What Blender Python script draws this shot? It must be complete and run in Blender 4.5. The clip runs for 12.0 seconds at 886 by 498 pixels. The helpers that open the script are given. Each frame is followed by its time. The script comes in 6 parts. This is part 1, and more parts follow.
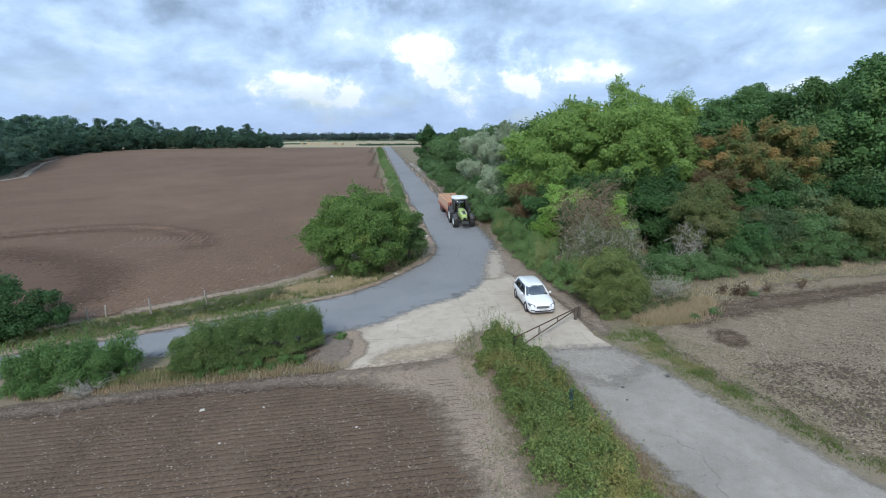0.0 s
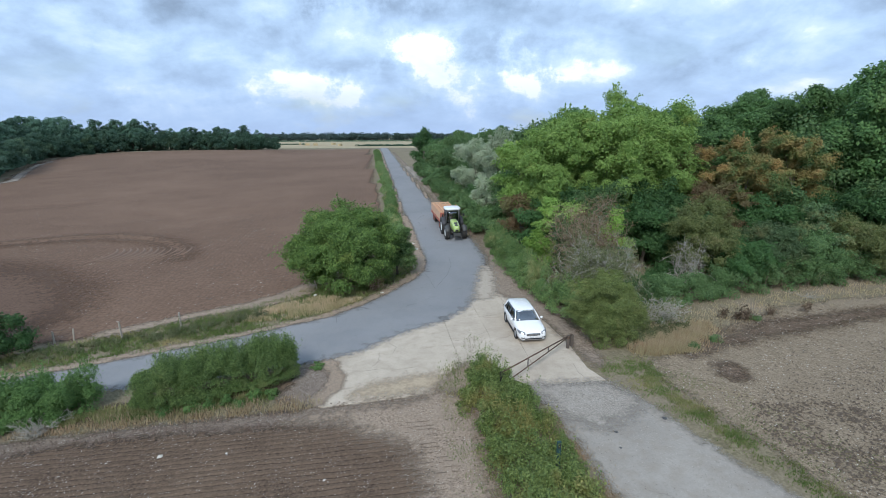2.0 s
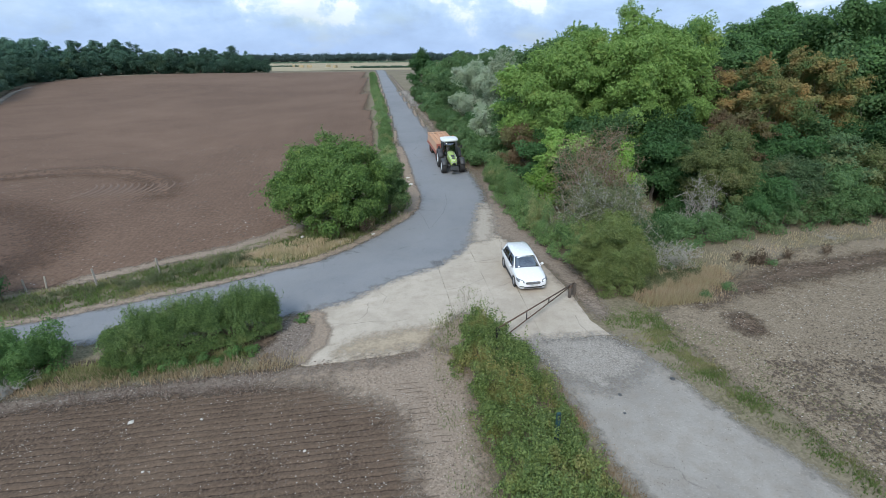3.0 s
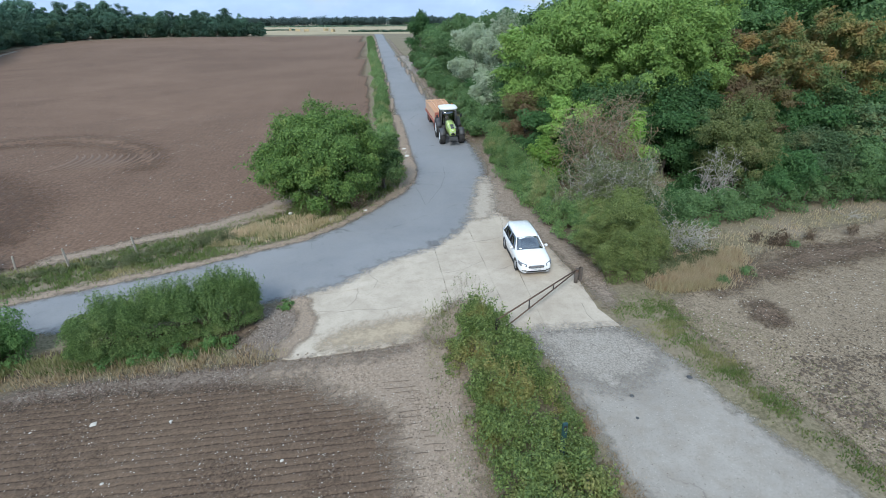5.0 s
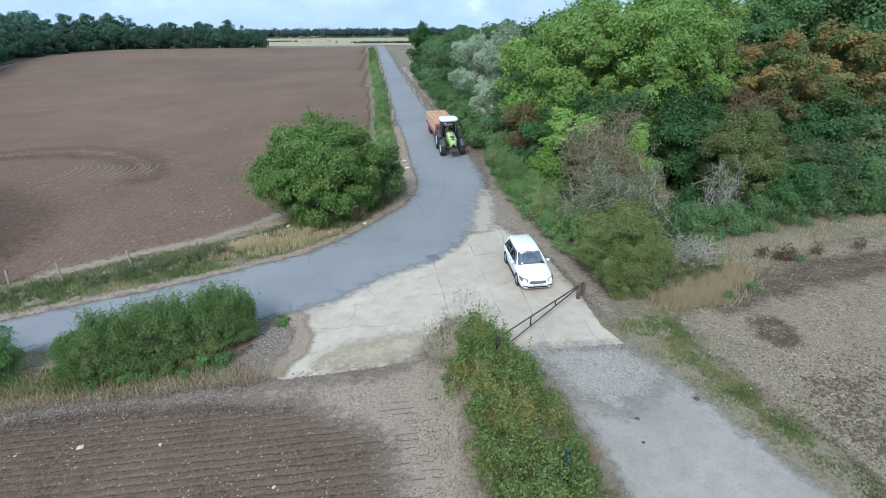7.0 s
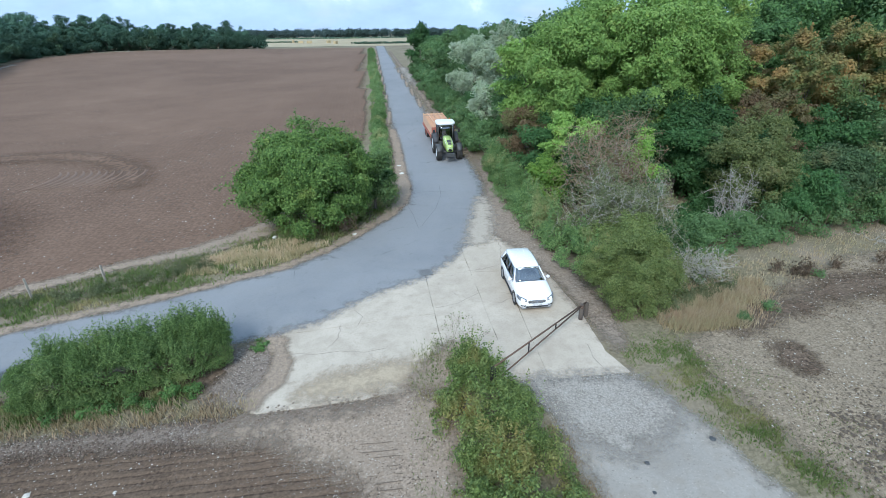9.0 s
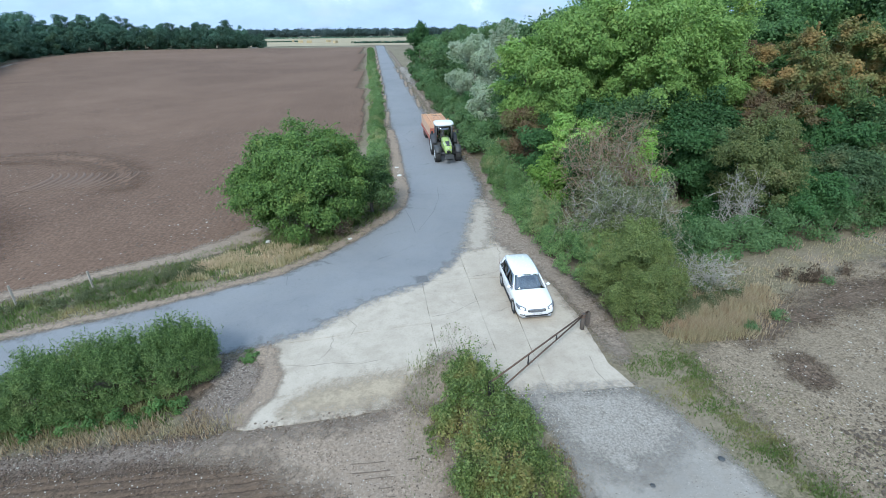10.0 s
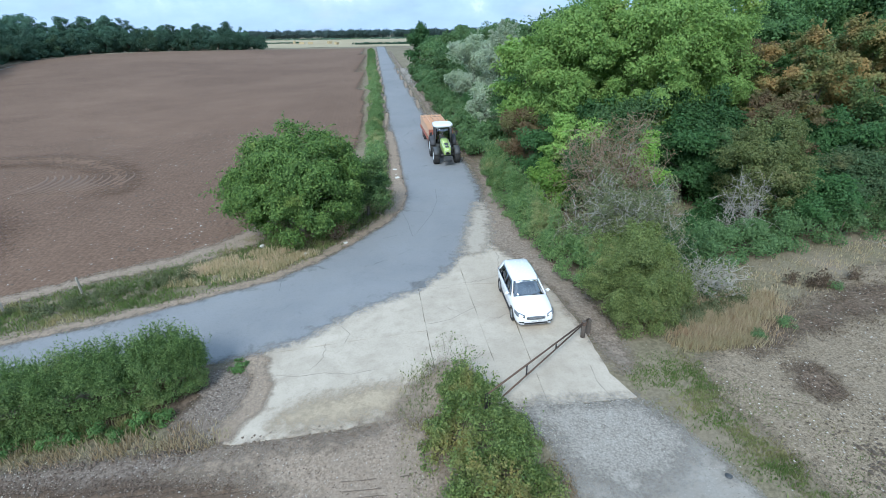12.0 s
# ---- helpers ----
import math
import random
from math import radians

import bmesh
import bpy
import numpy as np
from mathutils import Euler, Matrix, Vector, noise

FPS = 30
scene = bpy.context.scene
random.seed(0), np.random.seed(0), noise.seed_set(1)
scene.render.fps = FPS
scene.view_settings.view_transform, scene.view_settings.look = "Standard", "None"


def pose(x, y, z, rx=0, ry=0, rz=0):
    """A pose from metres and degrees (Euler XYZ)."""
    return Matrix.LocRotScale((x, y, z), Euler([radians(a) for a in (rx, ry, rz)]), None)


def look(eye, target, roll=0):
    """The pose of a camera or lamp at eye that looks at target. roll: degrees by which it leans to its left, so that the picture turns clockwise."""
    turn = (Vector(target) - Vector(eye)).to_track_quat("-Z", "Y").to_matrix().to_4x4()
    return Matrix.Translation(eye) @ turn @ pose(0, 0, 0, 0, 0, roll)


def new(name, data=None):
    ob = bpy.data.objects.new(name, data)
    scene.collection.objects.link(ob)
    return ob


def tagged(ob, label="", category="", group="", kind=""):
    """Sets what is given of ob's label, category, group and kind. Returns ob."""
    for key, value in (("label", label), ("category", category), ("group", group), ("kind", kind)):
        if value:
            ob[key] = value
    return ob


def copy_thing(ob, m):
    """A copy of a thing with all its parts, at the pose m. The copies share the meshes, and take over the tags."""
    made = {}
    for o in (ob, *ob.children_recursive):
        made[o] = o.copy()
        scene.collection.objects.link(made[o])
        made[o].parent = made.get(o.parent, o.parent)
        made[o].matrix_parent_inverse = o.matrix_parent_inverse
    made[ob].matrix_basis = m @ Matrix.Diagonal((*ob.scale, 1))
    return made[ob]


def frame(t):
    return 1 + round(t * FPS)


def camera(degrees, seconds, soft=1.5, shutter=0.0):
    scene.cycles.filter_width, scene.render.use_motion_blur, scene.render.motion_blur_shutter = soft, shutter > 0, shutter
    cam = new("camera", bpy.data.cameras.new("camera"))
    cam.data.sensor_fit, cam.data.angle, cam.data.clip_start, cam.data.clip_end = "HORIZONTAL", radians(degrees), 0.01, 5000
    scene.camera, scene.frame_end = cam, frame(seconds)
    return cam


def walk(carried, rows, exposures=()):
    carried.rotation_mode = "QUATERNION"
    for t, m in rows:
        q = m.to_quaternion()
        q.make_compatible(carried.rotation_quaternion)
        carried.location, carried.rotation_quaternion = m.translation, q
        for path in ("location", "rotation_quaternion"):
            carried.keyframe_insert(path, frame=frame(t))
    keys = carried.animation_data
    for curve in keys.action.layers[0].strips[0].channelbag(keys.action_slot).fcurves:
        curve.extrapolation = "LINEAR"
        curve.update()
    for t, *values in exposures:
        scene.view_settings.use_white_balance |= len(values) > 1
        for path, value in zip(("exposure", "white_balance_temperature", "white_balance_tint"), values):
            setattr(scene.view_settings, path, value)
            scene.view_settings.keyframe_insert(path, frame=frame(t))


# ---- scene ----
cam = camera(82.3, 12.0, soft=0.8)
# seconds, eye, then yaw, pitch and roll in degrees
PATH = [
    (0, (-0.985, -3.718, 11.663), -4.03, -12.74, -0.30),
    (0.5, (-0.783, -3.710, 11.976), -4.20, -12.83, -0.10),
    (1, (-0.474, -3.440, 12.329), -4.06, -12.71, -0.10),
    (1.5, (-0.210, -2.733, 12.597), -4.14, -12.71, -0.20),
    (2, (0.111, -1.617, 12.680), -4.06, -12.77, -0.20),
    (2.5, (0.496, -0.348, 12.761), -4.01, -13.59, -0.30),
    (3, (0.779, 1.175, 12.924), -3.90, -21.03, -0.50),
    (3.2, (0.831, 1.680, 12.892), -4.02, -24.11, -0.50),
    (3.5, (0.930, 2.250, 12.860), -3.97, -26.60, -0.50),
    (3.9, (1.050, 2.750, 12.800), -3.89, -27.30, -0.50),
    (4.35, (1.160, 3.120, 12.720), -3.81, -26.30, -0.50),
    (4.8, (1.224, 3.405, 12.666), -3.73, -24.97, -0.50),
    (5, (1.197, 3.550, 12.652), -3.81, -24.51, -0.40),
    (5.5, (1.302, 3.742, 12.668), -3.73, -23.93, -0.50),
    (6, (1.306, 3.885, 12.679), -3.72, -23.62, -0.50),
    (6.5, (1.352, 4.036, 12.678), -3.69, -23.52, -0.50),
    (7, (1.324, 4.130, 12.693), -3.66, -23.43, -0.40),
    (7.6, (1.400, 4.330, 12.690), -3.60, -23.45, -0.45),
    (8.2, (1.600, 4.980, 12.690), -3.54, -23.43, -0.50),
    (9, (1.946, 6.172, 12.670), -3.47, -23.41, -0.60),
    (9.5, (2.040, 6.705, 12.687), -3.56, -23.46, -0.60),
    (10, (2.178, 7.079, 12.649), -3.44, -23.46, -0.60),
    (10.5, (2.233, 7.312, 12.653), -3.50, -23.45, -0.50),
    (11, (2.352, 7.496, 12.593), -3.40, -23.36, -0.60),
    (11.5, (2.459, 7.687, 12.546), -3.28, -23.36, -0.70),
    (12, (2.489, 7.808, 12.551), -3.22, -23.36, -0.80),
]


def aim(yaw, pitch):
    return Vector((-math.sin(radians(yaw)) * math.cos(radians(pitch)), math.cos(radians(yaw)) * math.cos(radians(pitch)), math.sin(radians(pitch))))


walk(cam, [(t, look(e, Vector(e) + aim(y, p), r)) for t, e, y, p, r in PATH], [(0.0, 0.16, 6270, 9), (2.0, 0.16, 6270, 9), (5.0, 0.40, 6150, 7), (9.0, 0.52, 5850, 5), (12.0, 0.52, 5800, 4)])

# ---- sky, sun ----
SUN_EL, SUN_AZ = radians(40), radians(200)
world = bpy.data.worlds.new("sky")
scene.world = world
world.use_nodes = True
wt = world.node_tree
wt.nodes.clear()


def wnode(kind, **props):
    n = wt.nodes.new(kind)
    for k, v in props.items():
        setattr(n, k, v)
    return n


def wmath(op, a, b=None, clamp=False):
    n = wnode("ShaderNodeMath", operation=op, use_clamp=clamp)
    for i, v in enumerate((a, b)):
        if v is None:
            continue
        if isinstance(v, (int, float)):
            n.inputs[i].default_value = v
        else:
            wt.links.new(v, n.inputs[i])
    return n.outputs[0]


sky = wnode("ShaderNodeTexSky", sky_type="NISHITA", sun_disc=False, sun_elevation=SUN_EL, sun_rotation=SUN_AZ, air_density=1.0, dust_density=0.6, ozone_density=1.5)
gen = wnode("ShaderNodeTexCoord")
split = wnode("ShaderNodeSeparateXYZ")
wt.links.new(gen.outputs["Generated"], split.inputs[0])
high = wmath("ADD", wmath("MAXIMUM", split.outputs["Z"], 0.0), 0.42)
flat = wnode("ShaderNodeCombineXYZ")
wt.links.new(wmath("DIVIDE", split.outputs["X"], high), flat.inputs[0])
wt.links.new(wmath("DIVIDE", split.outputs["Y"], high), flat.inputs[1])


def wnoise(scale, detail, rough, shift, warp=0.0):
    mp = wnode("ShaderNodeMapping")
    mp.inputs["Location"].default_value = shift
    wt.links.new(flat.outputs[0], mp.inputs["Vector"])
    n = wnode("ShaderNodeTexNoise")
    n.inputs["Scale"].default_value, n.inputs["Detail"].default_value, n.inputs["Roughness"].default_value = scale, detail, rough
    n.inputs["Distortion"].default_value = warp
    wt.links.new(mp.outputs[0], n.inputs["Vector"])
    return n.outputs["Fac"]


def wramp(fac, stops):
    n = wnode("ShaderNodeValToRGB")
    els = n.color_ramp.elements
    while len(els) < len(stops):
        els.new(0.5)
    for e, (p, c) in zip(els, stops):
        e.position, e.color = p, (*c, 1)
    wt.links.new(fac, n.inputs[0])
    return n.outputs[0]


cover = wnoise(2.3, 8, 0.52, (3.1, 0.4, 0), 0.1)
grain = wnoise(3.4, 9, 0.56, (6.3, 1.2, 0), 0.15)
# masses of cloud over the lane: across, up, half width, half height, lighter or darker
CLOUDS = [
    (0.085, 0.113, 0.155, 0.062, 0.11), (0.145, 0.160, 0.167, 0.054, 0.085), (-0.203, 0.086, 0.076, 0.033, 0.1),
    (-0.421, 0.063, 0.145, 0.022, 0.075), (0.386, 0.106, 0.067, 0.018, 0.09), (0.673, 0.119, 0.04, 0.019, 0.09),
    (0.57, 0.106, 0.045, 0.016, 0.07), (-0.337, 0.145, 0.106, 0.045, 0.045), (0.606, 0.204, 0.056, 0.017, 0.05),
    (0.088, 0.227, 0.189, 0.029, -0.15), (-0.176, 0.192, 0.268, 0.047, -0.06), (-0.606, 0.21, 0.334, 0.056, -0.075),
    (0.845, 0.192, 0.189, 0.054, -0.065), (-0.493, 0.111, 0.212, 0.018, -0.04), (0.328, 0.201, 0.123, 0.025, -0.03),
]
ahead = wmath("MAXIMUM", split.outputs["Y"], 0.05)
puff = wnode("ShaderNodeTexNoise")
puff.inputs["Scale"].default_value, puff.inputs["Detail"].default_value, puff.inputs["Roughness"].default_value = 7.0, 10, 0.64
wt.links.new(gen.outputs["Generated"], puff.inputs["Vector"])
curl = wmath("MULTIPLY", wmath("SUBTRACT", puff.outputs["Fac"], 0.5), 6.5)
across, up = wmath("DIVIDE", split.outputs["X"], ahead), split.outputs["Z"]
shade = wmath("ADD", wmath("MULTIPLY", wmath("SUBTRACT", grain, 0.5), 0.55), 0.505)
for u, v, a, b, k in CLOUDS:
    du, dv = wmath("DIVIDE", wmath("SUBTRACT", across, u), a), wmath("DIVIDE", wmath("SUBTRACT", up, v), b)
    out = wmath("SQRT", wmath("ADD", wmath("MULTIPLY", du, du), wmath("MULTIPLY", dv, dv)))
    soft = wmath("MULTIPLY", wmath("ADD", wmath("SUBTRACT", 1.2, out), curl), 0.8 if k > 0 else 0.6, True)
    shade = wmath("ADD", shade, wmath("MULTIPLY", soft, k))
mask = wramp(cover, [(0.22, (0.35, 0.35, 0.35)), (0.46, (1, 1, 1))])
cloud = wramp(shade, [(0.32, (2.7, 3.6, 5.0)), (0.42, (4.4, 6.0, 8.4)), (0.51, (6.2, 8.4, 11.6)), (0.57, (8.0, 10.1, 12.8)), (0.63, (13.4, 14.1, 14.8))])
low = wmath("SUBTRACT", 0.85, wmath("MULTIPLY", split.outputs["Z"], 6.5), True)
hazy = wnode("ShaderNodeMix", data_type="RGBA")
wt.links.new(low, hazy.inputs["Factor"])
wt.links.new(cloud, hazy.inputs["A"])
hazy.inputs["B"].default_value = (4.9, 6.5, 9.6, 1)
mixed = wnode("ShaderNodeMix", data_type="RGBA")
wt.links.new(mask, mixed.inputs["Factor"])
wt.links.new(sky.outputs[0], mixed.inputs["A"])
wt.links.new(hazy.outputs["Result"], mixed.inputs["B"])
back = wnode("ShaderNodeBackground")
back.inputs["Strength"].default_value = 0.08
wt.links.new(mixed.outputs["Result"], back.inputs["Color"])
wt.links.new(back.outputs[0], wnode("ShaderNodeOutputWorld").inputs["Surface"])

sun = new("sun", bpy.data.lights.new("sun", "SUN"))
sun.data.energy, sun.data.angle, sun.data.color = 2.5, radians(22), (1.0, 0.98, 0.94)
away = Vector((math.sin(SUN_AZ) * math.cos(SUN_EL), math.cos(SUN_AZ) * math.cos(SUN_EL), math.sin(SUN_EL)))
sun.matrix_world = look(away * 100, (0, 0, 0))

# ---- materials ----
LOOSE = {"turned_dry_soil", "shaded_soil", "dust_film", "shoulder_earth", "leaf_litter_earth", "bare_dirt", "tilled_brown_soil", "harrowed_brown_soil", "dry_stubble_soil", "rubble_gravel", "pale_dusty_tarmac", "worn_grey_asphalt", "grey_gravel", "trodden_film", "trampled_earth"}

def node_mat(name):
    m = bpy.data.materials.new(name)
    m.use_nodes = True
    t = m.node_tree
    return m, t, t.nodes["Principled BSDF"]


def link(t, a, b):
    t.links.new(a, b)


def add(t, kind, **props):
    n = t.nodes.new(kind)
    for k, v in props.items():
        setattr(n, k, v)
    return n


def tex(t, scale, detail=4, rough=0.6, coord=None, warp=0.0, kind="ShaderNodeTexNoise", stretch=None):
    n = add(t, kind)
    n.inputs["Scale"].default_value = scale
    if kind == "ShaderNodeTexNoise":
        n.inputs["Detail"].default_value, n.inputs["Roughness"].default_value, n.inputs["Distortion"].default_value = detail, rough, warp
    c = coord
    if c is None:
        c = add(t, "ShaderNodeTexCoord").outputs["Object"]
    if stretch:
        mp = add(t, "ShaderNodeMapping")
        mp.inputs["Rotation"].default_value[2] = radians(stretch[3])
        mp.inputs["Scale"].default_value = stretch[:3]
        link(t, c, mp.inputs["Vector"])
        c = mp.outputs[0]
    link(t, c, n.inputs["Vector"])
    return n.outputs["Distance"] if kind == "ShaderNodeTexVoronoi" else n.outputs["Fac"]


def ramp(t, fac, stops):
    n = add(t, "ShaderNodeValToRGB")
    els = n.color_ramp.elements
    while len(els) < len(stops):
        els.new(0.5)
    for e, (p, c) in zip(els, stops):
        e.position = p
        e.color = (*c, 1) if not isinstance(c, (int, float)) else (c, c, c, 1)
    link(t, fac, n.inputs[0])
    return n.outputs[0]


def blend(t, fac, a, b, mode="MIX"):
    n = add(t, "ShaderNodeMix", data_type="RGBA", blend_type=mode)
    for v, k in ((fac, "Factor"), (a, "A"), (b, "B")):
        if isinstance(v, (int, float)):
            n.inputs[k].default_value = v
        elif isinstance(v, tuple):
            n.inputs[k].default_value = (*v, 1)
        else:
            link(t, v, n.inputs[k])
    return n.outputs["Result"]


def bump(t, bsdf, height, strength, dist):
    n = add(t, "ShaderNodeBump")
    n.inputs["Strength"].default_value, n.inputs["Distance"].default_value = strength, dist
    link(t, height, n.inputs["Height"])
    link(t, n.outputs[0], bsdf.inputs["Normal"])


def feather(t, b):
    """Lets a loose surface thin out unevenly towards its rim."""
    rim = add(t, "ShaderNodeAttribute", attribute_name="rim").outputs["Fac"]
    n = tex(t, 2.2, 10, 0.74)
    grow = add(t, "ShaderNodeMath", operation="MULTIPLY_ADD")
    link(t, n, grow.inputs[0])
    grow.inputs[1].default_value, grow.inputs[2].default_value = 1.5, -0.75
    both = add(t, "ShaderNodeMath", operation="ADD")
    link(t, rim, both.inputs[0])
    link(t, grow.outputs[0], both.inputs[1])
    link(t, ramp(t, both.outputs[0], [(0.15, 0.0), (0.85, 1.0)]), b.inputs["Alpha"])


def earth(name, light, dark, patch, big=0.12, fine=6.0, fleck=None, rows=None, relief=0.05, blotch=0.55, speckle=None):
    """Soil, gravel or worn ground: broad patches, fine grain, pale stone flecks and, for tilled soil, rows."""
    m, t, b = node_mat(name)
    wide = tex(t, big, 5, 0.6, warp=0.4)
    grain = tex(t, fine, 6, 0.72)
    col = blend(t, ramp(t, grain, [(0.42, 0.0), (0.58, 1.0)]), dark, light)
    col = blend(t, ramp(t, wide, [(0.40, 0.0), (blotch + 0.12, 0.8)]), col, patch)
    mid = tex(t, big * 7, 5, 0.65)
    col = blend(t, ramp(t, mid, [(0.3, 0.0), (0.7, 0.5)]), col, blend(t, 1.0, col, (0.72, 0.70, 0.68), "MULTIPLY"))
    high = grain
    if speckle:
        size, depth = speckle
        dots = tex(t, size, 9, 0.78)
        col = blend(t, ramp(t, dots, [(0.40, 1.0), (0.54, 0.0)]), col, blend(t, 1.0, col, (depth, depth * 0.97, depth * 0.94), "MULTIPLY"))
        high = dots
    if rows:
        angle, spacing, amount = rows
        w = add(t, "ShaderNodeTexWave", wave_type="BANDS", bands_direction="Y")
        w.inputs["Scale"].default_value = 0.314 / spacing
        w.inputs["Distortion"].default_value, w.inputs["Detail"].default_value, w.inputs["Detail Scale"].default_value = 1.2, 3, 1.5
        mp = add(t, "ShaderNodeMapping")
        mp.inputs["Rotation"].default_value[2] = radians(angle)
        link(t, add(t, "ShaderNodeTexCoord").outputs["Object"], mp.inputs["Vector"])
        link(t, mp.outputs[0], w.inputs["Vector"])
        line = ramp(t, w.outputs["Fac"], [(0.0, 0.0), (0.13, 1.0)])
        col = blend(t, blend(t, 1.0, (amount, amount, amount), ramp(t, tex(t, 0.5, 4), [(0.35, 0.35), (0.65, 1.0)]), "MULTIPLY"), col, blend(t, line, tuple(c * 0.7 for c in dark), light))
        high = blend(t, 0.5, grain, w.outputs["Fac"])
    if fleck:
        scale, size, colour = fleck
        v = tex(t, scale, kind="ShaderNodeTexVoronoi")
        scatter = tex(t, 0.9, 3)
        spots = blend(t, 1.0, ramp(t, v, [(size, 1.0), (size + 0.05, 0.0)]), ramp(t, scatter, [(0.42, 0.0), (0.6, 1.0)]), "MULTIPLY")
        col = blend(t, spots, col, colour)
    link(t, col, b.inputs["Base Color"])
    b.inputs["Roughness"].default_value = 0.95
    b.inputs["Specular IOR Level"].default_value = 0.15
    bump(t, b, high, 0.7, relief)
    if name in LOOSE:
        feather(t, b)
    return m


def foliage(name, light, dark, odd=None, odd_amount=0.0, through_light=0.42, patch=0.8, vary=0.18):
    """Leaves: each leaf its own shade, broader patches over the plant, some light let through."""
    m, t, b = node_mat(name)
    isl = add(t, "ShaderNodeNewGeometry").outputs["Random Per Island"]
    obj = add(t, "ShaderNodeObjectInfo").outputs["Random"]
    col = blend(t, ramp(t, isl, [(0.0, 0.14), (1.0, 0.80)]), dark, light)
    wide = tex(t, patch, 3, 0.6)
    col = blend(t, ramp(t, wide, [(0.35, 0.0), (0.65, 0.75)]), col, blend(t, 1.0, col, (0.72, 0.80, 0.66), "MULTIPLY"))
    if odd:
        spots = tex(t, patch * 0.55, 4, 0.6, warp=0.3)
        lo = 0.70 - 0.4 * odd_amount
        col = blend(t, ramp(t, spots, [(lo - 0.04, 0.0), (lo + 0.2, 1.0)]), col, blend(t, isl, odd, tuple(min(1, c * 1.35) for c in odd)))
    hsv = add(t, "ShaderNodeHueSaturation")
    mr = add(t, "ShaderNodeMapRange")
    link(t, obj, mr.inputs["Value"])
    mr.inputs["To Min"].default_value, mr.inputs["To Max"].default_value = 1 - vary, 1 + vary
    link(t, mr.outputs[0], hsv.inputs["Value"])
    link(t, col, hsv.inputs["Color"])
    link(t, hsv.outputs[0], b.inputs["Base Color"])
    b.inputs["Roughness"].default_value = 0.6
    b.inputs["Specular IOR Level"].default_value = 0.25
    tr = add(t, "ShaderNodeBsdfTranslucent")
    link(t, hsv.outputs[0], tr.inputs["Color"])
    mx = add(t, "ShaderNodeMixShader")
    mx.inputs[0].default_value = through_light
    link(t, b.outputs[0], mx.inputs[1])
    link(t, tr.outputs[0], mx.inputs[2])
    link(t, mx.outputs[0], t.nodes["Material Output"].inputs["Surface"])
    return m


def plain(name, colour, rough=0.5, metal=0.0, wear=None, scale=8.0, coat=0.0, relief=0.0):
    """Paint, metal, rubber, plastic: slight unevenness, with an optional second colour where it is worn or dirty."""
    m, t, b = node_mat(name)
    n = tex(t, scale, 5, 0.65)
    col = blend(t, ramp(t, n, [(0.45, 0.0), (0.75, 0.6 if wear else 0.25)]), colour, wear or tuple(c * 0.8 for c in colour))
    link(t, col, b.inputs["Base Color"])
    link(t, ramp(t, tex(t, scale * 3, 4), [(0.3, max(0.0, rough - 0.08)), (0.7, min(1.0, rough + 0.1))]), b.inputs["Roughness"])
    b.inputs["Metallic"].default_value, b.inputs["Coat Weight"].default_value = metal, coat
    if relief:
        bump(t, b, n, 0.6, relief)
    return m


GRASS_GROUND = earth("rough_grass_ground", (0.246, 0.208, 0.133), (0.127, 0.112, 0.065), (0.263, 0.212, 0.156), big=0.22, fine=7, fleck=(2.5, 0.04, (0.45, 0.42, 0.38)))
DIRT = earth("bare_dirt", (0.375, 0.325, 0.270), (0.235, 0.200, 0.165), (0.330, 0.285, 0.235), big=0.3, fine=9, fleck=(3.2, 0.06, (0.5, 0.48, 0.45)))
TRAMPLED = earth("trampled_earth", (0.395, 0.308, 0.230), (0.240, 0.187, 0.142), (0.312, 0.246, 0.187), big=0.5, fine=9, fleck=(4, 0.06, (0.58, 0.56, 0.52)), speckle=(3.5, 0.84))
SOIL_LEFT = earth("tilled_brown_soil", (0.206, 0.132, 0.091), (0.110, 0.070, 0.048), (0.224, 0.146, 0.101), big=0.03, fine=5.0, fleck=(1.5, 0.06, (0.42, 0.39, 0.36)), rows=(86, 0.55, 0.14), relief=0.035, speckle=(4.5, 0.74))
SOIL_NEAR = earth("harrowed_brown_soil", (0.162, 0.112, 0.077), (0.062, 0.042, 0.030), (0.178, 0.126, 0.087), big=0.2, fine=8, fleck=(4.5, 0.07, (0.55, 0.52, 0.47)), rows=(-1, 0.33, 0.60), relief=0.06, speckle=(9, 0.36))
STUBBLE = earth("dry_stubble_soil", (0.370, 0.296, 0.210), (0.215, 0.170, 0.118), (0.290, 0.232, 0.165), big=0.25, fine=9, fleck=(3.0, 0.07, (0.66, 0.63, 0.58)), rows=(38, 0.9, 0.05), relief=0.05, speckle=(11, 0.45))
EARTH_BROWN = earth("shoulder_earth", (0.385, 0.308, 0.240), (0.220, 0.170, 0.130), (0.285, 0.232, 0.183), big=0.5, fine=9, fleck=(4, 0.06, (0.50, 0.47, 0.42)), speckle=(6, 0.65))
DIRT_DARK = earth("leaf_litter_earth", (0.225, 0.165, 0.118), (0.098, 0.070, 0.050), (0.185, 0.138, 0.098), big=0.6, fine=9, fleck=(4, 0.06, (0.46, 0.43, 0.38)), speckle=(6, 0.5))
GRAVEL = earth("grey_gravel", (0.430, 0.385, 0.330), (0.295, 0.262, 0.224), (0.390, 0.350, 0.302), big=0.4, fine=16, fleck=(10, 0.09, (0.52, 0.49, 0.445)), relief=0.04, speckle=(12, 0.55))
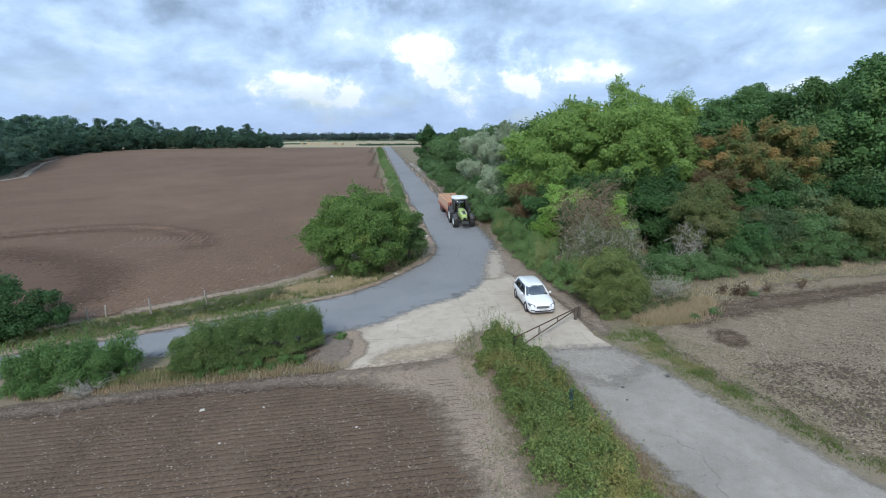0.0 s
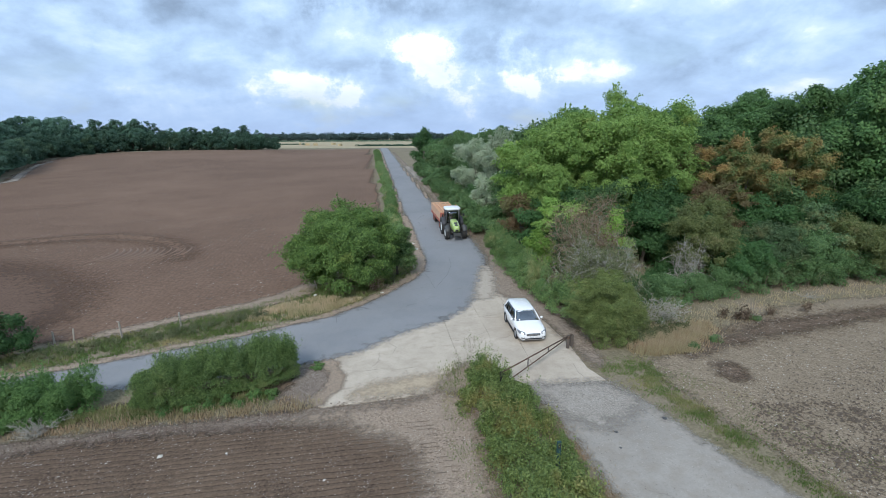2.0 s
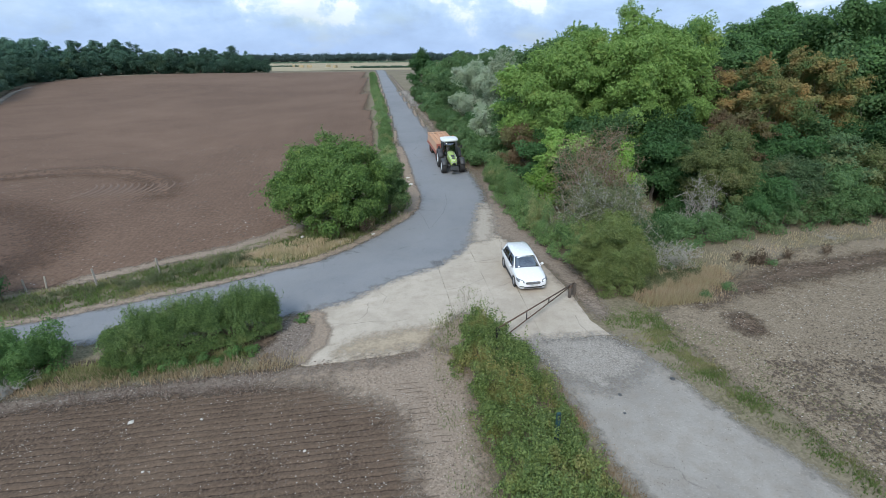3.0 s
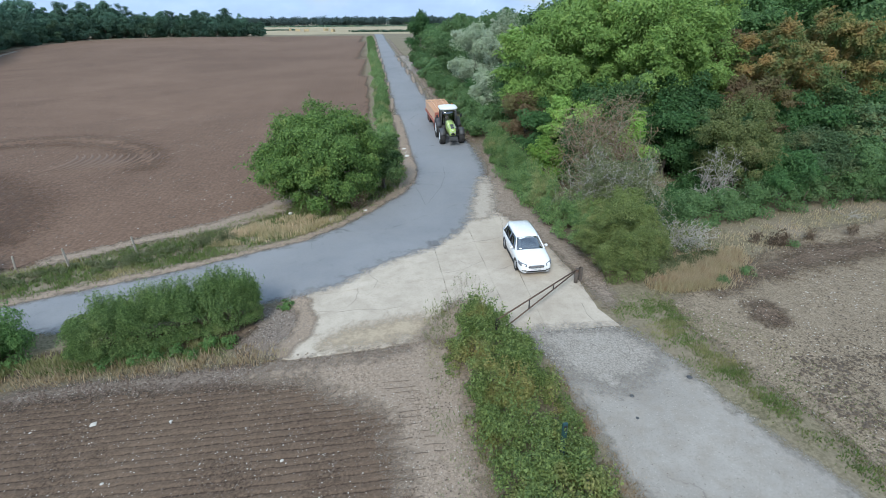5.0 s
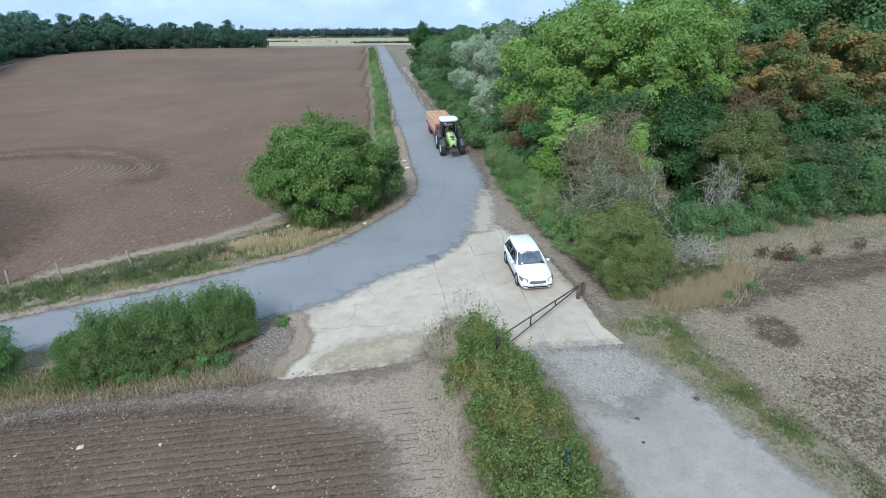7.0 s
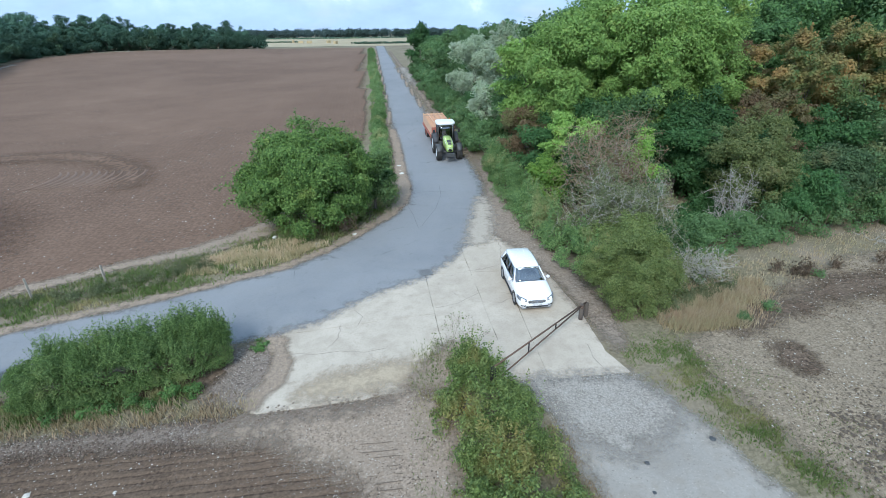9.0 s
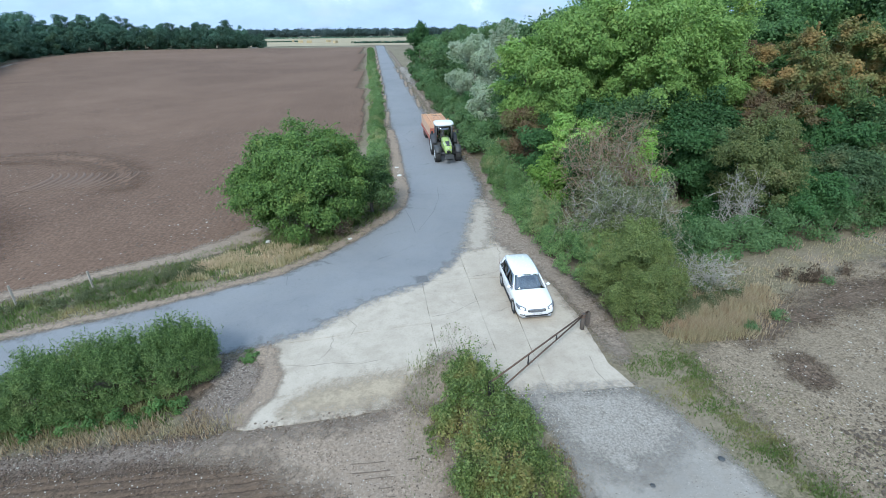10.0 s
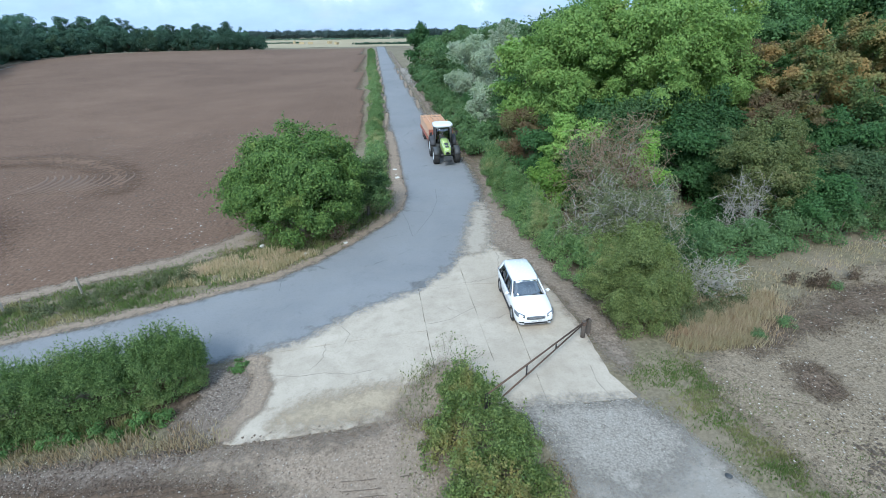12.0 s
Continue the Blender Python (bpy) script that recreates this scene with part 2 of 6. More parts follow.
FAR_STRAW = earth("far_straw_field", (0.42, 0.35, 0.22), (0.32, 0.26, 0.16), (0.38, 0.33, 0.22), big=0.004, fine=0.05, relief=0.0)
RUBBLE = earth("rubble_gravel", (0.315, 0.258, 0.212), (0.135, 0.106, 0.086), (0.245, 0.194, 0.154), big=0.5, fine=14, fleck=(9, 0.09, (0.52, 0.49, 0.44)), relief=0.04, speckle=(7, 0.55))


def paved(name, light, dark, stain, crack_scale, crack_dark, big=0.25, speck=40, pitted=0.3):
    m, t, b = node_mat(name)
    grain = tex(t, speck, 4, 0.7)
    wide = tex(t, big, 6, 0.62, warp=0.6)
    mid = tex(t, big * 6, 5, 0.6)
    col = blend(t, ramp(t, wide, [(0.32, 0.0), (0.68, 1.0)]), dark, light)
    col = blend(t, ramp(t, mid, [(0.44, 0.0), (0.72, 0.6)]), col, stain)
    col = blend(t, ramp(t, grain, [(0.3, 0.0), (0.7, 0.30)]), col, blend(t, 1.0, col, (0.55, 0.55, 0.55), "MULTIPLY"))
    pits = tex(t, speck * 0.28, 8, 0.8)
    col = blend(t, ramp(t, pits, [(0.36, pitted), (0.50, 0.0)]), col, blend(t, 1.0, col, (0.5, 0.48, 0.46), "MULTIPLY"))
    v = add(t, "ShaderNodeTexVoronoi", feature="DISTANCE_TO_EDGE")
    v.inputs["Scale"].default_value = crack_scale
    co = add(t, "ShaderNodeTexCoord").outputs["Object"]
    wob = add(t, "ShaderNodeTexNoise")
    wob.inputs["Scale"].default_value, wob.inputs["Detail"].default_value = 1.2, 5
    link(t, co, wob.inputs["Vector"])
    sh = add(t, "ShaderNodeVectorMath", operation="MULTIPLY_ADD")
    link(t, wob.outputs["Color"], sh.inputs[0])
    sh.inputs[1].default_value = (0.9, 0.9, 0.0)
    link(t, co, sh.inputs[2])
    link(t, sh.outputs[0], v.inputs["Vector"])
    fade = ramp(t, tex(t, 0.35, 3), [(0.50, 0.0), (0.62, 1.0)])
    crack = blend(t, 1.0, ramp(t, v.outputs["Distance"], [(0.0012, 0.75), (0.0045, 0.0)]), fade, "MULTIPLY")
    col = blend(t, crack, col, crack_dark)
    link(t, col, b.inputs["Base Color"])
    b.inputs["Roughness"].default_value = 0.88
    b.inputs["Specular IOR Level"].default_value = 0.3
    bump(t, b, grain, 0.4, 0.01)
    if name in LOOSE:
        feather(t, b)
    return m


ASPHALT = paved("worn_grey_asphalt", (0.270, 0.270, 0.272), (0.212, 0.214, 0.220), (0.262, 0.258, 0.252), 0.09, (0.10, 0.10, 0.10), big=0.12)
CONCRETE = paved("weathered_pale_concrete", (0.550, 0.470, 0.374), (0.440, 0.371, 0.290), (0.360, 0.298, 0.226), 0.16, (0.140, 0.119, 0.099))
TRACK = paved("pale_dusty_tarmac", (0.378, 0.342, 0.296), (0.272, 0.244, 0.210), (0.280, 0.238, 0.190), 0.10, (0.156, 0.134, 0.112), big=0.3, pitted=0.5, speck=60)
STONE = plain("pale_flint", (0.48, 0.445, 0.385), 0.85, wear=(0.28, 0.255, 0.22), scale=20)
BARK = plain("grey_brown_bark", (0.15, 0.125, 0.10), 0.9, wear=(0.09, 0.075, 0.06), scale=6, relief=0.03)
TWIG_GREY = plain("dead_grey_twig", (0.36, 0.335, 0.285), 0.9, wear=(0.25, 0.225, 0.19), scale=3)
TWIG_RED = plain("reddish_twig", (0.30, 0.22, 0.155), 0.9, wear=(0.19, 0.135, 0.095), scale=3)
TWIG_BROWN = plain("brown_twig", (0.16, 0.12, 0.085), 0.9, wear=(0.10, 0.075, 0.05), scale=3)

LEAF_OAK = foliage("mid_green_leaf", (0.265, 0.385, 0.105), (0.048, 0.105, 0.034), odd=(0.30, 0.33, 0.09), odd_amount=0.16)
LEAF_ASH = foliage("light_green_leaf", (0.470, 0.650, 0.190), (0.185, 0.315, 0.088), odd=(0.420, 0.450, 0.120), odd_amount=0.18)
LEAF_CORNER = foliage("yellow_green_shrub_leaf", (0.400, 0.460, 0.165), (0.095, 0.135, 0.050), odd=(0.40, 0.33, 0.14), odd_amount=0.26)
LEAF_WAYSIDE = foliage("wayside_leaf", (0.305, 0.435, 0.165), (0.070, 0.130, 0.052), odd=(0.36, 0.31, 0.15), odd_amount=0.3)
LEAF_WOOD = foliage("tall_wood_leaf", (0.200, 0.345, 0.120), (0.058, 0.125, 0.046), odd=(0.23, 0.28, 0.09), odd_amount=0.2, patch=0.35)
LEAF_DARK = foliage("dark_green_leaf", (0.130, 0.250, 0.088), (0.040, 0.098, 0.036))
LEAF_MID = foliage("wood_green_leaf", (0.212, 0.330, 0.135), (0.052, 0.115, 0.046), odd=(0.241, 0.236, 0.099), odd_amount=0.18)
LEAF_RUST = foliage("autumn_leaf", (0.209, 0.290, 0.105), (0.076, 0.135, 0.049), odd=(0.325, 0.215, 0.085), odd_amount=0.60)
REDDISH_GRASS = foliage("russet_dry_grass_blade", (0.58, 0.42, 0.280), (0.32, 0.225, 0.145), odd=(0.20, 0.19, 0.09), odd_amount=0.3, patch=0.7)
LEAF_RED = foliage("red_brown_leaf", (0.310, 0.205, 0.120), (0.150, 0.108, 0.062), odd=(0.19, 0.21, 0.08), odd_amount=0.5)
LEAF_OLIVE = foliage("olive_leaf", (0.310, 0.345, 0.135), (0.095, 0.125, 0.048), odd=(0.27, 0.23, 0.11), odd_amount=0.25)
LEAF_LIME = foliage("lime_leaf", (0.347, 0.520, 0.112), (0.153, 0.280, 0.063))
LEAF_SILVER = foliage("silver_leaf", (0.57, 0.62, 0.46), (0.31, 0.37, 0.26), patch=0.5)
LEAF_TEAL = foliage("blue_green_leaf", (0.215, 0.320, 0.155), (0.060, 0.110, 0.050), odd=(0.26, 0.24, 0.11), odd_amount=0.38)
LEAF_HEDGE = foliage("hedge_leaf", (0.216, 0.325, 0.132), (0.072, 0.142, 0.059), odd=(0.205, 0.201, 0.116), odd_amount=0.2)
LEAF_CLIPPED = foliage("clipped_hedge_leaf", (0.320, 0.435, 0.145), (0.040, 0.085, 0.033), odd=(0.30, 0.33, 0.13), odd_amount=0.25, patch=1.2)
LEAF_BRAMBLE = foliage("bramble_leaf", (0.410, 0.500, 0.165), (0.060, 0.110, 0.042), odd=(0.400, 0.310, 0.116), odd_amount=0.34, patch=1.0)
LEAF_BRIGHT = foliage("feathery_green_leaf", (0.240, 0.380, 0.125), (0.080, 0.165, 0.055), odd=(0.306, 0.320, 0.084), odd_amount=0.15)
# greens carry a slight blue that paints in the haze over far woods
LEAF_FAR_HAZED = foliage("hazed_far_wood_leaf", (0.140, 0.240, 0.160), (0.070, 0.132, 0.096), odd=(0.16, 0.22, 0.10), odd_amount=0.25, patch=0.10, vary=0.3)
DRY_GRASS = foliage("dry_grass_blade", (0.74, 0.59, 0.410), (0.46, 0.36, 0.235), odd=(0.26, 0.26, 0.11), odd_amount=0.12, patch=0.5)
GREEN_GRASS = foliage("green_grass_blade", (0.215, 0.275, 0.090), (0.100, 0.145, 0.046), odd=(0.38, 0.31, 0.17), odd_amount=0.45, patch=0.5)
WEED_DARK = foliage("dead_brown_weed", (0.205, 0.145, 0.100), (0.105, 0.075, 0.055))
# blue-grey haze of the distance is painted into this leaf colour
LEAF_SKYLINE_HAZED = foliage("hazed_skyline_leaf", (0.115, 0.165, 0.155), (0.085, 0.125, 0.120), patch=0.02)
LEAF_SCRUB = foliage("grey_green_scrub_leaf", (0.270, 0.290, 0.150), (0.115, 0.135, 0.064), odd=(0.33, 0.28, 0.17), odd_amount=0.35)
FILM = earth("trodden_film", (0.49, 0.395, 0.280), (0.39, 0.310, 0.218), (0.45, 0.362, 0.256), big=0.6, fine=9)
DUST = earth("dust_film", (0.47, 0.405, 0.330), (0.39, 0.335, 0.270), (0.43, 0.370, 0.300), big=0.6, fine=9)
# ---- lie of the land ----
SOIL_RIDGE = plain("loose_ridge_soil", (0.185, 0.120, 0.084), 0.95, wear=(0.09, 0.062, 0.047), scale=5, relief=0.02)
from mathutils import geometry


def ground_z(x, y):
    """Height of the land: falls to the left of the junction, rises ahead to a crest, then drops to the far fields."""
    if x < 2.5:
        a = -2.2 * (1 - math.exp(-(((2.5 - x) / 26) ** 1.3)))
    else:
        a = 0.4 * (1 - math.exp(-(x - 2.5) / 20))
    d = y - 32
    if d <= 0:
        b = max(0.0355 * d, -2.13)
    elif y <= 240:
        b = 12.78 * (1 - math.exp(-d / 360))
    else:
        u = min(1.0, (y - 240) / 260)
        b = 12.78 * (1 - math.exp(-208 / 360)) * (1 - u * u * (3 - 2 * u))
    return a * (1 - min(1.0, max(0.0, (y - 60) / 180))) + b


def mesh_from(name, verts, faces, material=None, smooth=False):
    """A mesh from arrays; all faces have the same number of corners."""
    verts, faces = np.asarray(verts, np.float32), np.asarray(faces, np.int32)
    me = bpy.data.meshes.new(name)
    me.vertices.add(len(verts))
    me.vertices.foreach_set("co", verts.ravel())
    k = faces.shape[1]
    me.loops.add(faces.size)
    me.loops.foreach_set("vertex_index", faces.ravel())
    me.polygons.add(len(faces))
    me.polygons.foreach_set("loop_start", np.arange(0, faces.size, k, dtype=np.int32))
    me.polygons.foreach_set("loop_total", np.full(len(faces), k, np.int32))
    me.polygons.foreach_set("use_smooth", np.full(len(faces), bool(smooth)))
    me.update()
    if material:
        me.materials.append(material)
    return me


def part(name, bm, material, parent, label=""):
    """Links a bmesh, or a ready mesh, as one mesh object under a thing or a part."""
    if isinstance(bm, bpy.types.Mesh):
        me = bm
    else:
        me = bpy.data.meshes.new(name)
        bm.to_mesh(me)
        bm.free()
    if material and not me.materials:
        me.materials.append(material)
    ob = new(name, me)
    if parent:
        ob.parent = parent
    return tagged(ob, label)


def axis(lo, hi, near_lo, near_hi, step):
    """Grid lines: even near the junction, ever wider apart towards the edges."""
    out = list(np.arange(near_lo, near_hi + step / 2, step))
    s, v = step, near_hi
    while v < hi:
        s *= 1.22
        v = min(hi, v + s)
        out.append(v)
    s, v = step, near_lo
    while v > lo:
        s *= 1.22
        v = max(lo, v - s)
        out.insert(0, v)
    return out


xs, ys = axis(-3000, 3000, -50, 50, 1.0), axis(-900, 4200, -10, 90, 1.0)
ys = sorted(set(ys) | set(np.arange(95, 300, 8.0)))
verts = [(x, y, ground_z(x, y)) for y in ys for x in xs]
W = len(xs)
quads = [(j * W + i, j * W + i + 1, (j + 1) * W + i + 1, (j + 1) * W + i) for j in range(len(ys) - 1) for i in range(W - 1)]
ground = tagged(new("ground", mesh_from("ground", verts, quads, GRASS_GROUND, True)), "rough dry grass and bare earth round the junction", "ground", kind="structure")


def ragged(outline, step, wander, seed, grow=0.0):
    """The outline cut into short steps that wander a little to either side."""
    out, n = [], len(outline)
    area = sum(outline[k - 1][0] * outline[k][1] - outline[k][0] * outline[k - 1][1] for k in range(n))
    grow = -grow if area > 0 else grow
    for i in range(n):
        a, b = Vector(outline[i]), Vector(outline[(i + 1) % n])
        length = (b - a).length
        k = max(1, min(200, int(length / step)))
        side = Vector((-(b - a).y, (b - a).x)) / max(length, 1e-6)
        for j in range(k):
            p = a.lerp(b, j / k)
            w = noise.noise(Vector((p.x * 0.8, p.y * 0.8, seed))) * 0.7 + noise.noise(Vector((p.x * 3.1, p.y * 3.1, seed + 9))) * 0.5
            out.append(p + side * (w * wander + grow))
    return out


def inside(p, poly):
    hit, n = False, len(poly)
    for i in range(n):
        a, b = poly[i], poly[i - 1]
        if (a[1] > p[1]) != (b[1] > p[1]) and p[0] < (b[0] - a[0]) * (p[1] - a[1]) / (b[1] - a[1]) + a[0]:
            hit = not hit
    return hit


def sheet(name, outline, lift, material, cell=1.0, step=0.5, wander=0.12, seed=1, relief=None, near=None, drop=0.0, rim=0.0):
    """A surface laid on the land within an outline. near: (cell, x0, x1, y0, y1), a finer stretch. drop: thickness of its edge. rim: how wide it thins out."""
    edge = ragged(outline, step, wander, seed, 0.45 * rim)
    lo = [min(p[i] for p in edge) for i in (0, 1)]
    hi = [max(p[i] for p in edge) for i in (0, 1)]
    pts = []
    spans = [(cell, lo[0], hi[0], lo[1], hi[1])]
    if near:
        spans.append(near)
    for c, x0, x1, y0, y1 in spans:
        for i in range(int((x1 - x0) / c) + 1):
            for j in range(int((y1 - y0) / c) + 1):
                p = (x0 + (i + 0.5) * c, y0 + (j + 0.5) * c)
                if c == cell and near and near[1] < p[0] < near[2] and near[3] < p[1] < near[4]:
                    continue
                if inside(p, edge):
                    pts.append(Vector(p))
    m = len(edge)
    got = geometry.delaunay_2d_cdt(edge + pts, [(i, (i + 1) % m) for i in range(m)], [list(range(m))], 2, 0.001)
    P = np.array([tuple(v) for v in got[0]])
    E = np.array([tuple(e) for e in edge])
    best = np.full(len(P), 1e9)
    for a, b in zip(E, np.roll(E, -1, 0)):
        d = b - a
        k = np.clip(((P - a) @ d) / max(d @ d, 1e-9), 0, 1)
        best = np.minimum(best, np.hypot(*(P - a - k[:, None] * d).T))
    vs = []
    for v, far in zip(got[0], best):
        z = ground_z(v.x, v.y) + lift
        if relief:
            z += relief(v.x, v.y) * min(1.0, far / 1.5)
        vs.append((v.x, v.y, z))
    tris = [tuple(f) for f in got[2] if len(f) == 3]
    fs = []
    for a, b, c in tris:
        A, B, C = vs[a], vs[b], vs[c]
        up = (B[0] - A[0]) * (C[1] - A[1]) - (B[1] - A[1]) * (C[0] - A[0])
        fs.append((a, b, c) if up > 0 else (a, c, b))
    if drop:
        count = {}
        for f in fs:
            for i in range(3):
                count[(f[i], f[(i + 1) % 3])] = 1
        border = [e for e in count if (e[1], e[0]) not in count]
        low = {}
        for e in border:
            for i in e:
                if i not in low:
                    low[i] = len(vs)
                    vs.append((vs[i][0], vs[i][1], vs[i][2] - drop))
        for a, b in border:
            fs += [(b, a, low[a]), (b, low[a], low[b])]
    me = mesh_from(name, vs, fs, material, not drop)
    if rim:
        me.attributes.new("rim", "FLOAT", "POINT").data.foreach_set("value", np.clip(best / rim, 0, 1).astype(np.float32))
    return me


def rough(amount, scale):
    return lambda x, y: amount * (0.6 + 0.6 * noise.noise(Vector((x * scale, y * scale, 3))) + 0.5 * noise.noise(Vector((x * scale * 4, y * scale * 4, 7))))


def tilled(x, y):
    """Shallow rows left by the harrow, with clods."""
    row = math.sin((y - 0.012 * x + 0.10 * noise.noise(Vector((x * 0.5, y * 0.5, 8)))) * math.tau / 0.33) * 0.009
    return 0.05 + row + 0.030 * noise.noise(Vector((x * 2.3, y * 2.3, 1))) + 0.022 * noise.noise(Vector((x * 7, y * 7, 5)))


def wheeling(x, y):
    """Broad swells in the large field."""
    return 0.05 + 0.04 * noise.noise(Vector((x * 0.12, y * 0.12, 2))) + 0.03 * noise.noise(Vector((x * 0.9, y * 0.9, 4)))


# junction surfaces
LANE_LEFT = [(-120, 5), (-80, 14), (-40, 24), (-21, 28.75), (-18.2, 29.6), (-16, 30.4), (-13.5, 31.0), (-11, 32.0), (-8.3, 33.1), (-5.45, 34.2), (-3.7, 35.7), (-1.9, 37.8), (0.2, 40.9), (1.25, 43.4), (1.5, 47.2), (1.15, 52), (0.6, 60), (-0.35, 71.5), (-1.5, 88.3), (-3.3, 116), (-5.9, 154), (-10.6, 225), (-15, 290)]
LANE_RIGHT = [(-10.5, 290), (-6.4, 220), (-1.2, 150), (2.0, 109), (4.4, 80), (6.3, 63), (7.4, 55.3), (7.9, 47.4), (7.3, 41.6), (6.05, 36.6), (5.0, 34.9), (4.1, 33.2), (2.5, 31.35), (0.4, 30.3), (-1.15, 29.2), (-2.87, 27.75), (-4.75, 27.0), (-8, 26.4), (-14, 25.65), (-18.5, 25.6), (-40, 20.5), (-80, 10), (-120, 1)]
road = tagged(new("road", sheet("road", LANE_LEFT + LANE_RIGHT, 0.075, ASPHALT, 0.9, 0.5, 0.10, 4, rim=1.0)), "worn grey asphalt country lane bending at the junction", "road", kind="structure")

APRON = [(-4.75, 27.4), (-3.5, 29.2), (0, 31.2), (3, 33.2), (5.0, 36), (6.2, 38.6), (7.9, 38.2), (8.2, 36), (8.7, 33.9), (9.4, 30.5), (9.9, 27.2), (10.0, 24), (10.52, 22.56), (8, 22.44), (5.6, 22.5), (3, 22.4), (0.7, 22.19), (-0.2, 22.0), (-1.5, 21.92), (-2.7, 21.85), (-4.1, 21.78), (-4.55, 21.88), (-4.55, 22.45), (-3.8, 23.5), (-3.92, 25.2), (-4.6, 26.15), (-4.85, 27.1)]


def cut(poly, a, b, gap=0.007):
    """The part of a polygon on the left-hand side of the line from a to b, short of it by a gap."""
    n = Vector((a[1] - b[1], b[0] - a[0])).normalized()
    off = [(p[0] - a[0]) * n.x + (p[1] - a[1]) * n.y - gap for p in poly]
    out = []
    for i in range(len(poly)):
        p, q, u, v = poly[i - 1], poly[i], off[i - 1], off[i]
        if (u >= 0) != (v >= 0):
            k = u / (u - v)
            out.append((p[0] + k * (q[0] - p[0]), p[1] + k * (q[1] - p[1])))
        if v >= 0:
            out.append(q)
    return out


apron = tagged(new("concrete_apron"), "pale weathered concrete slabs of the field entrance", "concrete", kind="structure")
JOINTS = {"long": ((3.28, 22), (2.38, 33)), "second": ((5.75, 22), (4.95, 33)), "cross": ((-6, 26.8), (3.6, 27.75)), "upper": ((2, 31.78), (9, 31.7)), "edge": ((7.2, 21), (6.8, 33))}
CUTS = [(("long", 1), ("cross", 1)), (("long", 1), ("cross", -1)), (("long", -1), ("second", 1), ("upper", 1)), (("long", -1), ("second", 1), ("upper", -1)), (("second", -1), ("upper", 1)), (("second", -1), ("upper", -1), ("edge", 1)), (("edge", -1), ("upper", -1))]
for n, cuts in enumerate(CUTS):
    piece = list(APRON)
    for name, hand in cuts:
        a, b = JOINTS[name]
        piece = cut(piece, a, b) if hand > 0 else cut(piece, b, a)
    part("slab", sheet("slab", piece, 0.055, CONCRETE, 0.8, 0.4, 0.05, 11 + n, drop=0.05), CONCRETE, apron)

for n, piece in enumerate(([(-5.35, 22.2), (-4.72, 22.25), (-4.85, 22.95), (-5.3, 22.9)], [(-5.0, 23.15), (-4.5, 22.8), (-4.15, 23.3), (-4.6, 23.6)])):
    part("broken_slab", sheet("broken_slab", piece, 0.060, DIRT, 0.2, 0.15, 0.10, 60 + n, rim=0.25), DIRT, apron)

bedding = tagged(new("slab_bedding", sheet("slab_bedding", APRON, 0.044, TRAMPLED, 0.8, 0.4, 0.02, 10)), "sandy dirt filling the joints of the concrete", "earth", kind="structure")
track = tagged(new("track", sheet("track", [(5.5, 22.75), (10.6, 22.5), (11.9, 20.1), (12.5, 18), (13.2, 16.1), (13.9, 14.5), (16.2, 9), (20, 0), (28, -20), (19, -20), (12.5, 0), (9.2, 9), (7.6, 14.8), (7.4, 16.6), (7.0, 19.4), (6.1, 22.3)], 0.03, TRACK, 0.7, 0.3, 0.16, 6, rough(0.02, 1.0), rim=0.8)), "pale dusty farm track with worn edges", "track", kind="structure")
gravel = tagged(new("gravel_patch", sheet("gravel_patch", [(5.6, 22.7), (10.4, 22.45), (11.4, 21.2), (11.6, 20.0), (10.2, 19.0), (8.6, 18.2), (7.4, 19.2), (6.6, 21.2)], 0.058, GRAVEL, 0.4, 0.25, 0.35, 8, rough(0.012, 2.0), rim=1.6)), "loose grey gravel at the edge of the concrete", "gravel", kind="structure")
gravel_left = tagged(new("gravel_patch", sheet("gravel_patch", [(-4.5, 22.0), (-3.7, 23.8), (-4.2, 25.3), (-4.9, 26.9), (-6.4, 26.3), (-6.9, 25), (-7.0, 23.3), (-6.2, 22.0)], 0.025, RUBBLE, 0.4, 0.25, 0.30, 9, rough(0.02, 2.0), rim=1.2)), "loose grey rubble beside the concrete", "gravel", kind="structure")
headland = tagged(new("headland", sheet("headland", [(-45, 17.5), (-30, 20), (-19, 21.3), (-13, 21.6), (-7, 21.8), (-4.5, 21.9), (-0.2, 22.15), (2.6, 22.5), (2.3, 19), (2.4, 15), (2.0, 8), (1.4, 2), (-1.5, 2), (-2.0, 12), (-1.5, 17), (-4, 19), (-10, 20), (-20, 19), (-45, 15.5)], 0.02, RUBBLE, 0.5, 0.35, 0.4, 12, rough(0.02, 1.2), rim=0.9)), "stony bare headland beside the tilled field", "earth", kind="structure")
trodden = tagged(new("trodden_ground", sheet("trodden_ground", [(-6.5, 20.7), (-4.4, 21.45), (-0.2, 21.65), (2.2, 22.3), (3.4, 21), (3.4, 15.0), (3.2, 6), (2.2, 6), (1.0, 13), (-0.2, 18.0), (-3.6, 20.3)], 0.105, TRAMPLED, 0.4, 0.25, 0.4, 13, rough(0.012, 1.2), rim=1.9)), "pale trodden earth in front of the concrete", "earth", kind="structure")
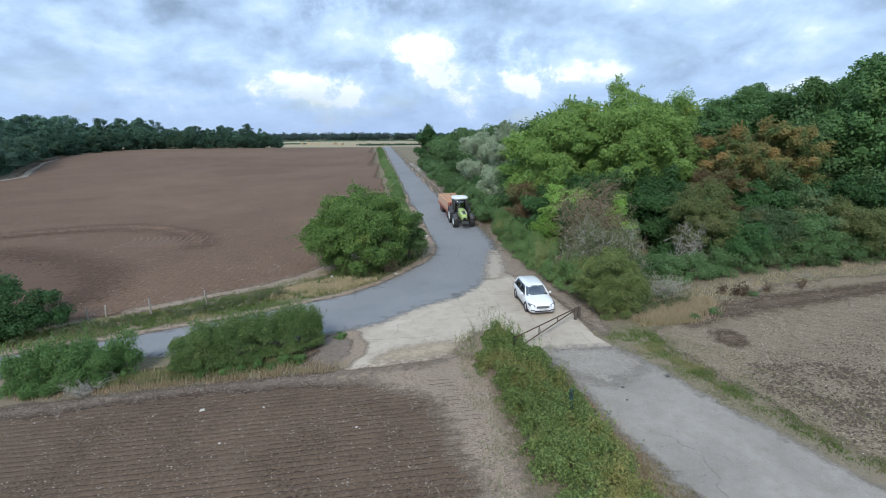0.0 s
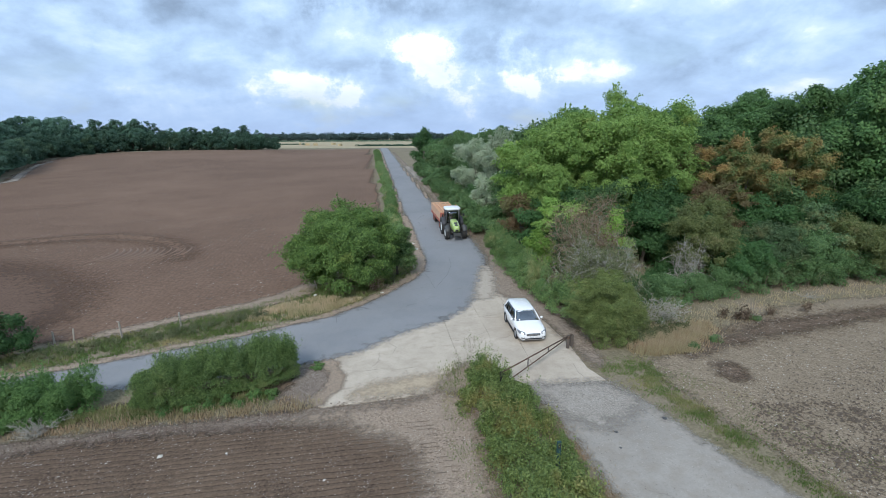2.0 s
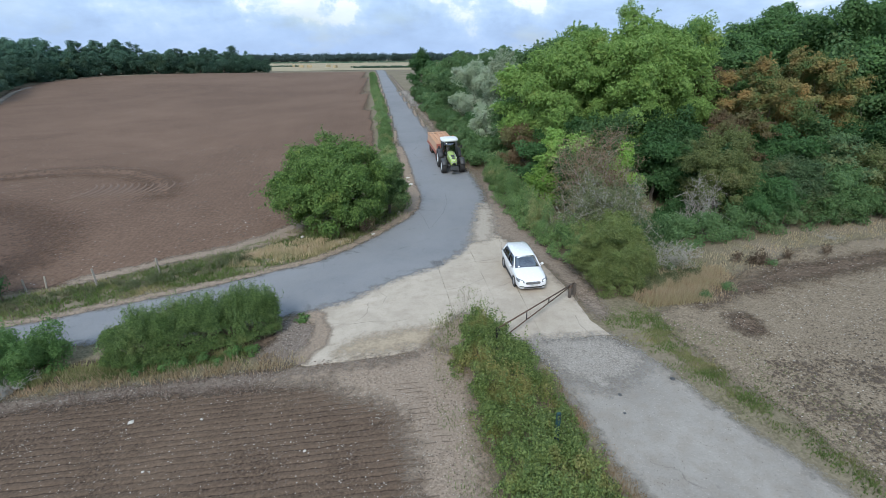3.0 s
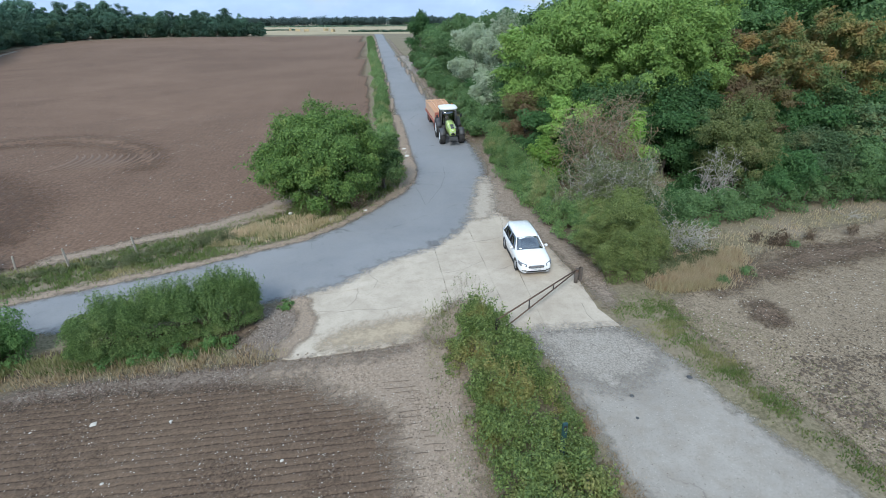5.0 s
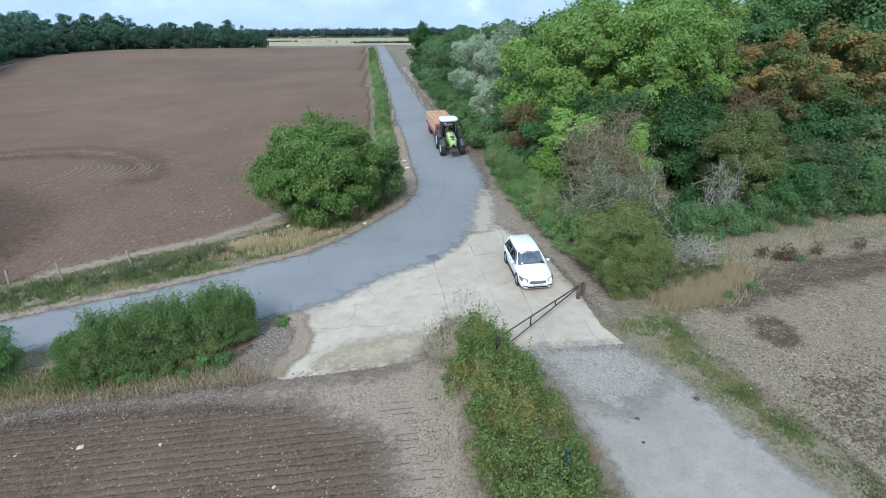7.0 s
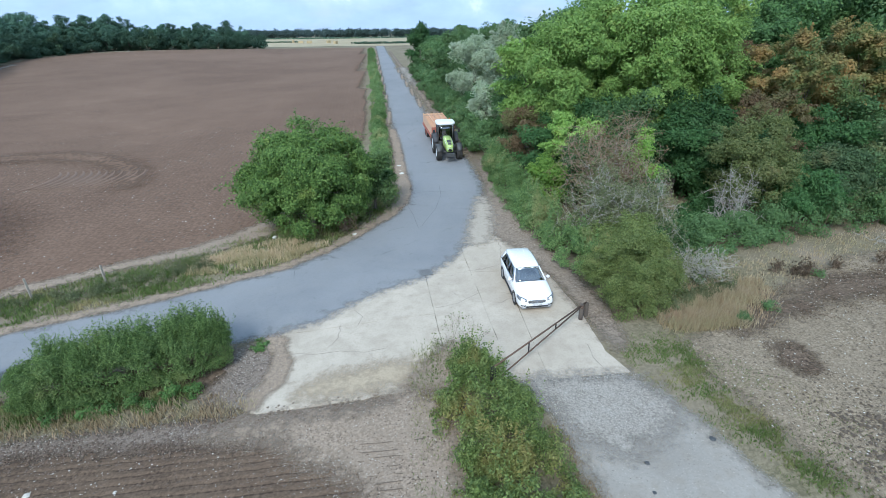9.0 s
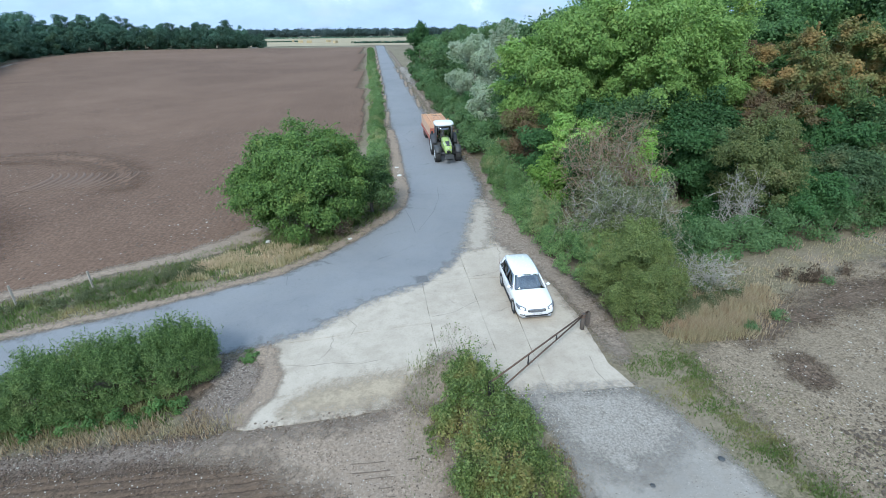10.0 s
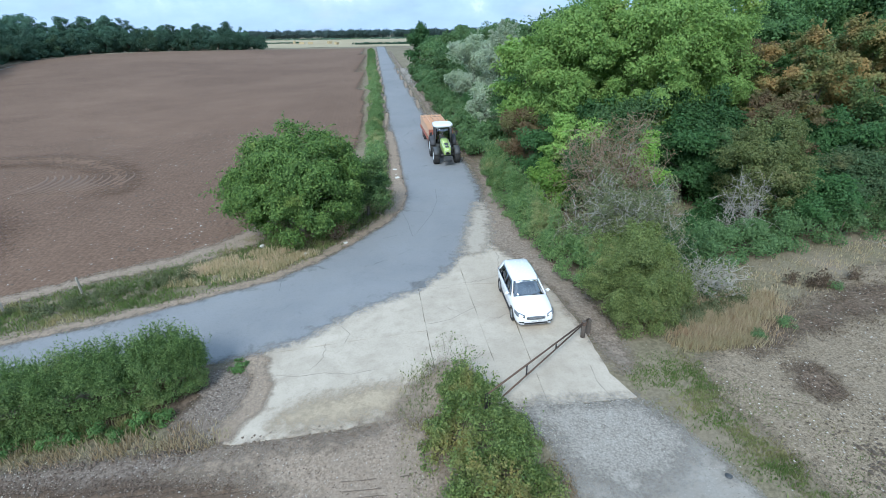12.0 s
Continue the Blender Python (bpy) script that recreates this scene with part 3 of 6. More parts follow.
shoulder = tagged(new("shoulder", sheet("shoulder", [(7.4, 43), (8.0, 47.4), (7.8, 55.3), (6.8, 63), (5.0, 80), (2.6, 109), (-0.6, 150), (-5.8, 220), (-5.0, 220), (0.5, 150), (3.7, 109), (6.0, 80), (8.1, 60), (9.0, 50), (9.4, 42), (10.4, 34), (11.2, 28), (11.3, 25.6), (10.9, 23.6), (10.3, 24.2), (9.9, 27.2), (9.3, 30.5), (8.5, 33.9), (7.4, 36), (6.3, 38.5)], 0.088, EARTH_BROWN, 0.6, 0.35, 0.25, 14, rim=1.1)), "bare brown earth shoulder with leaf litter", "earth", kind="structure")
dusty_edge = tagged(new("dusty_edge", sheet("dusty_edge", [(-60, 18.9), (-40, 23.9), (-21, 28.5), (-16, 30.1), (-11, 31.7), (-5.5, 33.9), (-3.6, 35.5), (-1.7, 37.7), (0.5, 40.9), (1.6, 43.4), (1.85, 47.2), (1.5, 52), (1.0, 60), (0.1, 71), (-0.9, 71), (-0.1, 60), (0.3, 52), (0.6, 47.2), (0.3, 43.6), (-0.7, 41.2), (-2.6, 38.2), (-4.3, 36.3), (-5.8, 34.9), (-11.2, 32.6), (-16.2, 31.0), (-21.2, 29.5), (-40, 24.9), (-60, 19.8)], 0.090, TRAMPLED, 0.5, 0.35, 0.2, 17, rim=0.55)), "pale dust and grit along the edge of the lane", "earth", kind="structure")
verge_dirt = tagged(new("verge_edge", sheet("verge_edge", [(-22, 33.0), (-18.5, 34.6), (-16, 35.8), (-13, 36.6), (-10, 37.7), (-7.9, 39.2), (-6.5, 46), (-7.2, 46.4), (-9.6, 41.6), (-11.0, 39.9), (-13.3, 38.3), (-16.3, 37.2), (-19, 35.9), (-22.5, 34.3)], 0.09, TRAMPLED, 0.5, 0.4, 0.25, 16, rim=1.1)), "bare pale strip along the edge of the field", "earth", kind="structure")

field_left = tagged(new("field", sheet("field", [(-60, 20), (-40, 27.5), (-22, 33.9), (-18.5, 35.2), (-16, 36.5), (-13, 37.4), (-10, 38.9), (-8.4, 40.5), (-6.2, 48), (-3.9, 60), (-3.5, 66.5), (-4.6, 85), (-7.0, 118), (-12.8, 202), (-16.5, 250), (-54, 252), (-100, 248), (-128, 228), (-131, 205), (-124, 178), (-108, 148), (-98, 128), (-100, 100), (-120, 60), (-120, 10)], 0.028, SOIL_LEFT, 4.0, 1.2, 0.5, 21, wheeling, near=(1.1, -70, -3, 30, 110), rim=0.8)), "large bare brown tilled field", "field", kind="structure")
field_near = tagged(new("field", sheet("field", [(-45, 15.8), (-30, 18.6), (-20, 20.0), (-15, 20.7), (-11.3, 20.9), (-7.8, 20.6), (-4.2, 20.3), (-1.0, 20.0), (0.8, 19.3), (1.7, 17), (1.9, 14.5), (1.9, 10), (1.6, -10), (-45, -10)], 0.03, SOIL_NEAR, 0.55, 0.3, 0.35, 23, tilled, near=(0.115, -14, 2, 12, 21.2), rim=1.3)), "harrowed brown field with shallow rows and flints", "field", kind="structure")
field_right = tagged(new("field", sheet("field", [(13.6, 24.3), (13.7, 21.6), (14.4, 19.0), (15.1, 16.9), (15.8, 14.3), (18.4, 8), (24, -6), (80, -6), (80, 36), (50, 34), (33, 33), (27, 31.6), (21, 28.5), (17, 26.3)], 0.03, STUBBLE, 0.7, 0.35, 0.4, 25, rough(0.025, 0.9), rim=1.2)), "pale dry stubble field with stones", "field", kind="structure")
far_straw = tagged(new("far_field", sheet("far_field", [(-900, 520), (-40, 440), (120, 440), (900, 520), (900, 1050), (-900, 1050)], 0.6, FAR_STRAW, 60, 30, 3, 31)), "pale straw-coloured fields far off", "field", kind="structure")


dirt_film = tagged(new("dirt_film", sheet("dirt_film", [(-3.4, 22.3), (-1.0, 22.3), (1.6, 22.6), (2.6, 23.4), (1.6, 24.4), (-0.6, 24.0), (-2.6, 23.3)], 0.064, FILM, 0.3, 0.25, 0.3, 18, rim=1.7)), "thin sandy stain over the front of the concrete", "earth", kind="structure")
edge_dirt = tagged(new("edge_dirt", sheet("edge_dirt", [(-4.9, 27.5), (-4.2, 26.6), (-3.55, 25.2), (-3.45, 23.6), (-4.1, 22.7), (-4.25, 22.1), (-4.7, 21.7), (-5.2, 22.4), (-4.6, 23.6), (-4.6, 25.2), (-5.4, 26.4)], 0.066, TRAMPLED, 0.25, 0.2, 0.25, 43, rim=0.55)), "dirt drifted over the edge of the concrete", "earth", kind="structure")
litter = tagged(new("leaf_litter", sheet("leaf_litter", [(1.4, 22.0), (2.9, 22.1), (4.4, 23.6), (4.4, 25.2), (3.4, 25.4), (2.4, 24.2), (1.6, 23.2)], 0.094, TRAMPLED, 0.3, 0.25, 0.3, 20, rim=1.2)), "brown leaf litter and dirt at the foot of the brambles", "earth", kind="structure")
hedge_foot = tagged(new("hedge_bank", sheet("hedge_bank", [(-17, 22.3), (-12, 22.7), (-7.0, 23.2), (-6.2, 24.4), (-6.4, 25.6), (-10, 25.0), (-17, 23.8)], 0.035, DIRT_DARK, 0.4, 0.25, 0.3, 26, rim=0.8)), "bare red-brown earth under the hedge", "earth", kind="structure")
field_margin = tagged(new("field_margin", sheet("field_margin", [(-123, 186), (-118, 170), (-106, 146), (-97, 130), (-97.5, 112), (-101, 96), (-106, 84), (-104, 81), (-98.8, 95), (-95.4, 112), (-94.8, 130.5), (-104.4, 147.5), (-116.5, 171), (-121.8, 186.5)], 0.16, DIRT, 1.5, 1.0, 0.5, 27, rim=1.2)), "pale bare strip where the field meets the wood", "earth", kind="structure")
grit_far = [[(-0.1, 71), (-1.2, 88.3), (-3.0, 116), (-5.6, 154), (-10.3, 225), (-11.3, 225), (-6.6, 154), (-3.9, 116), (-2.1, 88.3), (-0.9, 71)], [(6.7, 55.3), (5.7, 63), (3.8, 80), (1.4, 109), (-1.9, 150), (-0.9, 150), (2.3, 109), (4.7, 80), (6.6, 63), (7.6, 55.3)]]
for k, line in enumerate(grit_far):
    tagged(new("dusty_edge", sheet("dusty_edge", line, 0.093, TRAMPLED, 1.0, 0.6, 0.15, 33 + k, rim=0.4)), "pale dust and grit along the edge of the lane", "earth", kind="structure")
dust = tagged(new("dust_film", sheet("dust_film", [(5.0, 35.2), (5.6, 38.0), (6.2, 41.0), (6.9, 44.5), (7.8, 44.0), (7.6, 40.0), (7.2, 37.2), (6.4, 35.4)], 0.095, DUST, 0.4, 0.3, 0.4, 28, rim=1.2)), "pale dust where concrete and asphalt meet", "dust", kind="structure")
layby = tagged(new("gravel_patch", sheet("gravel_patch", [(-1.0, 150), (2.6, 109), (3.8, 109), (3.2, 125), (1.4, 148)], 0.095, GRAVEL, 1.5, 1.0, 0.5, 19, rim=1.5)), "pale gravel pull-in beside the lane", "gravel", kind="structure")


def seam(line, width=0.045, lift=0.085, material=None):
    """A thin dark line of tar or a filled crack, laid on the paving."""
    pts = ragged(line + line[-2:0:-1], 0.25, 0.05, len(line) + line[0][0])[: None]
    half = len(pts) // 2
    pts = pts[: half + 1]
    vs, fs = [], []
    for i, p in enumerate(pts):
        d = (pts[min(i + 1, len(pts) - 1)] - pts[max(i - 1, 0)]).normalized()
        w = width * (0.5 + 0.5 * abs(noise.noise(Vector((p.x * 2, p.y * 2, 5)))) * 2) / 2
        for sgn in (-1, 1):
            x, y = p.x - d.y * w * sgn, p.y + d.x * w * sgn
            vs.append((x, y, ground_z(x, y) + lift))
    for i in range(len(pts) - 1):
        fs.append((2 * i + 1, 2 * i, 2 * i + 2, 2 * i + 3))
    return mesh_from("tar_seam", vs, fs, material)


TAR = plain("old_tar", (0.135, 0.135, 0.14), 0.8, wear=(0.20, 0.20, 0.20), scale=5)
JOINT_DIRT = plain("dirty_joint", (0.27, 0.235, 0.185), 0.9, wear=(0.44, 0.38, 0.30), scale=2.5)
for line in ([(1.35, 43.6), (1.9, 41), (2.25, 38.4)], [(4.15, 47.6), (4.2, 45), (3.6, 42), (2.9, 40.0), (2.5, 38.8)], [(1.0, 63.2), (3.6, 63.6), (6.0, 63.3)], [(1.6, 45.6), (3.0, 45.9), (4.6, 45.7)], [(-5.2, 34.0), (-5.0, 32.6)], [(1.3, 38.8), (0.2, 38.3)], [(-0.2, 82.0), (4.0, 82.3)]):
    part("tar_seam", seam(line, 0.05, 0.081, TAR), TAR, road)
for line in ([(-3.52, 25.38), (-2.6, 25.2), (-1.47, 25.25), (-0.4, 25.0), (0.58, 25.17)], [(5.2, 29.4), (4.0, 28.5), (2.9, 28.2)], [(9.38, 24.53), (9.3, 23.6), (9.57, 22.68)], [(-1.2, 28.6), (-0.7, 27.9), (-0.9, 27.2)], [(0.9, 24.6), (0.4, 23.6)]):
    part("joint_line", seam(line, 0.05, 0.060, JOINT_DIRT), JOINT_DIRT, apron)

# ridges and the paler strip left where the harrow turned in the large field
TURNED = earth("turned_dry_soil", (0.212, 0.137, 0.094), (0.117, 0.075, 0.052), (0.230, 0.150, 0.104), big=0.05, fine=5.0, relief=0.03, speckle=(4.5, 0.8))
# soil colour darkened to stand in for cloud shade on the field
SOIL_SHADED = earth("shaded_soil", (0.172, 0.110, 0.077), (0.094, 0.060, 0.043), (0.170, 0.110, 0.077), big=0.06, fine=5.0, relief=0.03, speckle=(4.5, 0.8))
tagged(new("turning_strip", sheet("turning_strip", [(-62, 62), (-52, 66.5), (-44.8, 69.2), (-38.5, 69.0), (-32.5, 66.8), (-27.6, 62.6), (-24.6, 57.6), (-23.2, 53.6), (-25.4, 53.2), (-27.0, 56.6), (-29.6, 60.2), (-33.5, 63.6), (-38.8, 65.4), (-44.4, 65.4), (-51, 63), (-60, 58.6)], 0.125, TURNED, 1.2, 0.8, 0.4, 41, wheeling, rim=4.2)), "paler curved strip where the harrow turned", "soil", kind="structure")
# painted cloud shade: a darker feathered sheet over the low corner
tagged(new("cloud_shade_patch", sheet("cloud_shade_patch", [(-70, 40), (-56, 54), (-46, 56), (-37, 52), (-30, 46), (-26.4, 39), (-28, 35), (-36, 33), (-48, 31), (-66, 28)], 0.115, SOIL_SHADED, 1.2, 0.8, 0.4, 42, wheeling, rim=9.0)), "cloud shade painted as darker soil at the low corner of the field", "soil", kind="structure")
for k in range(12):
    cx, cy = -34.6 + 0.78 * k, 57.6
    vs, fs = [], []
    for i in range(15):
        a = radians(-52 + 104 * i / 14)
        x, y = cx - 2.4 + 3.2 * math.cos(a), cy + 4.0 * math.sin(a)
        w = 0.21 * math.sin(math.pi * (i + 0.6) / 15.2)
        d = Vector((math.cos(a), math.sin(a)))
        z = ground_z(x, y) + 0.115
        vs += [(x - d.x * w, y - d.y * w, z - 0.02), (x, y, z + 0.6 * w), (x + d.x * w, y + d.y * w, z - 0.02)]
    for i in range(14):
        for q in (0, 1):
            fs.append((3 * i + q, 3 * i + q + 1, 3 * i + q + 4, 3 * i + q + 3))
    part("furrow_ridge", mesh_from("furrow_ridge", vs, [f[::-1] for f in fs], SOIL_RIDGE, True), SOIL_RIDGE, field_left)

# broken furrow ends drawn out by the harrow on to the trodden corner
FURROW = plain("dark_furrow_soil", (0.120, 0.088, 0.064), 0.95, wear=(0.22, 0.172, 0.130), scale=6, relief=0.01)
rng = np.random.default_rng(29)
for k in range(20):
    y0 = 13.4 + 0.33 * k + rng.normal(0, 0.03)
    x0 = -0.4 + rng.uniform(0, 1.2)
    right = 2.2 - rng.uniform(0, 1.2)
    while x0 < right:
        x1 = min(right, x0 + rng.uniform(0.3, 1.3))
        if x1 > x0 + 0.1:
            part("furrow", seam([(x0, y0 + 0.012 * x0), (x1, y0 + 0.012 * x1)], rng.uniform(0.035, 0.07), 0.135, FURROW), FURROW, field_near)
        x0 = x1 + rng.uniform(0.15, 0.8)
# ---- plants ----
def unit(v):
    return v / np.maximum(np.linalg.norm(v, axis=1, keepdims=True), 1e-6)


def leaf_mesh(name, points, normals, size, material, rng, slim=0.62):
    """One small folded leaf or spray at every point, turned at random about a loose normal."""
    n = len(points)
    nor = unit(normals + rng.normal(0, 0.42, (n, 3)))
    t1 = unit(np.cross(nor, rng.normal(0, 1, (n, 3))))
    t2 = np.cross(nor, t1)
    s = size * rng.uniform(0.6, 1.35, (n, 1))
    tip, tail = points + t1 * s * 0.5, points - t1 * s * 0.5
    bend = nor * s * 0.12
    l, r = points + t2 * s * slim * 0.5 - bend, points - t2 * s * slim * 0.5 - bend
    verts = np.stack([tail, l, tip, r], 1).reshape(-1, 3)
    faces = np.arange(4 * n).reshape(n, 4)
    return mesh_from(name, verts, faces, material)


def clumps_round(rng, n, radii, centre, low=-0.75, hollow=0.55, lump=0.34, share=5):
    """Places for clumps of leaves: they gather on the outsides of a few boughs, which bulge from an uneven egg-shaped crown."""
    radii, centre = np.asarray(radii, float), np.asarray(centre, float)
    off = rng.uniform(0, 50)
    boughs = []
    for _ in range(max(8, n // share)):
        tries = unit(rng.normal(0, 1, (30, 3)))
        tries = tries[tries[:, 2] > low]
        if boughs:
            tries = tries[[int(np.argmax(np.min(np.linalg.norm(tries[:, None] - np.array(boughs)[None], axis=2), axis=1)))]]
        boughs.append(tries[0])
    boughs = np.array(boughs)
    k = rng.uniform(0.62, 0.88, len(boughs))
    k *= np.array([1 + lump * noise.noise(Vector(v) * 1.7 + Vector((off, 0, 0))) for v in boughs])
    heads = centre + boughs * k[:, None] * radii
    reach = (2.5 / math.sqrt(len(boughs))) * rng.uniform(0.75, 1.2, len(boughs))
    pick = rng.integers(0, len(boughs), n)
    d = unit(rng.normal(0, 0.75, (n, 3)) + boughs[pick] * 0.75 + (0, 0, 0.35))
    out = heads[pick] + d * (reach[pick] * rng.uniform(0.75, 1.0, n))[:, None] * np.minimum(radii, radii.mean()) * 0.62
    far = np.linalg.norm((out - centre) / radii, axis=1)
    limit = np.array([1.0 + 0.6 * lump * noise.noise(Vector(v) * 1.7 + Vector((off, 0, 0))) for v in unit((out - centre) / radii)]) * rng.uniform(0.90, 1.04, n)
    out = centre + (out - centre) * np.minimum(1.0, limit / np.maximum(far, 1e-6))[:, None]
    deep = rng.uniform(0, 1, n) < 0.28
    out[deep] = centre + (out[deep] - centre) * rng.uniform(hollow * 0.6, 0.9, (int(deep.sum()), 1))
    return out


def fill(rng, centres, radius, count):
    """Points near the surface of the clumps, thicker above, with their normals."""
    n = len(centres)
    pick = rng.integers(0, n, count)
    rr = (radius * rng.uniform(0.6, 1.2, n))[pick][:, None]
    d = rng.normal(0, 1, (count, 3))
    d[:, 2] = d[:, 2] * 0.85 + 0.35
    d = unit(d)
    out = unit(centres - centres.mean(0))[pick]
    return centres[pick] + d * rr * (rng.uniform(0.5, 1.08, (count, 1)) + np.abs(rng.normal(0, 0.10, (count, 1)))) * (1, 1, 0.85), unit(d + 0.55 * out + (0, 0, 0.2))


def tube(path, radii, sides=5):
    """Vertices and quads of a tapering limb along a path."""
    path = [Vector(p) for p in path]
    vs, fs = [], []
    for i, p in enumerate(path):
        ahead = (path[min(i + 1, len(path) - 1)] - path[max(i - 1, 0)]).normalized()
        u = ahead.orthogonal().normalized()
        w = ahead.cross(u)
        for k in range(sides):
            a = math.tau * k / sides
            vs.append(p + (u * math.cos(a) + w * math.sin(a)) * radii[i])
    for i in range(len(path) - 1):
        for k in range(sides):
            k2 = (k + 1) % sides
            fs.append((i * sides + k, i * sides + k2, (i + 1) * sides + k2, (i + 1) * sides + k))
    return vs, fs


def join(pieces):
    vs, fs = [], []
    for v, f in pieces:
        o = len(vs)
        vs += [tuple(p) for p in v]
        fs += [tuple(i + o for i in q) for q in f]
    return vs, fs


def crooked(rng, a, b, bends=4, wild=0.12):
    a, b = Vector(a), Vector(b)
    span = (b - a).length
    out = []
    for i in range(bends + 1):
        k = i / bends
        w = Vector(rng.normal(0, 1, 3)) * wild * span * math.sin(math.pi * min(k, 0.95))
        out.append(a.lerp(b, k) + w * (0 if i in (0, bends) else 1))
    return out


def arching(rng, centres, clump, count, reach):
    """Leaves along thin shoots that arch out of the crown."""
    out = []
    mid = centres.mean(0)
    for _ in range(count):
        b = centres[rng.integers(len(centres))]
        d = b - mid + rng.normal(0, 0.4, 3)
        d[2] = abs(d[2]) * 0.6 + rng.uniform(0.2, 1.0)
        d /= max(np.linalg.norm(d), 1e-6)
        r = reach * rng.uniform(0.5, 1.3)
        for k in np.linspace(0.1, 1, 11):
            out.append(b + d * (clump * 0.7 + r * k) + np.array((0, 0, -0.45 * r * k * k)) + rng.normal(0, 0.04, 3))
    out = np.array(out)
    return out, rng.normal(0, 1, out.shape)


def tree(name, label, category, x, y, height, spread, leaf, seed, leaves=9000, size=0.22, clump=1.0, n_clumps=45, low=0.25, bark=BARK, group="", lean=(0, 0), deep=None, hollow=0.5, sprays=0, lump=0.34, share=5):
    """A tree or shrub: trunk, limbs reaching into the crown, and a crown of leafy clumps. low: where the crown starts, as a share of the height."""
    rng = np.random.default_rng(seed)
    root = new(name)
    root.location = (x, y, ground_z(x, y) - 0.05)
    tagged(root, label, category, group)
    deep = deep or spread
    top, bottom = height - clump * 0.55, height * low
    centre = np.array([lean[0], lean[1], (top + bottom) / 2])
    cl = clumps_round(rng, n_clumps, (spread - clump * 0.6, deep - clump * 0.6, (top - bottom) / 2 + 0.01), centre, hollow=hollow, lump=lump, share=share)
    cl[:, 2] = np.maximum(cl[:, 2], 0.35 * clump)
    fork = Vector((lean[0] * 0.3, lean[1] * 0.3, max(height * 0.28, bottom * 0.9)))
    base = 0.027 * height
    vs, fs = join([tube(crooked(rng, (0, 0, 0), fork, 4, 0.04), [base * 1.3, base, base * 0.9, base * 0.85, base * 0.75], 7), tube(crooked(rng, fork, centre + [0, 0, (top - bottom) * 0.12], 4, 0.06), [base * 0.6, base * 0.42, base * 0.28, base * 0.16, base * 0.06], 6)])
    part("trunk", mesh_from("trunk", vs, fs, bark, True), bark, root)
    order = rng.permutation(len(cl))[: min(7, len(cl))]
    for i in order:
        e = Vector(centre).lerp(Vector(cl[i]), 0.74)
        st = fork.lerp(Vector(centre), rng.uniform(0, 0.6))
        v, f = tube(crooked(rng, st, e, 4, 0.10), [base * 0.24, base * 0.17, base * 0.12, base * 0.07, base * 0.03], 5)
        part("limb", mesh_from("limb", v, f, bark, True), bark, root)
    pts, nor = fill(rng, cl, clump, leaves)
    if sprays:
        sp, sn = arching(rng, cl, clump, sprays, 0.05 + spread * 0.22)
        pts, nor = np.vstack([pts, sp]), np.vstack([nor, sn])
    keep = pts[:, 2] > 0.05
    part("crown", leaf_mesh("crown", pts[keep], nor[keep], size, leaf, rng), leaf, root)
    return root


def thicket(name, label, category, line, width, height, leaf, seed, leaves=9000, size=0.14, clump=0.5, n_clumps=60, stems=TWIG_BROWN, sprigs=0, boxy=0.5, group="", slim=0.62, skirt=0.0):
    """A hedge or bramble along a line on the land: stems, leafy clumps and some sprigs above. boxy: how square it is cut."""
    rng = np.random.default_rng(seed)
    mid = Vector(line[len(line) // 2])
    root = new(name)
    root.location = (mid.x, mid.y, ground_z(mid.x, mid.y) - 0.03)
    tagged(root, label, category, group)
    o = np.array(root.location)
    seg = [Vector(p) for p in line]
    lens = [(seg[i + 1] - seg[i]).length for i in range(len(seg) - 1)]
    total = sum(lens)

    def along(s):
        s *= total
        for i, l in enumerate(lens):
            if s <= l or i == len(lens) - 1:
                d = (seg[i + 1] - seg[i]).normalized()
                return seg[i] + d * s, Vector((-d.y, d.x))
            s -= l

    cl = []
    for _ in range(n_clumps):
        s, ang, k = rng.uniform(0, 1), rng.uniform(0, math.pi), rng.uniform(0.72 if boxy > 0.5 else 0.45, 1.0)
        p, side = along(s)
        ends = min(1.0, (min(s, 1 - s) * total / max(width * 0.5, 0.1)) * 0.6 + 0.45)
        ca, sa = math.cos(ang), math.sin(ang)
        q = max(abs(ca), abs(sa)) if boxy > 0.5 else 1.0
        w = ca / q * (width / 2 - clump * 0.6) * k * ends
        h = max(0.25 * clump + skirt, sa / q * (height - clump * 0.7) * k * (0.75 + 0.25 * ends) * rng.uniform(0.85, 1.08))
        x, y = p.x + side.x * w, p.y + side.y * w
        cl.append((x - o[0], y - o[1], ground_z(x, y) + h - o[2]))
    cl = np.array(cl)
    twigs = []
    for i in rng.permutation(len(cl))[:40]:
        c = Vector(cl[i])
        foot = Vector((c.x + rng.normal(0, 0.15), c.y + rng.normal(0, 0.15), 0))
        foot.z = ground_z(foot.x + o[0], foot.y + o[1]) - o[2]
        twigs.append(tube(crooked(rng, foot, c, 3, 0.1), [0.03, 0.022, 0.015, 0.006], 4))
    vs, fs = join(twigs)
    stuff("stem_mass", mesh_from("stem_mass", vs, fs, stems), stems, root)
    pts, nor = fill(rng, cl, clump, leaves)
    if sprigs:
        tops = cl[np.argsort(cl[:, 2])[-max(8, len(cl) // 3):]]
        extra = []
        for _ in range(sprigs):
            b = tops[rng.integers(len(tops))] + rng.normal(0, clump * 0.5, 3) * (1, 1, 0.2)
            lean = rng.normal(0, 0.18, 2)
            hgt = rng.uniform(0.3, 0.9)
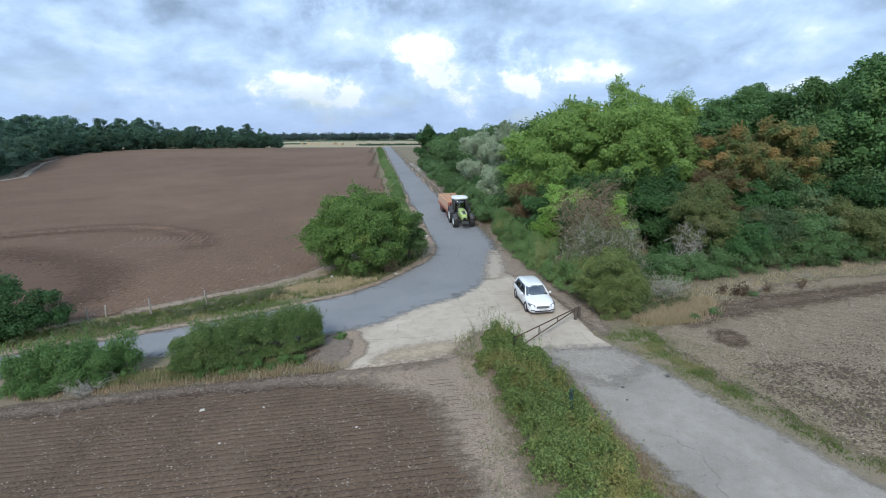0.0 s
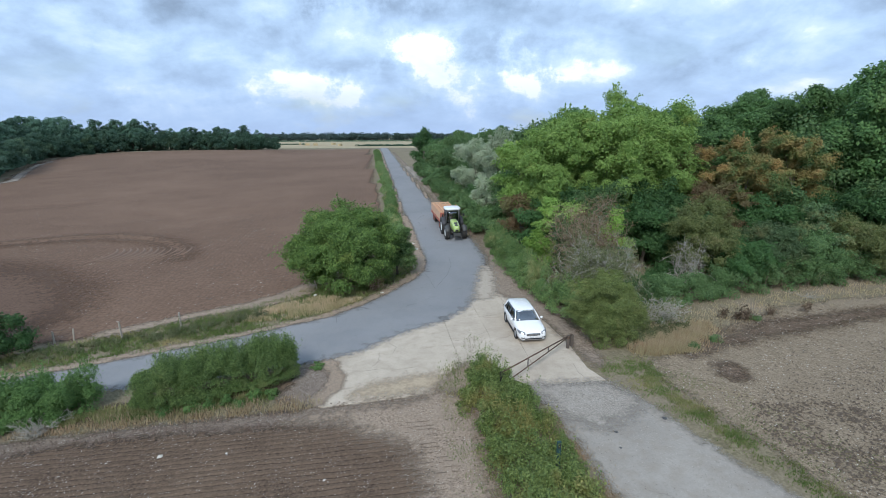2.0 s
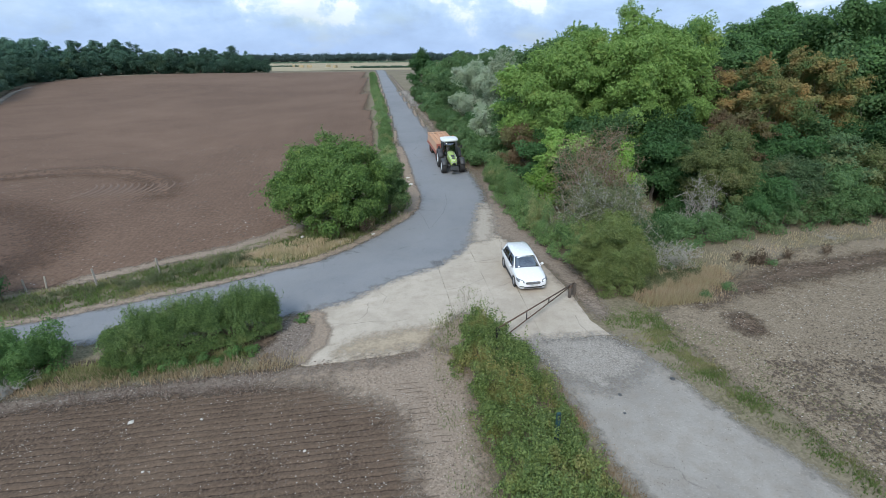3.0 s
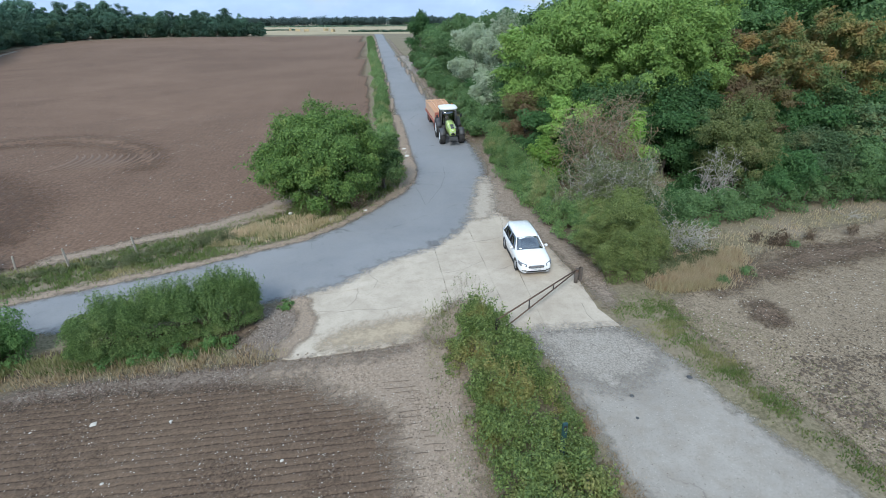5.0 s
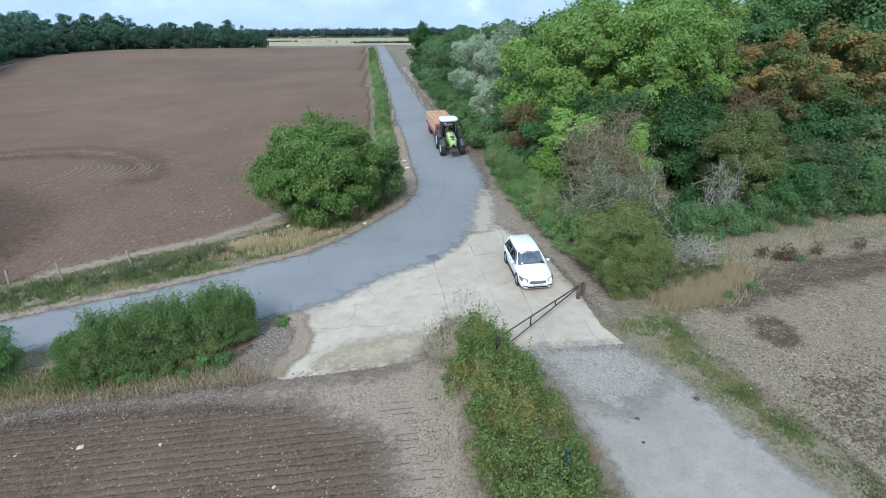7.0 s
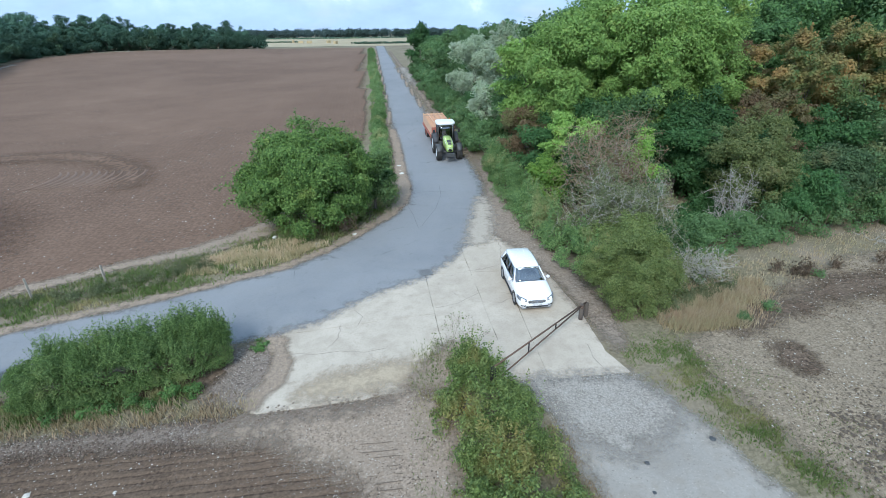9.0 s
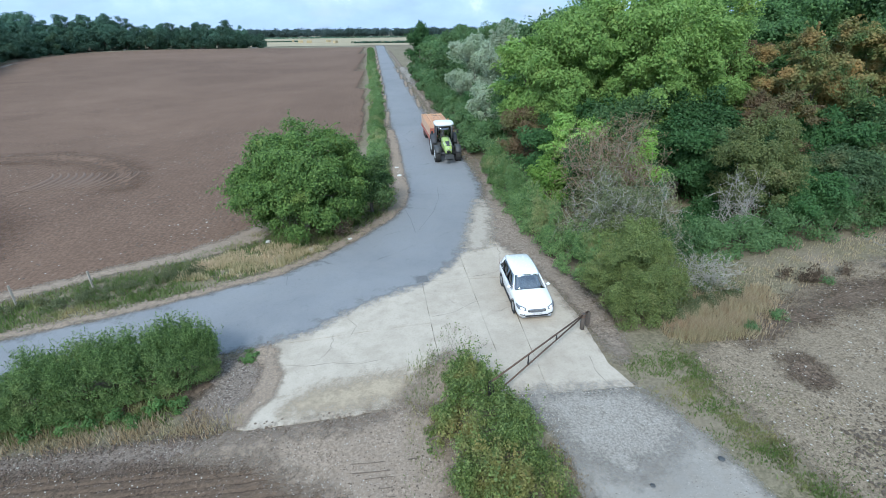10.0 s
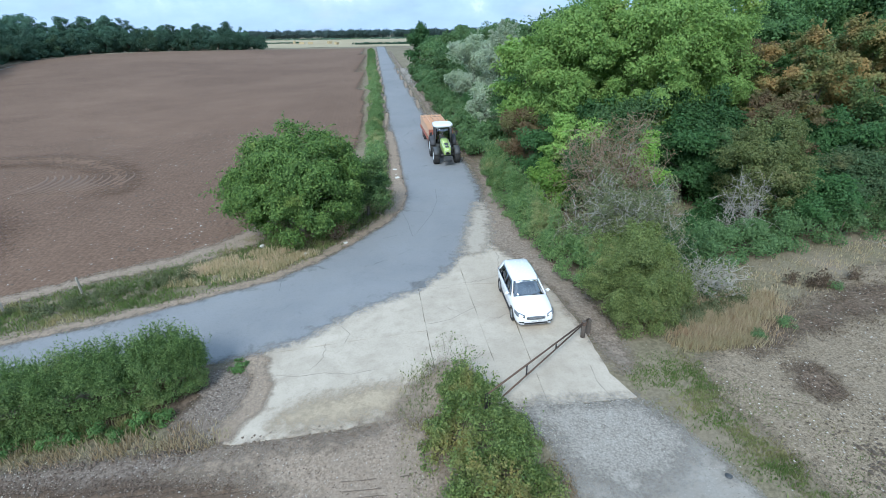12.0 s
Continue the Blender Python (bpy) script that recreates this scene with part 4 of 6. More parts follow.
            for k in np.linspace(0.2, 1, 9):
                extra.append(b + (lean[0] * k * hgt, lean[1] * k * hgt, clump * 0.5 + k * hgt) + rng.normal(0, 0.035, 3))
        pts, nor = np.vstack([pts, extra]), np.vstack([nor, rng.normal(0, 1, (len(extra), 3))])
    gz = np.array([ground_z(px + o[0], py + o[1]) for px, py in pts[:, :2]]) - o[2] if len(pts) < 60000 else 0
    keep = pts[:, 2] > gz + 0.03
    part("foliage", leaf_mesh("foliage", pts[keep], nor[keep], size, leaf, rng, slim), leaf, root)
    return root


def bare_shrub(name, label, category, x, y, height, spread, seed, material, stems=26, twigs=9, thick=0.03, leaf=None, leaves=0, group="", leaf_size=0.14):
    """A shrub of bare forking twigs, with few leaves or none."""
    rng = np.random.default_rng(seed)
    root = new(name)
    root.location = (x, y, ground_z(x, y) - 0.03)
    tagged(root, label, category, group)
    main, fine, ends = [], [], []
    for i in range(stems):
        a, r = rng.uniform(0, math.tau), spread * math.sqrt(rng.uniform(0.02, 1))
        e = Vector((math.cos(a) * r, math.sin(a) * r, height * rng.uniform(0.38, 1.0) ** 0.8 * (1 - 0.3 * (r / spread) ** 2)))
        p = crooked(rng, (rng.normal(0, 0.2) * spread * 0.5, rng.normal(0, 0.2) * spread * 0.5, 0), e, 5, 0.09)
        main.append(tube(p, [thick, thick * 0.8, thick * 0.6, thick * 0.45, thick * 0.3, thick * 0.12], 4))
        for j in range(twigs):
            s = p[rng.integers(1, 5)].lerp(p[5], rng.uniform(0, 0.6))
            d = Vector(rng.normal(0, 1, 3)) + Vector((0, 0, 0.55))
            e2 = s + d.normalized() * height * rng.uniform(0.10, 0.24)
            q = crooked(rng, s, e2, 2, 0.12)
            fine.append(tube(q, [thick * 0.38, thick * 0.28, thick * 0.12], 3))
            for _ in range(3):
                e3 = q[1].lerp(q[2], rng.uniform(0, 1)) + Vector(rng.normal(0, 1, 3)).normalized() * height * rng.uniform(0.05, 0.11)
                fine.append(tube([q[1].lerp(q[2], rng.uniform(0, 1)), e3], [thick * 0.24, thick * 0.12], 3))
                ends.append(e3)
    v, f = join(main)
    stuff("stem_mass", mesh_from("stem_mass", v, f, material), material, root)
    v, f = join(fine)
    stuff("twig_mass", mesh_from("twig_mass", v, f, material), material, root)
    if leaves:
        e = np.array(ends)[rng.integers(0, len(ends), leaves)] + rng.normal(0, 0.10, (leaves, 3))
        part("foliage", leaf_mesh("foliage", e, rng.normal(0, 1, (leaves, 3)), leaf_size, leaf, rng), leaf, root)
    return root


def stuff(name, me, material, parent):
    return tagged(part(name, me, material, parent), kind="stuff")


# the round tree beside the bend
tree("field_maple", "dense round mid-green tree beside the bend in the lane", "tree", -5.2, 40.6, 7.5, 5.3, LEAF_OAK, 41, 90000, 0.17, 0.66, 420, -0.06, deep=4.7, hollow=0.5, sprays=120, lump=0.16, share=3)
tree("elder_bush", "small green bush leaning out beside the round tree", "bush", -0.9, 42.8, 4.6, 2.0, LEAF_WAYSIDE, 42, 12000, 0.18, 0.7, 36, 0.12, sprays=200)
bare_shrub("dead_shrub", "reddish-brown dead shrub under the round tree", "bush", -2.7, 38.9, 1.7, 1.0, 43, TWIG_RED, 22, 9, 0.02, LEAF_RED, 400)

# clipped and rough hedges of the junction
thicket("hedge", "squarish rough-clipped green hedge beside the lane", "hedge", [(-14.2, 23.5), (-10, 24.6), (-6.4, 25.55)], 3.0, 2.15, LEAF_CLIPPED, 51, 110000, 0.105, 0.32, 620, boxy=0.8, sprigs=1900, slim=0.36, skirt=0.42)
thicket("bush", "feathery bright green bush beside the lane", "bush", [(-22.6, 22.8), (-19.2, 23.2), (-16.4, 23.8)], 3.2, 2.6, LEAF_BRIGHT, 52, 42000, 0.15, 0.5, 130, boxy=0.2, sprigs=260, slim=0.35)
thicket("bush", "dark green bushes at the field corner beyond the lane", "bush", [(-33, 28.8), (-29, 30.3), (-25.0, 31.3)], 4.2, 3.4, LEAF_DARK, 53, 26000, 0.17, 0.7, 70, boxy=0.2)
tree("field_corner_tree", "dark green tree at the field corner beyond the lane", "tree", -30.4, 31.6, 5.8, 2.6, LEAF_DARK, 57, 12000, 0.2, 0.8, 36, 0.1)
thicket("bramble_hedge", "overgrown bramble hedge between field and track", "hedge", [(3.9, 23.6), (4.5, 20), (5.1, 15.5), (5.5, 11), (5.9, 5)], 4.1, 1.55, LEAF_BRAMBLE, 54, 120000, 0.095, 0.36, 620, boxy=0.4, sprigs=420)
thicket("lane_hedge", "low ragged hedge between lane and tilled field", "hedge", [(-0.9, 50), (-1.2, 58), (-2.1, 70), (-3.0, 88)], 2.3, 1.7, LEAF_WAYSIDE, 55, 34000, 0.15, 0.5, 220, boxy=0.3)
thicket("lane_hedge", "low ragged hedge between lane and tilled field", "hedge", [(-3.0, 88), (-5.0, 116), (-7.9, 154), (-12.7, 225)], 2.9, 1.8, LEAF_WAYSIDE, 56, 30000, 0.25, 0.7, 260, boxy=0.3)

# roadside growth along the wood
thicket("roadside_hedge", "tangled green growth along the wood beside the lane", "hedge", [(11.4, 30), (10.6, 36), (9.8, 44), (9.5, 52)], 3.0, 2.6, LEAF_WAYSIDE, 61, 60000, 0.17, 0.5, 260, boxy=0.2, sprigs=600, slim=0.32)
thicket("roadside_hedge", "tangled green growth along the wood beside the lane", "hedge", [(10.2, 52), (8.9, 64), (7.5, 80), (6.4, 96)], 4.6, 3.9, LEAF_HEDGE, 62, 42000, 0.22, 0.8, 150, boxy=0.2)
thicket("roadside_hedge", "tangled green growth along the wood beside the lane", "hedge", [(6.6, 96), (5.4, 118), (3.8, 142)], 5.0, 4.2, LEAF_MID, 63, 26000, 0.3, 1.0, 80, boxy=0.2)
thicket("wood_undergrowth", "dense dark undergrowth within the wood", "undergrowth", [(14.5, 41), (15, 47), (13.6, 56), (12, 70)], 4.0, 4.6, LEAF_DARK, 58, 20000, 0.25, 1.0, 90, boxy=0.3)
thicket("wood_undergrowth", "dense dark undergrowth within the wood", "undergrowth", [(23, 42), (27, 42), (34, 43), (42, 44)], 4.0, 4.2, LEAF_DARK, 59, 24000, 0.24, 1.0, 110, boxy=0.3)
thicket("wood_edge_hedge", "tangled green growth along the edge of the field", "hedge", [(16.5, 32.6), (21, 34), (26, 35.4), (33, 36.6), (44, 38)], 3.4, 2.4, LEAF_HEDGE, 60, 60000, 0.13, 0.6, 220, boxy=0.2, sprigs=80)
tree("corner_shrub", "yellow-green shrub at the corner of the wood by the gate", "bush", 12.3, 28.2, 3.7, 2.1, LEAF_CORNER, 64, 42000, 0.085, 0.45, 130, 0.02, sprays=1100)
tree("corner_shrub", "green shrub behind the gate post", "bush", 13.3, 30.4, 3.6, 2.0, LEAF_CORNER, 65, 28000, 0.09, 0.5, 80, 0.02, sprays=900)
grey = bare_shrub("dead_shrub", "grey leafless shrub with dense fine twigs", "bush", 13.2, 33.4, 5.6, 2.4, 66, TWIG_GREY, 26, 12, 0.034, LEAF_SCRUB, 7000, group="grey dead shrubs")
for x, y, turn, s in ((15.3, 33.0, 130, 0.85), (14.6, 35.2, 250, 1.08)):
    c = copy_thing(grey, pose(x, y, ground_z(x, y) - 0.03, 0, 0, turn))
    c.scale = (s, s, s)
thicket("corner_thicket", "low yellow-green growth at the corner of the wood", "bush", [(11.2, 27.0), (12.4, 26.8), (13.9, 27.5), (15.4, 29.0)], 2.2, 1.9, LEAF_CORNER, 98, 30000, 0.085, 0.36, 170, boxy=0.2, sprigs=420)
thicket("corner_thicket", "green growth behind the dead shrubs", "bush", [(12.6, 31.5), (15.0, 31.6), (18.0, 32.4)], 2.4, 2.4, LEAF_MID, 99, 20000, 0.13, 0.5, 110, boxy=0.2, sprigs=160)
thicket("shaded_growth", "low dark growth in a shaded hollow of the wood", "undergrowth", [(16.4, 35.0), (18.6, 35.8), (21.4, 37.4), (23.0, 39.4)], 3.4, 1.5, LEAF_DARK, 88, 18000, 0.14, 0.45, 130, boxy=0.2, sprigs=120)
bare_shrub("half_bare_shrub", "reddish half-bare shrub at the edge of the wood", "bush", 14.4, 37.2, 9.0, 2.8, 67, TWIG_RED, 34, 13, 0.040, LEAF_RED, 5200)
bare_shrub("fallen_brush", "low tangle of grey dead branches", "brushwood", 16.9, 30.3, 1.7, 2.7, 68, TWIG_GREY, 100, 9, 0.032, LEAF_OLIVE, 900)
tree("lime_shrub", "bright lime-green shrub beside the lane", "bush", 11.9, 42.0, 3.6, 1.8, LEAF_LIME, 69, 10000, 0.18, 0.6, 34, 0.1, sprays=200)
tree("lime_shrub", "bright lime-green shrub within the wood", "bush", 17.6, 40.0, 6.0, 1.8, LEAF_LIME, 91, 10000, 0.18, 0.6, 34, 0.2, sprays=200)
tree("hawthorn", "reddish-brown hawthorn beside the lane", "tree", 11.6, 49.0, 6.1, 2.3, LEAF_RED, 70, 22000, 0.13, 0.5, 80, 0.1, sprays=260)
tree("olive_shrub", "dull olive shrub at the edge of the wood", "bush", 24.2, 37.4, 7.4, 2.8, LEAF_OLIVE, 71, 34000, 0.13, 0.6, 110, 0.08, sprays=380)
bare_shrub("bare_sapling", "small pale leafless sapling", "tree", 22.0, 35.4, 5.4, 1.7, 72, TWIG_GREY, 9, 13, 0.034)
tree("red_shrub", "rust-red shrub within the wood", "tree", 28.6, 43.0, 8.0, 2.7, LEAF_RED, 73, 22000, 0.16, 0.65, 70, 0.25, sprays=260)
tree("teal_shrub", "blue-green shrub at the edge of the wood", "bush", 30.3, 38.0, 4.9, 2.7, LEAF_TEAL, 74, 22000, 0.14, 0.7, 54, 0.08, sprays=320)
tree("teal_shrub", "blue-green shrub in the shade of the wood", "bush", 17.0, 37.2, 3.8, 1.4, LEAF_TEAL, 75, 11000, 0.14, 0.6, 32, 0.1, sprays=320)
tree("teal_shrub", "blue-green shrub deep in the wood", "bush", 36.1, 40.0, 5.8, 2.6, LEAF_TEAL, 92, 12000, 0.2, 0.8, 44, 0.08, sprays=320)
tree("edge_shrub", "dark green shrub at the edge of the field", "bush", 27.4, 36.4, 4.2, 2.4, LEAF_DARK, 76, 19000, 0.14, 0.7, 48, 0.05, sprays=320)
tree("edge_shrub", "green and yellowing shrub at the edge of the field", "bush", 39.0, 38.6, 5.6, 2.9, LEAF_OLIVE, 77, 22000, 0.15, 0.8, 54, 0.05, sprays=320)
tree("edge_shrub", "green shrub at the edge of the field", "bush", 33.6, 37.2, 4.2, 2.6, LEAF_HEDGE, 78, 20000, 0.14, 0.7, 50, 0.05, sprays=320)
tree("edge_shrub", "green shrub at the edge of the field", "bush", 45.0, 39.4, 6.5, 3.4, LEAF_DARK, 79, 18000, 0.17, 0.9, 50, 0.05, sprays=320)
tree("hazel", "grey-brown half-bare hazel between the ash and the maple", "tree", 31.0, 51.5, 11.4, 2.4, LEAF_RED, 93, 8000, 0.2, 0.8, 40, 0.3, sprays=300)

# smaller trees that fill the front of the wood
fillers = [
    tree("understory_tree", "small mid-green tree under the taller ones", "tree", 17.0, 43.4, 7.0, 2.8, LEAF_MID, 171, 15000, 0.2, 0.75, 60, 0.04, group="small trees of the wood", sprays=260),
    tree("understory_tree", "small dark green tree under the taller ones", "tree", 21.8, 42.6, 6.6, 2.8, LEAF_DARK, 172, 14000, 0.2, 0.75, 56, 0.04, group="small trees of the wood", sprays=260),
    tree("understory_tree", "small dull olive-green tree under the taller ones", "tree", 25.2, 41.2, 6.2, 2.6, LEAF_HEDGE, 173, 14000, 0.2, 0.75, 56, 0.04, group="small trees of the wood", sprays=260),
]
rng = np.random.default_rng(17)
for x, y, k, s in [(13.0, 46.5, 1, 0.95), (16.5, 46.8, 1, 1.15), (20.0, 45.6, 0, 1.1), (24.4, 45.8, 1, 1.2), (28.0, 46.5, 2, 1.1), (25.6, 39.2, 0, 0.8), (33.0, 42.4, 1, 0.95), (36.6, 43.6, 0, 1.05), (41.5, 43.0, 1, 1.1), (46.0, 42.5, 0, 1.1), (12.6, 58.5, 0, 1.1), (12.4, 64.0, 2, 1.0), (10.4, 68.5, 1, 0.8), (16.6, 58.0, 1, 1.3), (50.0, 40.0, 2, 1.1), (14.6, 40.8, 1, 0.8), (31.0, 45.4, 1, 1.1)]:
    c = copy_thing(fillers[k], pose(x, y, ground_z(x, y) - 0.05, 0, 0, rng.uniform(0, 360)))
    c.scale = (s, s, s * rng.uniform(0.92, 1.08))

# standing trees of the wood
tree("ash_tree", "tall light green ash at the front of the wood", "tree", 15.8, 50.0, 14.6, 4.8, LEAF_ASH, 81, 52000, 0.21, 0.90, 240, 0.06, sprays=420)
tree("ash_tree", "tall light green ash at the front of the wood", "tree", 20.6, 49.6, 16.6, 5.2, LEAF_ASH, 82, 60000, 0.21, 0.90, 280, 0.06, sprays=420)
tree("ash_tree", "tall light green ash at the front of the wood", "tree", 26.2, 50.5, 15.6, 4.9, LEAF_ASH, 94, 52000, 0.21, 0.90, 240, 0.06, sprays=420)
tree("ash_tree", "light green ash leaning towards the lane", "tree", 12.9, 53.0, 11.6, 3.6, LEAF_ASH, 83, 18000, 0.25, 1.0, 60, 0.15, sprays=420)
tree("ash_tree", "light green ash with yellow-green lower branches", "tree", 14.8, 44.4, 6.8, 2.5, LEAF_ASH, 84, 13000, 0.22, 0.8, 46, 0.15, sprays=420)
tree("autumn_maple", "maple turning rust-orange over green", "tree", 33.0, 47.2, 12.8, 4.4, LEAF_RUST, 85, 38000, 0.21, 0.72, 125, 0.08, sprays=320)
tree("autumn_maple", "maple turning rust-orange over green", "tree", 39.0, 47.6, 12.2, 4.0, LEAF_RUST, 95, 34000, 0.21, 0.72, 110, 0.08, sprays=320)
tree("silver_willow", "silvery grey-green willow beside the lane", "tree", 10.6, 75.0, 10.4, 3.5, LEAF_SILVER, 86, 20000, 0.22, 0.95, 70, 0.08, sprays=420)
tree("silver_willow", "small silvery willow leaning over the roadside growth", "tree", 10.3, 61.0, 7.4, 2.2, LEAF_SILVER, 97, 15000, 0.18, 0.7, 50, 0.1, sprays=320)
tree("silver_willow", "tall thin grey-green willow", "tree", 13.5, 66.0, 12.6, 3.0, LEAF_SILVER, 87, 18000, 0.22, 0.9, 60, 0.1, sprays=420)
tree("lane_tree", "green tree beside the lane", "tree", 10.4, 90.0, 9.6, 4.0, LEAF_MID, 88, 14000, 0.32, 1.15, 60, 0.06, sprays=140)
tree("lane_tree", "green tree beside the lane", "tree", 9.3, 106.0, 9.8, 4.4, LEAF_HEDGE, 89, 12000, 0.38, 1.25, 55, 0.06, sprays=140)
tree("lane_tree", "green tree beside the lane", "tree", 9.0, 126.0, 9.0, 4.4, LEAF_MID, 96, 9000, 0.42, 1.3, 45, 0.06, sprays=140)
tree("lane_oak", "dark upright tree standing out by the lane", "tree", 5.1, 146.4, 10.4, 4.2, LEAF_DARK, 90, 11000, 0.42, 1.2, 55, 0.05, sprays=120)

# the body of the wood, three kinds of tree repeated
kinds = [
    tree("wood_tree", "dark green tree in the wood", "tree", 48, 58, 17.5, 6.0, LEAF_WOOD, 101, 24000, 0.36, 1.25, 150, 0.08, group="trees of the wood", lump=0.2),
    tree("wood_tree", "mid-green tree in the wood", "tree", 44, 52, 13.5, 5.2, LEAF_MID, 102, 16000, 0.36, 1.3, 90, 0.06, group="trees of the wood", lump=0.2),
    tree("wood_tree", "dull green tree in the wood", "tree", 27, 62, 13.5, 5.4, LEAF_HEDGE, 103, 16000, 0.37, 1.35, 85, 0.06, group="trees of the wood", lump=0.2),
]
rng = np.random.default_rng(7)
WOOD = [(50, 49, 0, 1.08), (58, 54, 0, 1.2), (67, 60, 0, 1.25), (56, 46, 1, 1.2), (66, 50, 0, 1.1), (76, 56, 0, 1.2), (40, 60, 0, 0.9), (33, 68, 2, 1.05), (24, 72, 0, 0.85), (18, 64, 2, 0.95), (20, 82, 1, 0.95), (30, 84, 0, 0.85), (42, 78, 0, 0.92), (54, 74, 0, 1.0), (16, 92, 2, 0.85), (24, 100, 1, 0.9), (36, 104, 0, 0.8), (50, 98, 0, 0.9), (66, 80, 0, 1.0), (84, 66, 0, 1.15), (16, 112, 1, 0.8), (15, 132, 2, 0.75), (24, 124, 0, 0.68), (36, 136, 0, 0.7), (54, 128, 0, 0.8), (16, 158, 1, 0.7), (26, 160, 0, 0.62), (44, 164, 0, 0.7), (20, 190, 0, 0.58), (36, 196, 0, 0.62), (60, 190, 0, 0.7), (22, 57, 1, 0.85), (35, 56, 0, 0.82), (48, 43, 2, 0.8), (55, 41, 1, 0.85), (64, 43, 2, 0.9), (75, 46, 1, 1.0), (90, 52, 0, 1.1), (46, 66, 0, 0.92), (60, 64, 0, 1.08)]
for x, y, k, s in WOOD:
    c = copy_thing(kinds[k], pose(x, y, ground_z(x, y) - 0.05, 0, 0, rng.uniform(0, 360)))
    c.scale = (s, s, s * rng.uniform(0.95, 1.04))

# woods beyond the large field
far_kinds = [tree("far_tree", "dark green tree in the wood beyond the field", "tree", -66 - 8 * i, 264 + 3 * i, 14.5 + i, 6.5, LEAF_FAR_HAZED, 120 + i, 5500, 0.70, 1.3, 130, 0.0, group="trees beyond the field") for i in range(3)]
edge = [(-64, 260), (-78, 259), (-95, 257), (-115, 252), (-134, 234), (-138, 206), (-131, 182), (-116, 154), (-105, 131), (-107, 104), (-122, 74)]
for row in range(3):
    for i in range(len(edge) - 1):
        a, b = Vector(edge[i]), Vector(edge[i + 1])
        out = Vector(((b - a).y, -(b - a).x)).normalized()
        n = max(2, int((b - a).length / 3.8))
        for j in range(n):
            p = a.lerp(b, (j + rng.uniform(0.1, 0.9)) / n) + out * (row * 7 + rng.uniform(-1.5, 1.5))
            s = rng.uniform(0.72, 0.98) * (1.0 if row else 0.68) * (max(0.3, (-60 - p.x) / 22) * 0.66 if p.x > -82 else 0.72 if p.x > -116 and p.y > 220 else 1.0)
            c = copy_thing(far_kinds[rng.integers(3)], pose(p.x, p.y, ground_z(p.x, p.y) - 0.1, 0, 0, rng.uniform(0, 360)))
            c.scale = (s, s, s)

for c, k in zip(far_kinds, (0.42, 0.62, 0.74)):
    c.scale = (k, k, k)

thicket("far_wood_edge", "dark scrubby edge of the wood beyond the field", "undergrowth", [(-62, 256), (-78, 255), (-98, 253), (-118, 246), (-130, 230), (-133, 206), (-126, 181), (-111, 152), (-101, 131), (-103, 104), (-118, 74)], 8.0, 9.5, LEAF_FAR_HAZED, 135, 70000, 0.5, 1.4, 420, boxy=0.3)

thicket("far_wood_edge", "dark shaded foot of the wood beyond the field", "undergrowth", [(-63, 262), (-78, 261), (-98, 258), (-119, 251), (-134, 233), (-137, 206), (-130, 181), (-115, 152), (-105, 131), (-107, 104), (-122, 74)], 5.0, 5.5, LEAF_FAR_HAZED, 136, 45000, 0.7, 1.5, 620, boxy=0.3)

# skyline woods and far hedges, too many trees to count
def belt(name, label, x0, x1, y, height, seed, count, size, depth=60, leaf=LEAF_FAR_HAZED):
    r = np.random.default_rng(seed)
    n = int((x1 - x0) / (height * 0.11))
    cs = np.stack([r.uniform(x0, x1, n), y + r.uniform(0, depth, n), np.zeros(n)], 1)
    cs[:, 2] = [ground_z(a, b) for a, b in cs[:, :2]] + height * r.uniform(0.35, 0.62, n)
    pts, nor = fill(r, cs, height * 0.52, count)
    return tagged(new(name, leaf_mesh(name, pts, nor, size, leaf, r)), label, "woodland", kind="stuff")


belt("far_wood", "dark line of woods on the skyline", -1100, 700, 1060, 15, 131, 150000, 3.2, leaf=LEAF_SKYLINE_HAZED)
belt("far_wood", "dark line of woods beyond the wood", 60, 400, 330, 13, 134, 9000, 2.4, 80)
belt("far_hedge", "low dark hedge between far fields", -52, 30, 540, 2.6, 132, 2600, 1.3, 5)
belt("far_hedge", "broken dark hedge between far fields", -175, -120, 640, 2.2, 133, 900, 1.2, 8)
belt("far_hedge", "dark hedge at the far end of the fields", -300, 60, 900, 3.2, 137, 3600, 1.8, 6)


def blades(name, label, areas, count, height, material, seed, width=0.03, category="grass", loose=0.28):
    """Grass: thin upright blades scattered within outlines."""
    r = np.random.default_rng(seed)
    pts = []
    total = 0
    for poly in areas:
        lo, hi = np.min(poly, 0), np.max(poly, 0)
        got = 0
        while got < count // len(areas):
            p = r.uniform(lo, hi)
            if inside(p + r.normal(0, loose, 2), poly) and noise.noise(Vector((p[0] * 0.9, p[1] * 0.9, seed))) + 0.5 * noise.noise(Vector((p[0] * 3, p[1] * 3, seed))) > r.uniform(-0.5, 0.45):
                pts.append((p[0], p[1], ground_z(p[0], p[1])))
                got += 1
    p = np.array(pts)
    n = len(p)
    a = r.uniform(0, math.tau, n)
    h = height * r.uniform(0.45, 1.25, (n, 1))
    side = np.stack([np.cos(a), np.sin(a), 0 * a], 1) * width * r.uniform(0.6, 1.6, (n, 1))
    tip = p + np.concatenate([r.normal(0, 0.28, (n, 2)) * h, h], 1)
    verts = np.stack([p - side, p + side, tip], 1).reshape(-1, 3)
    return tagged(new(name, mesh_from(name, verts, np.arange(3 * n).reshape(n, 3), material)), label, category, kind="stuff")


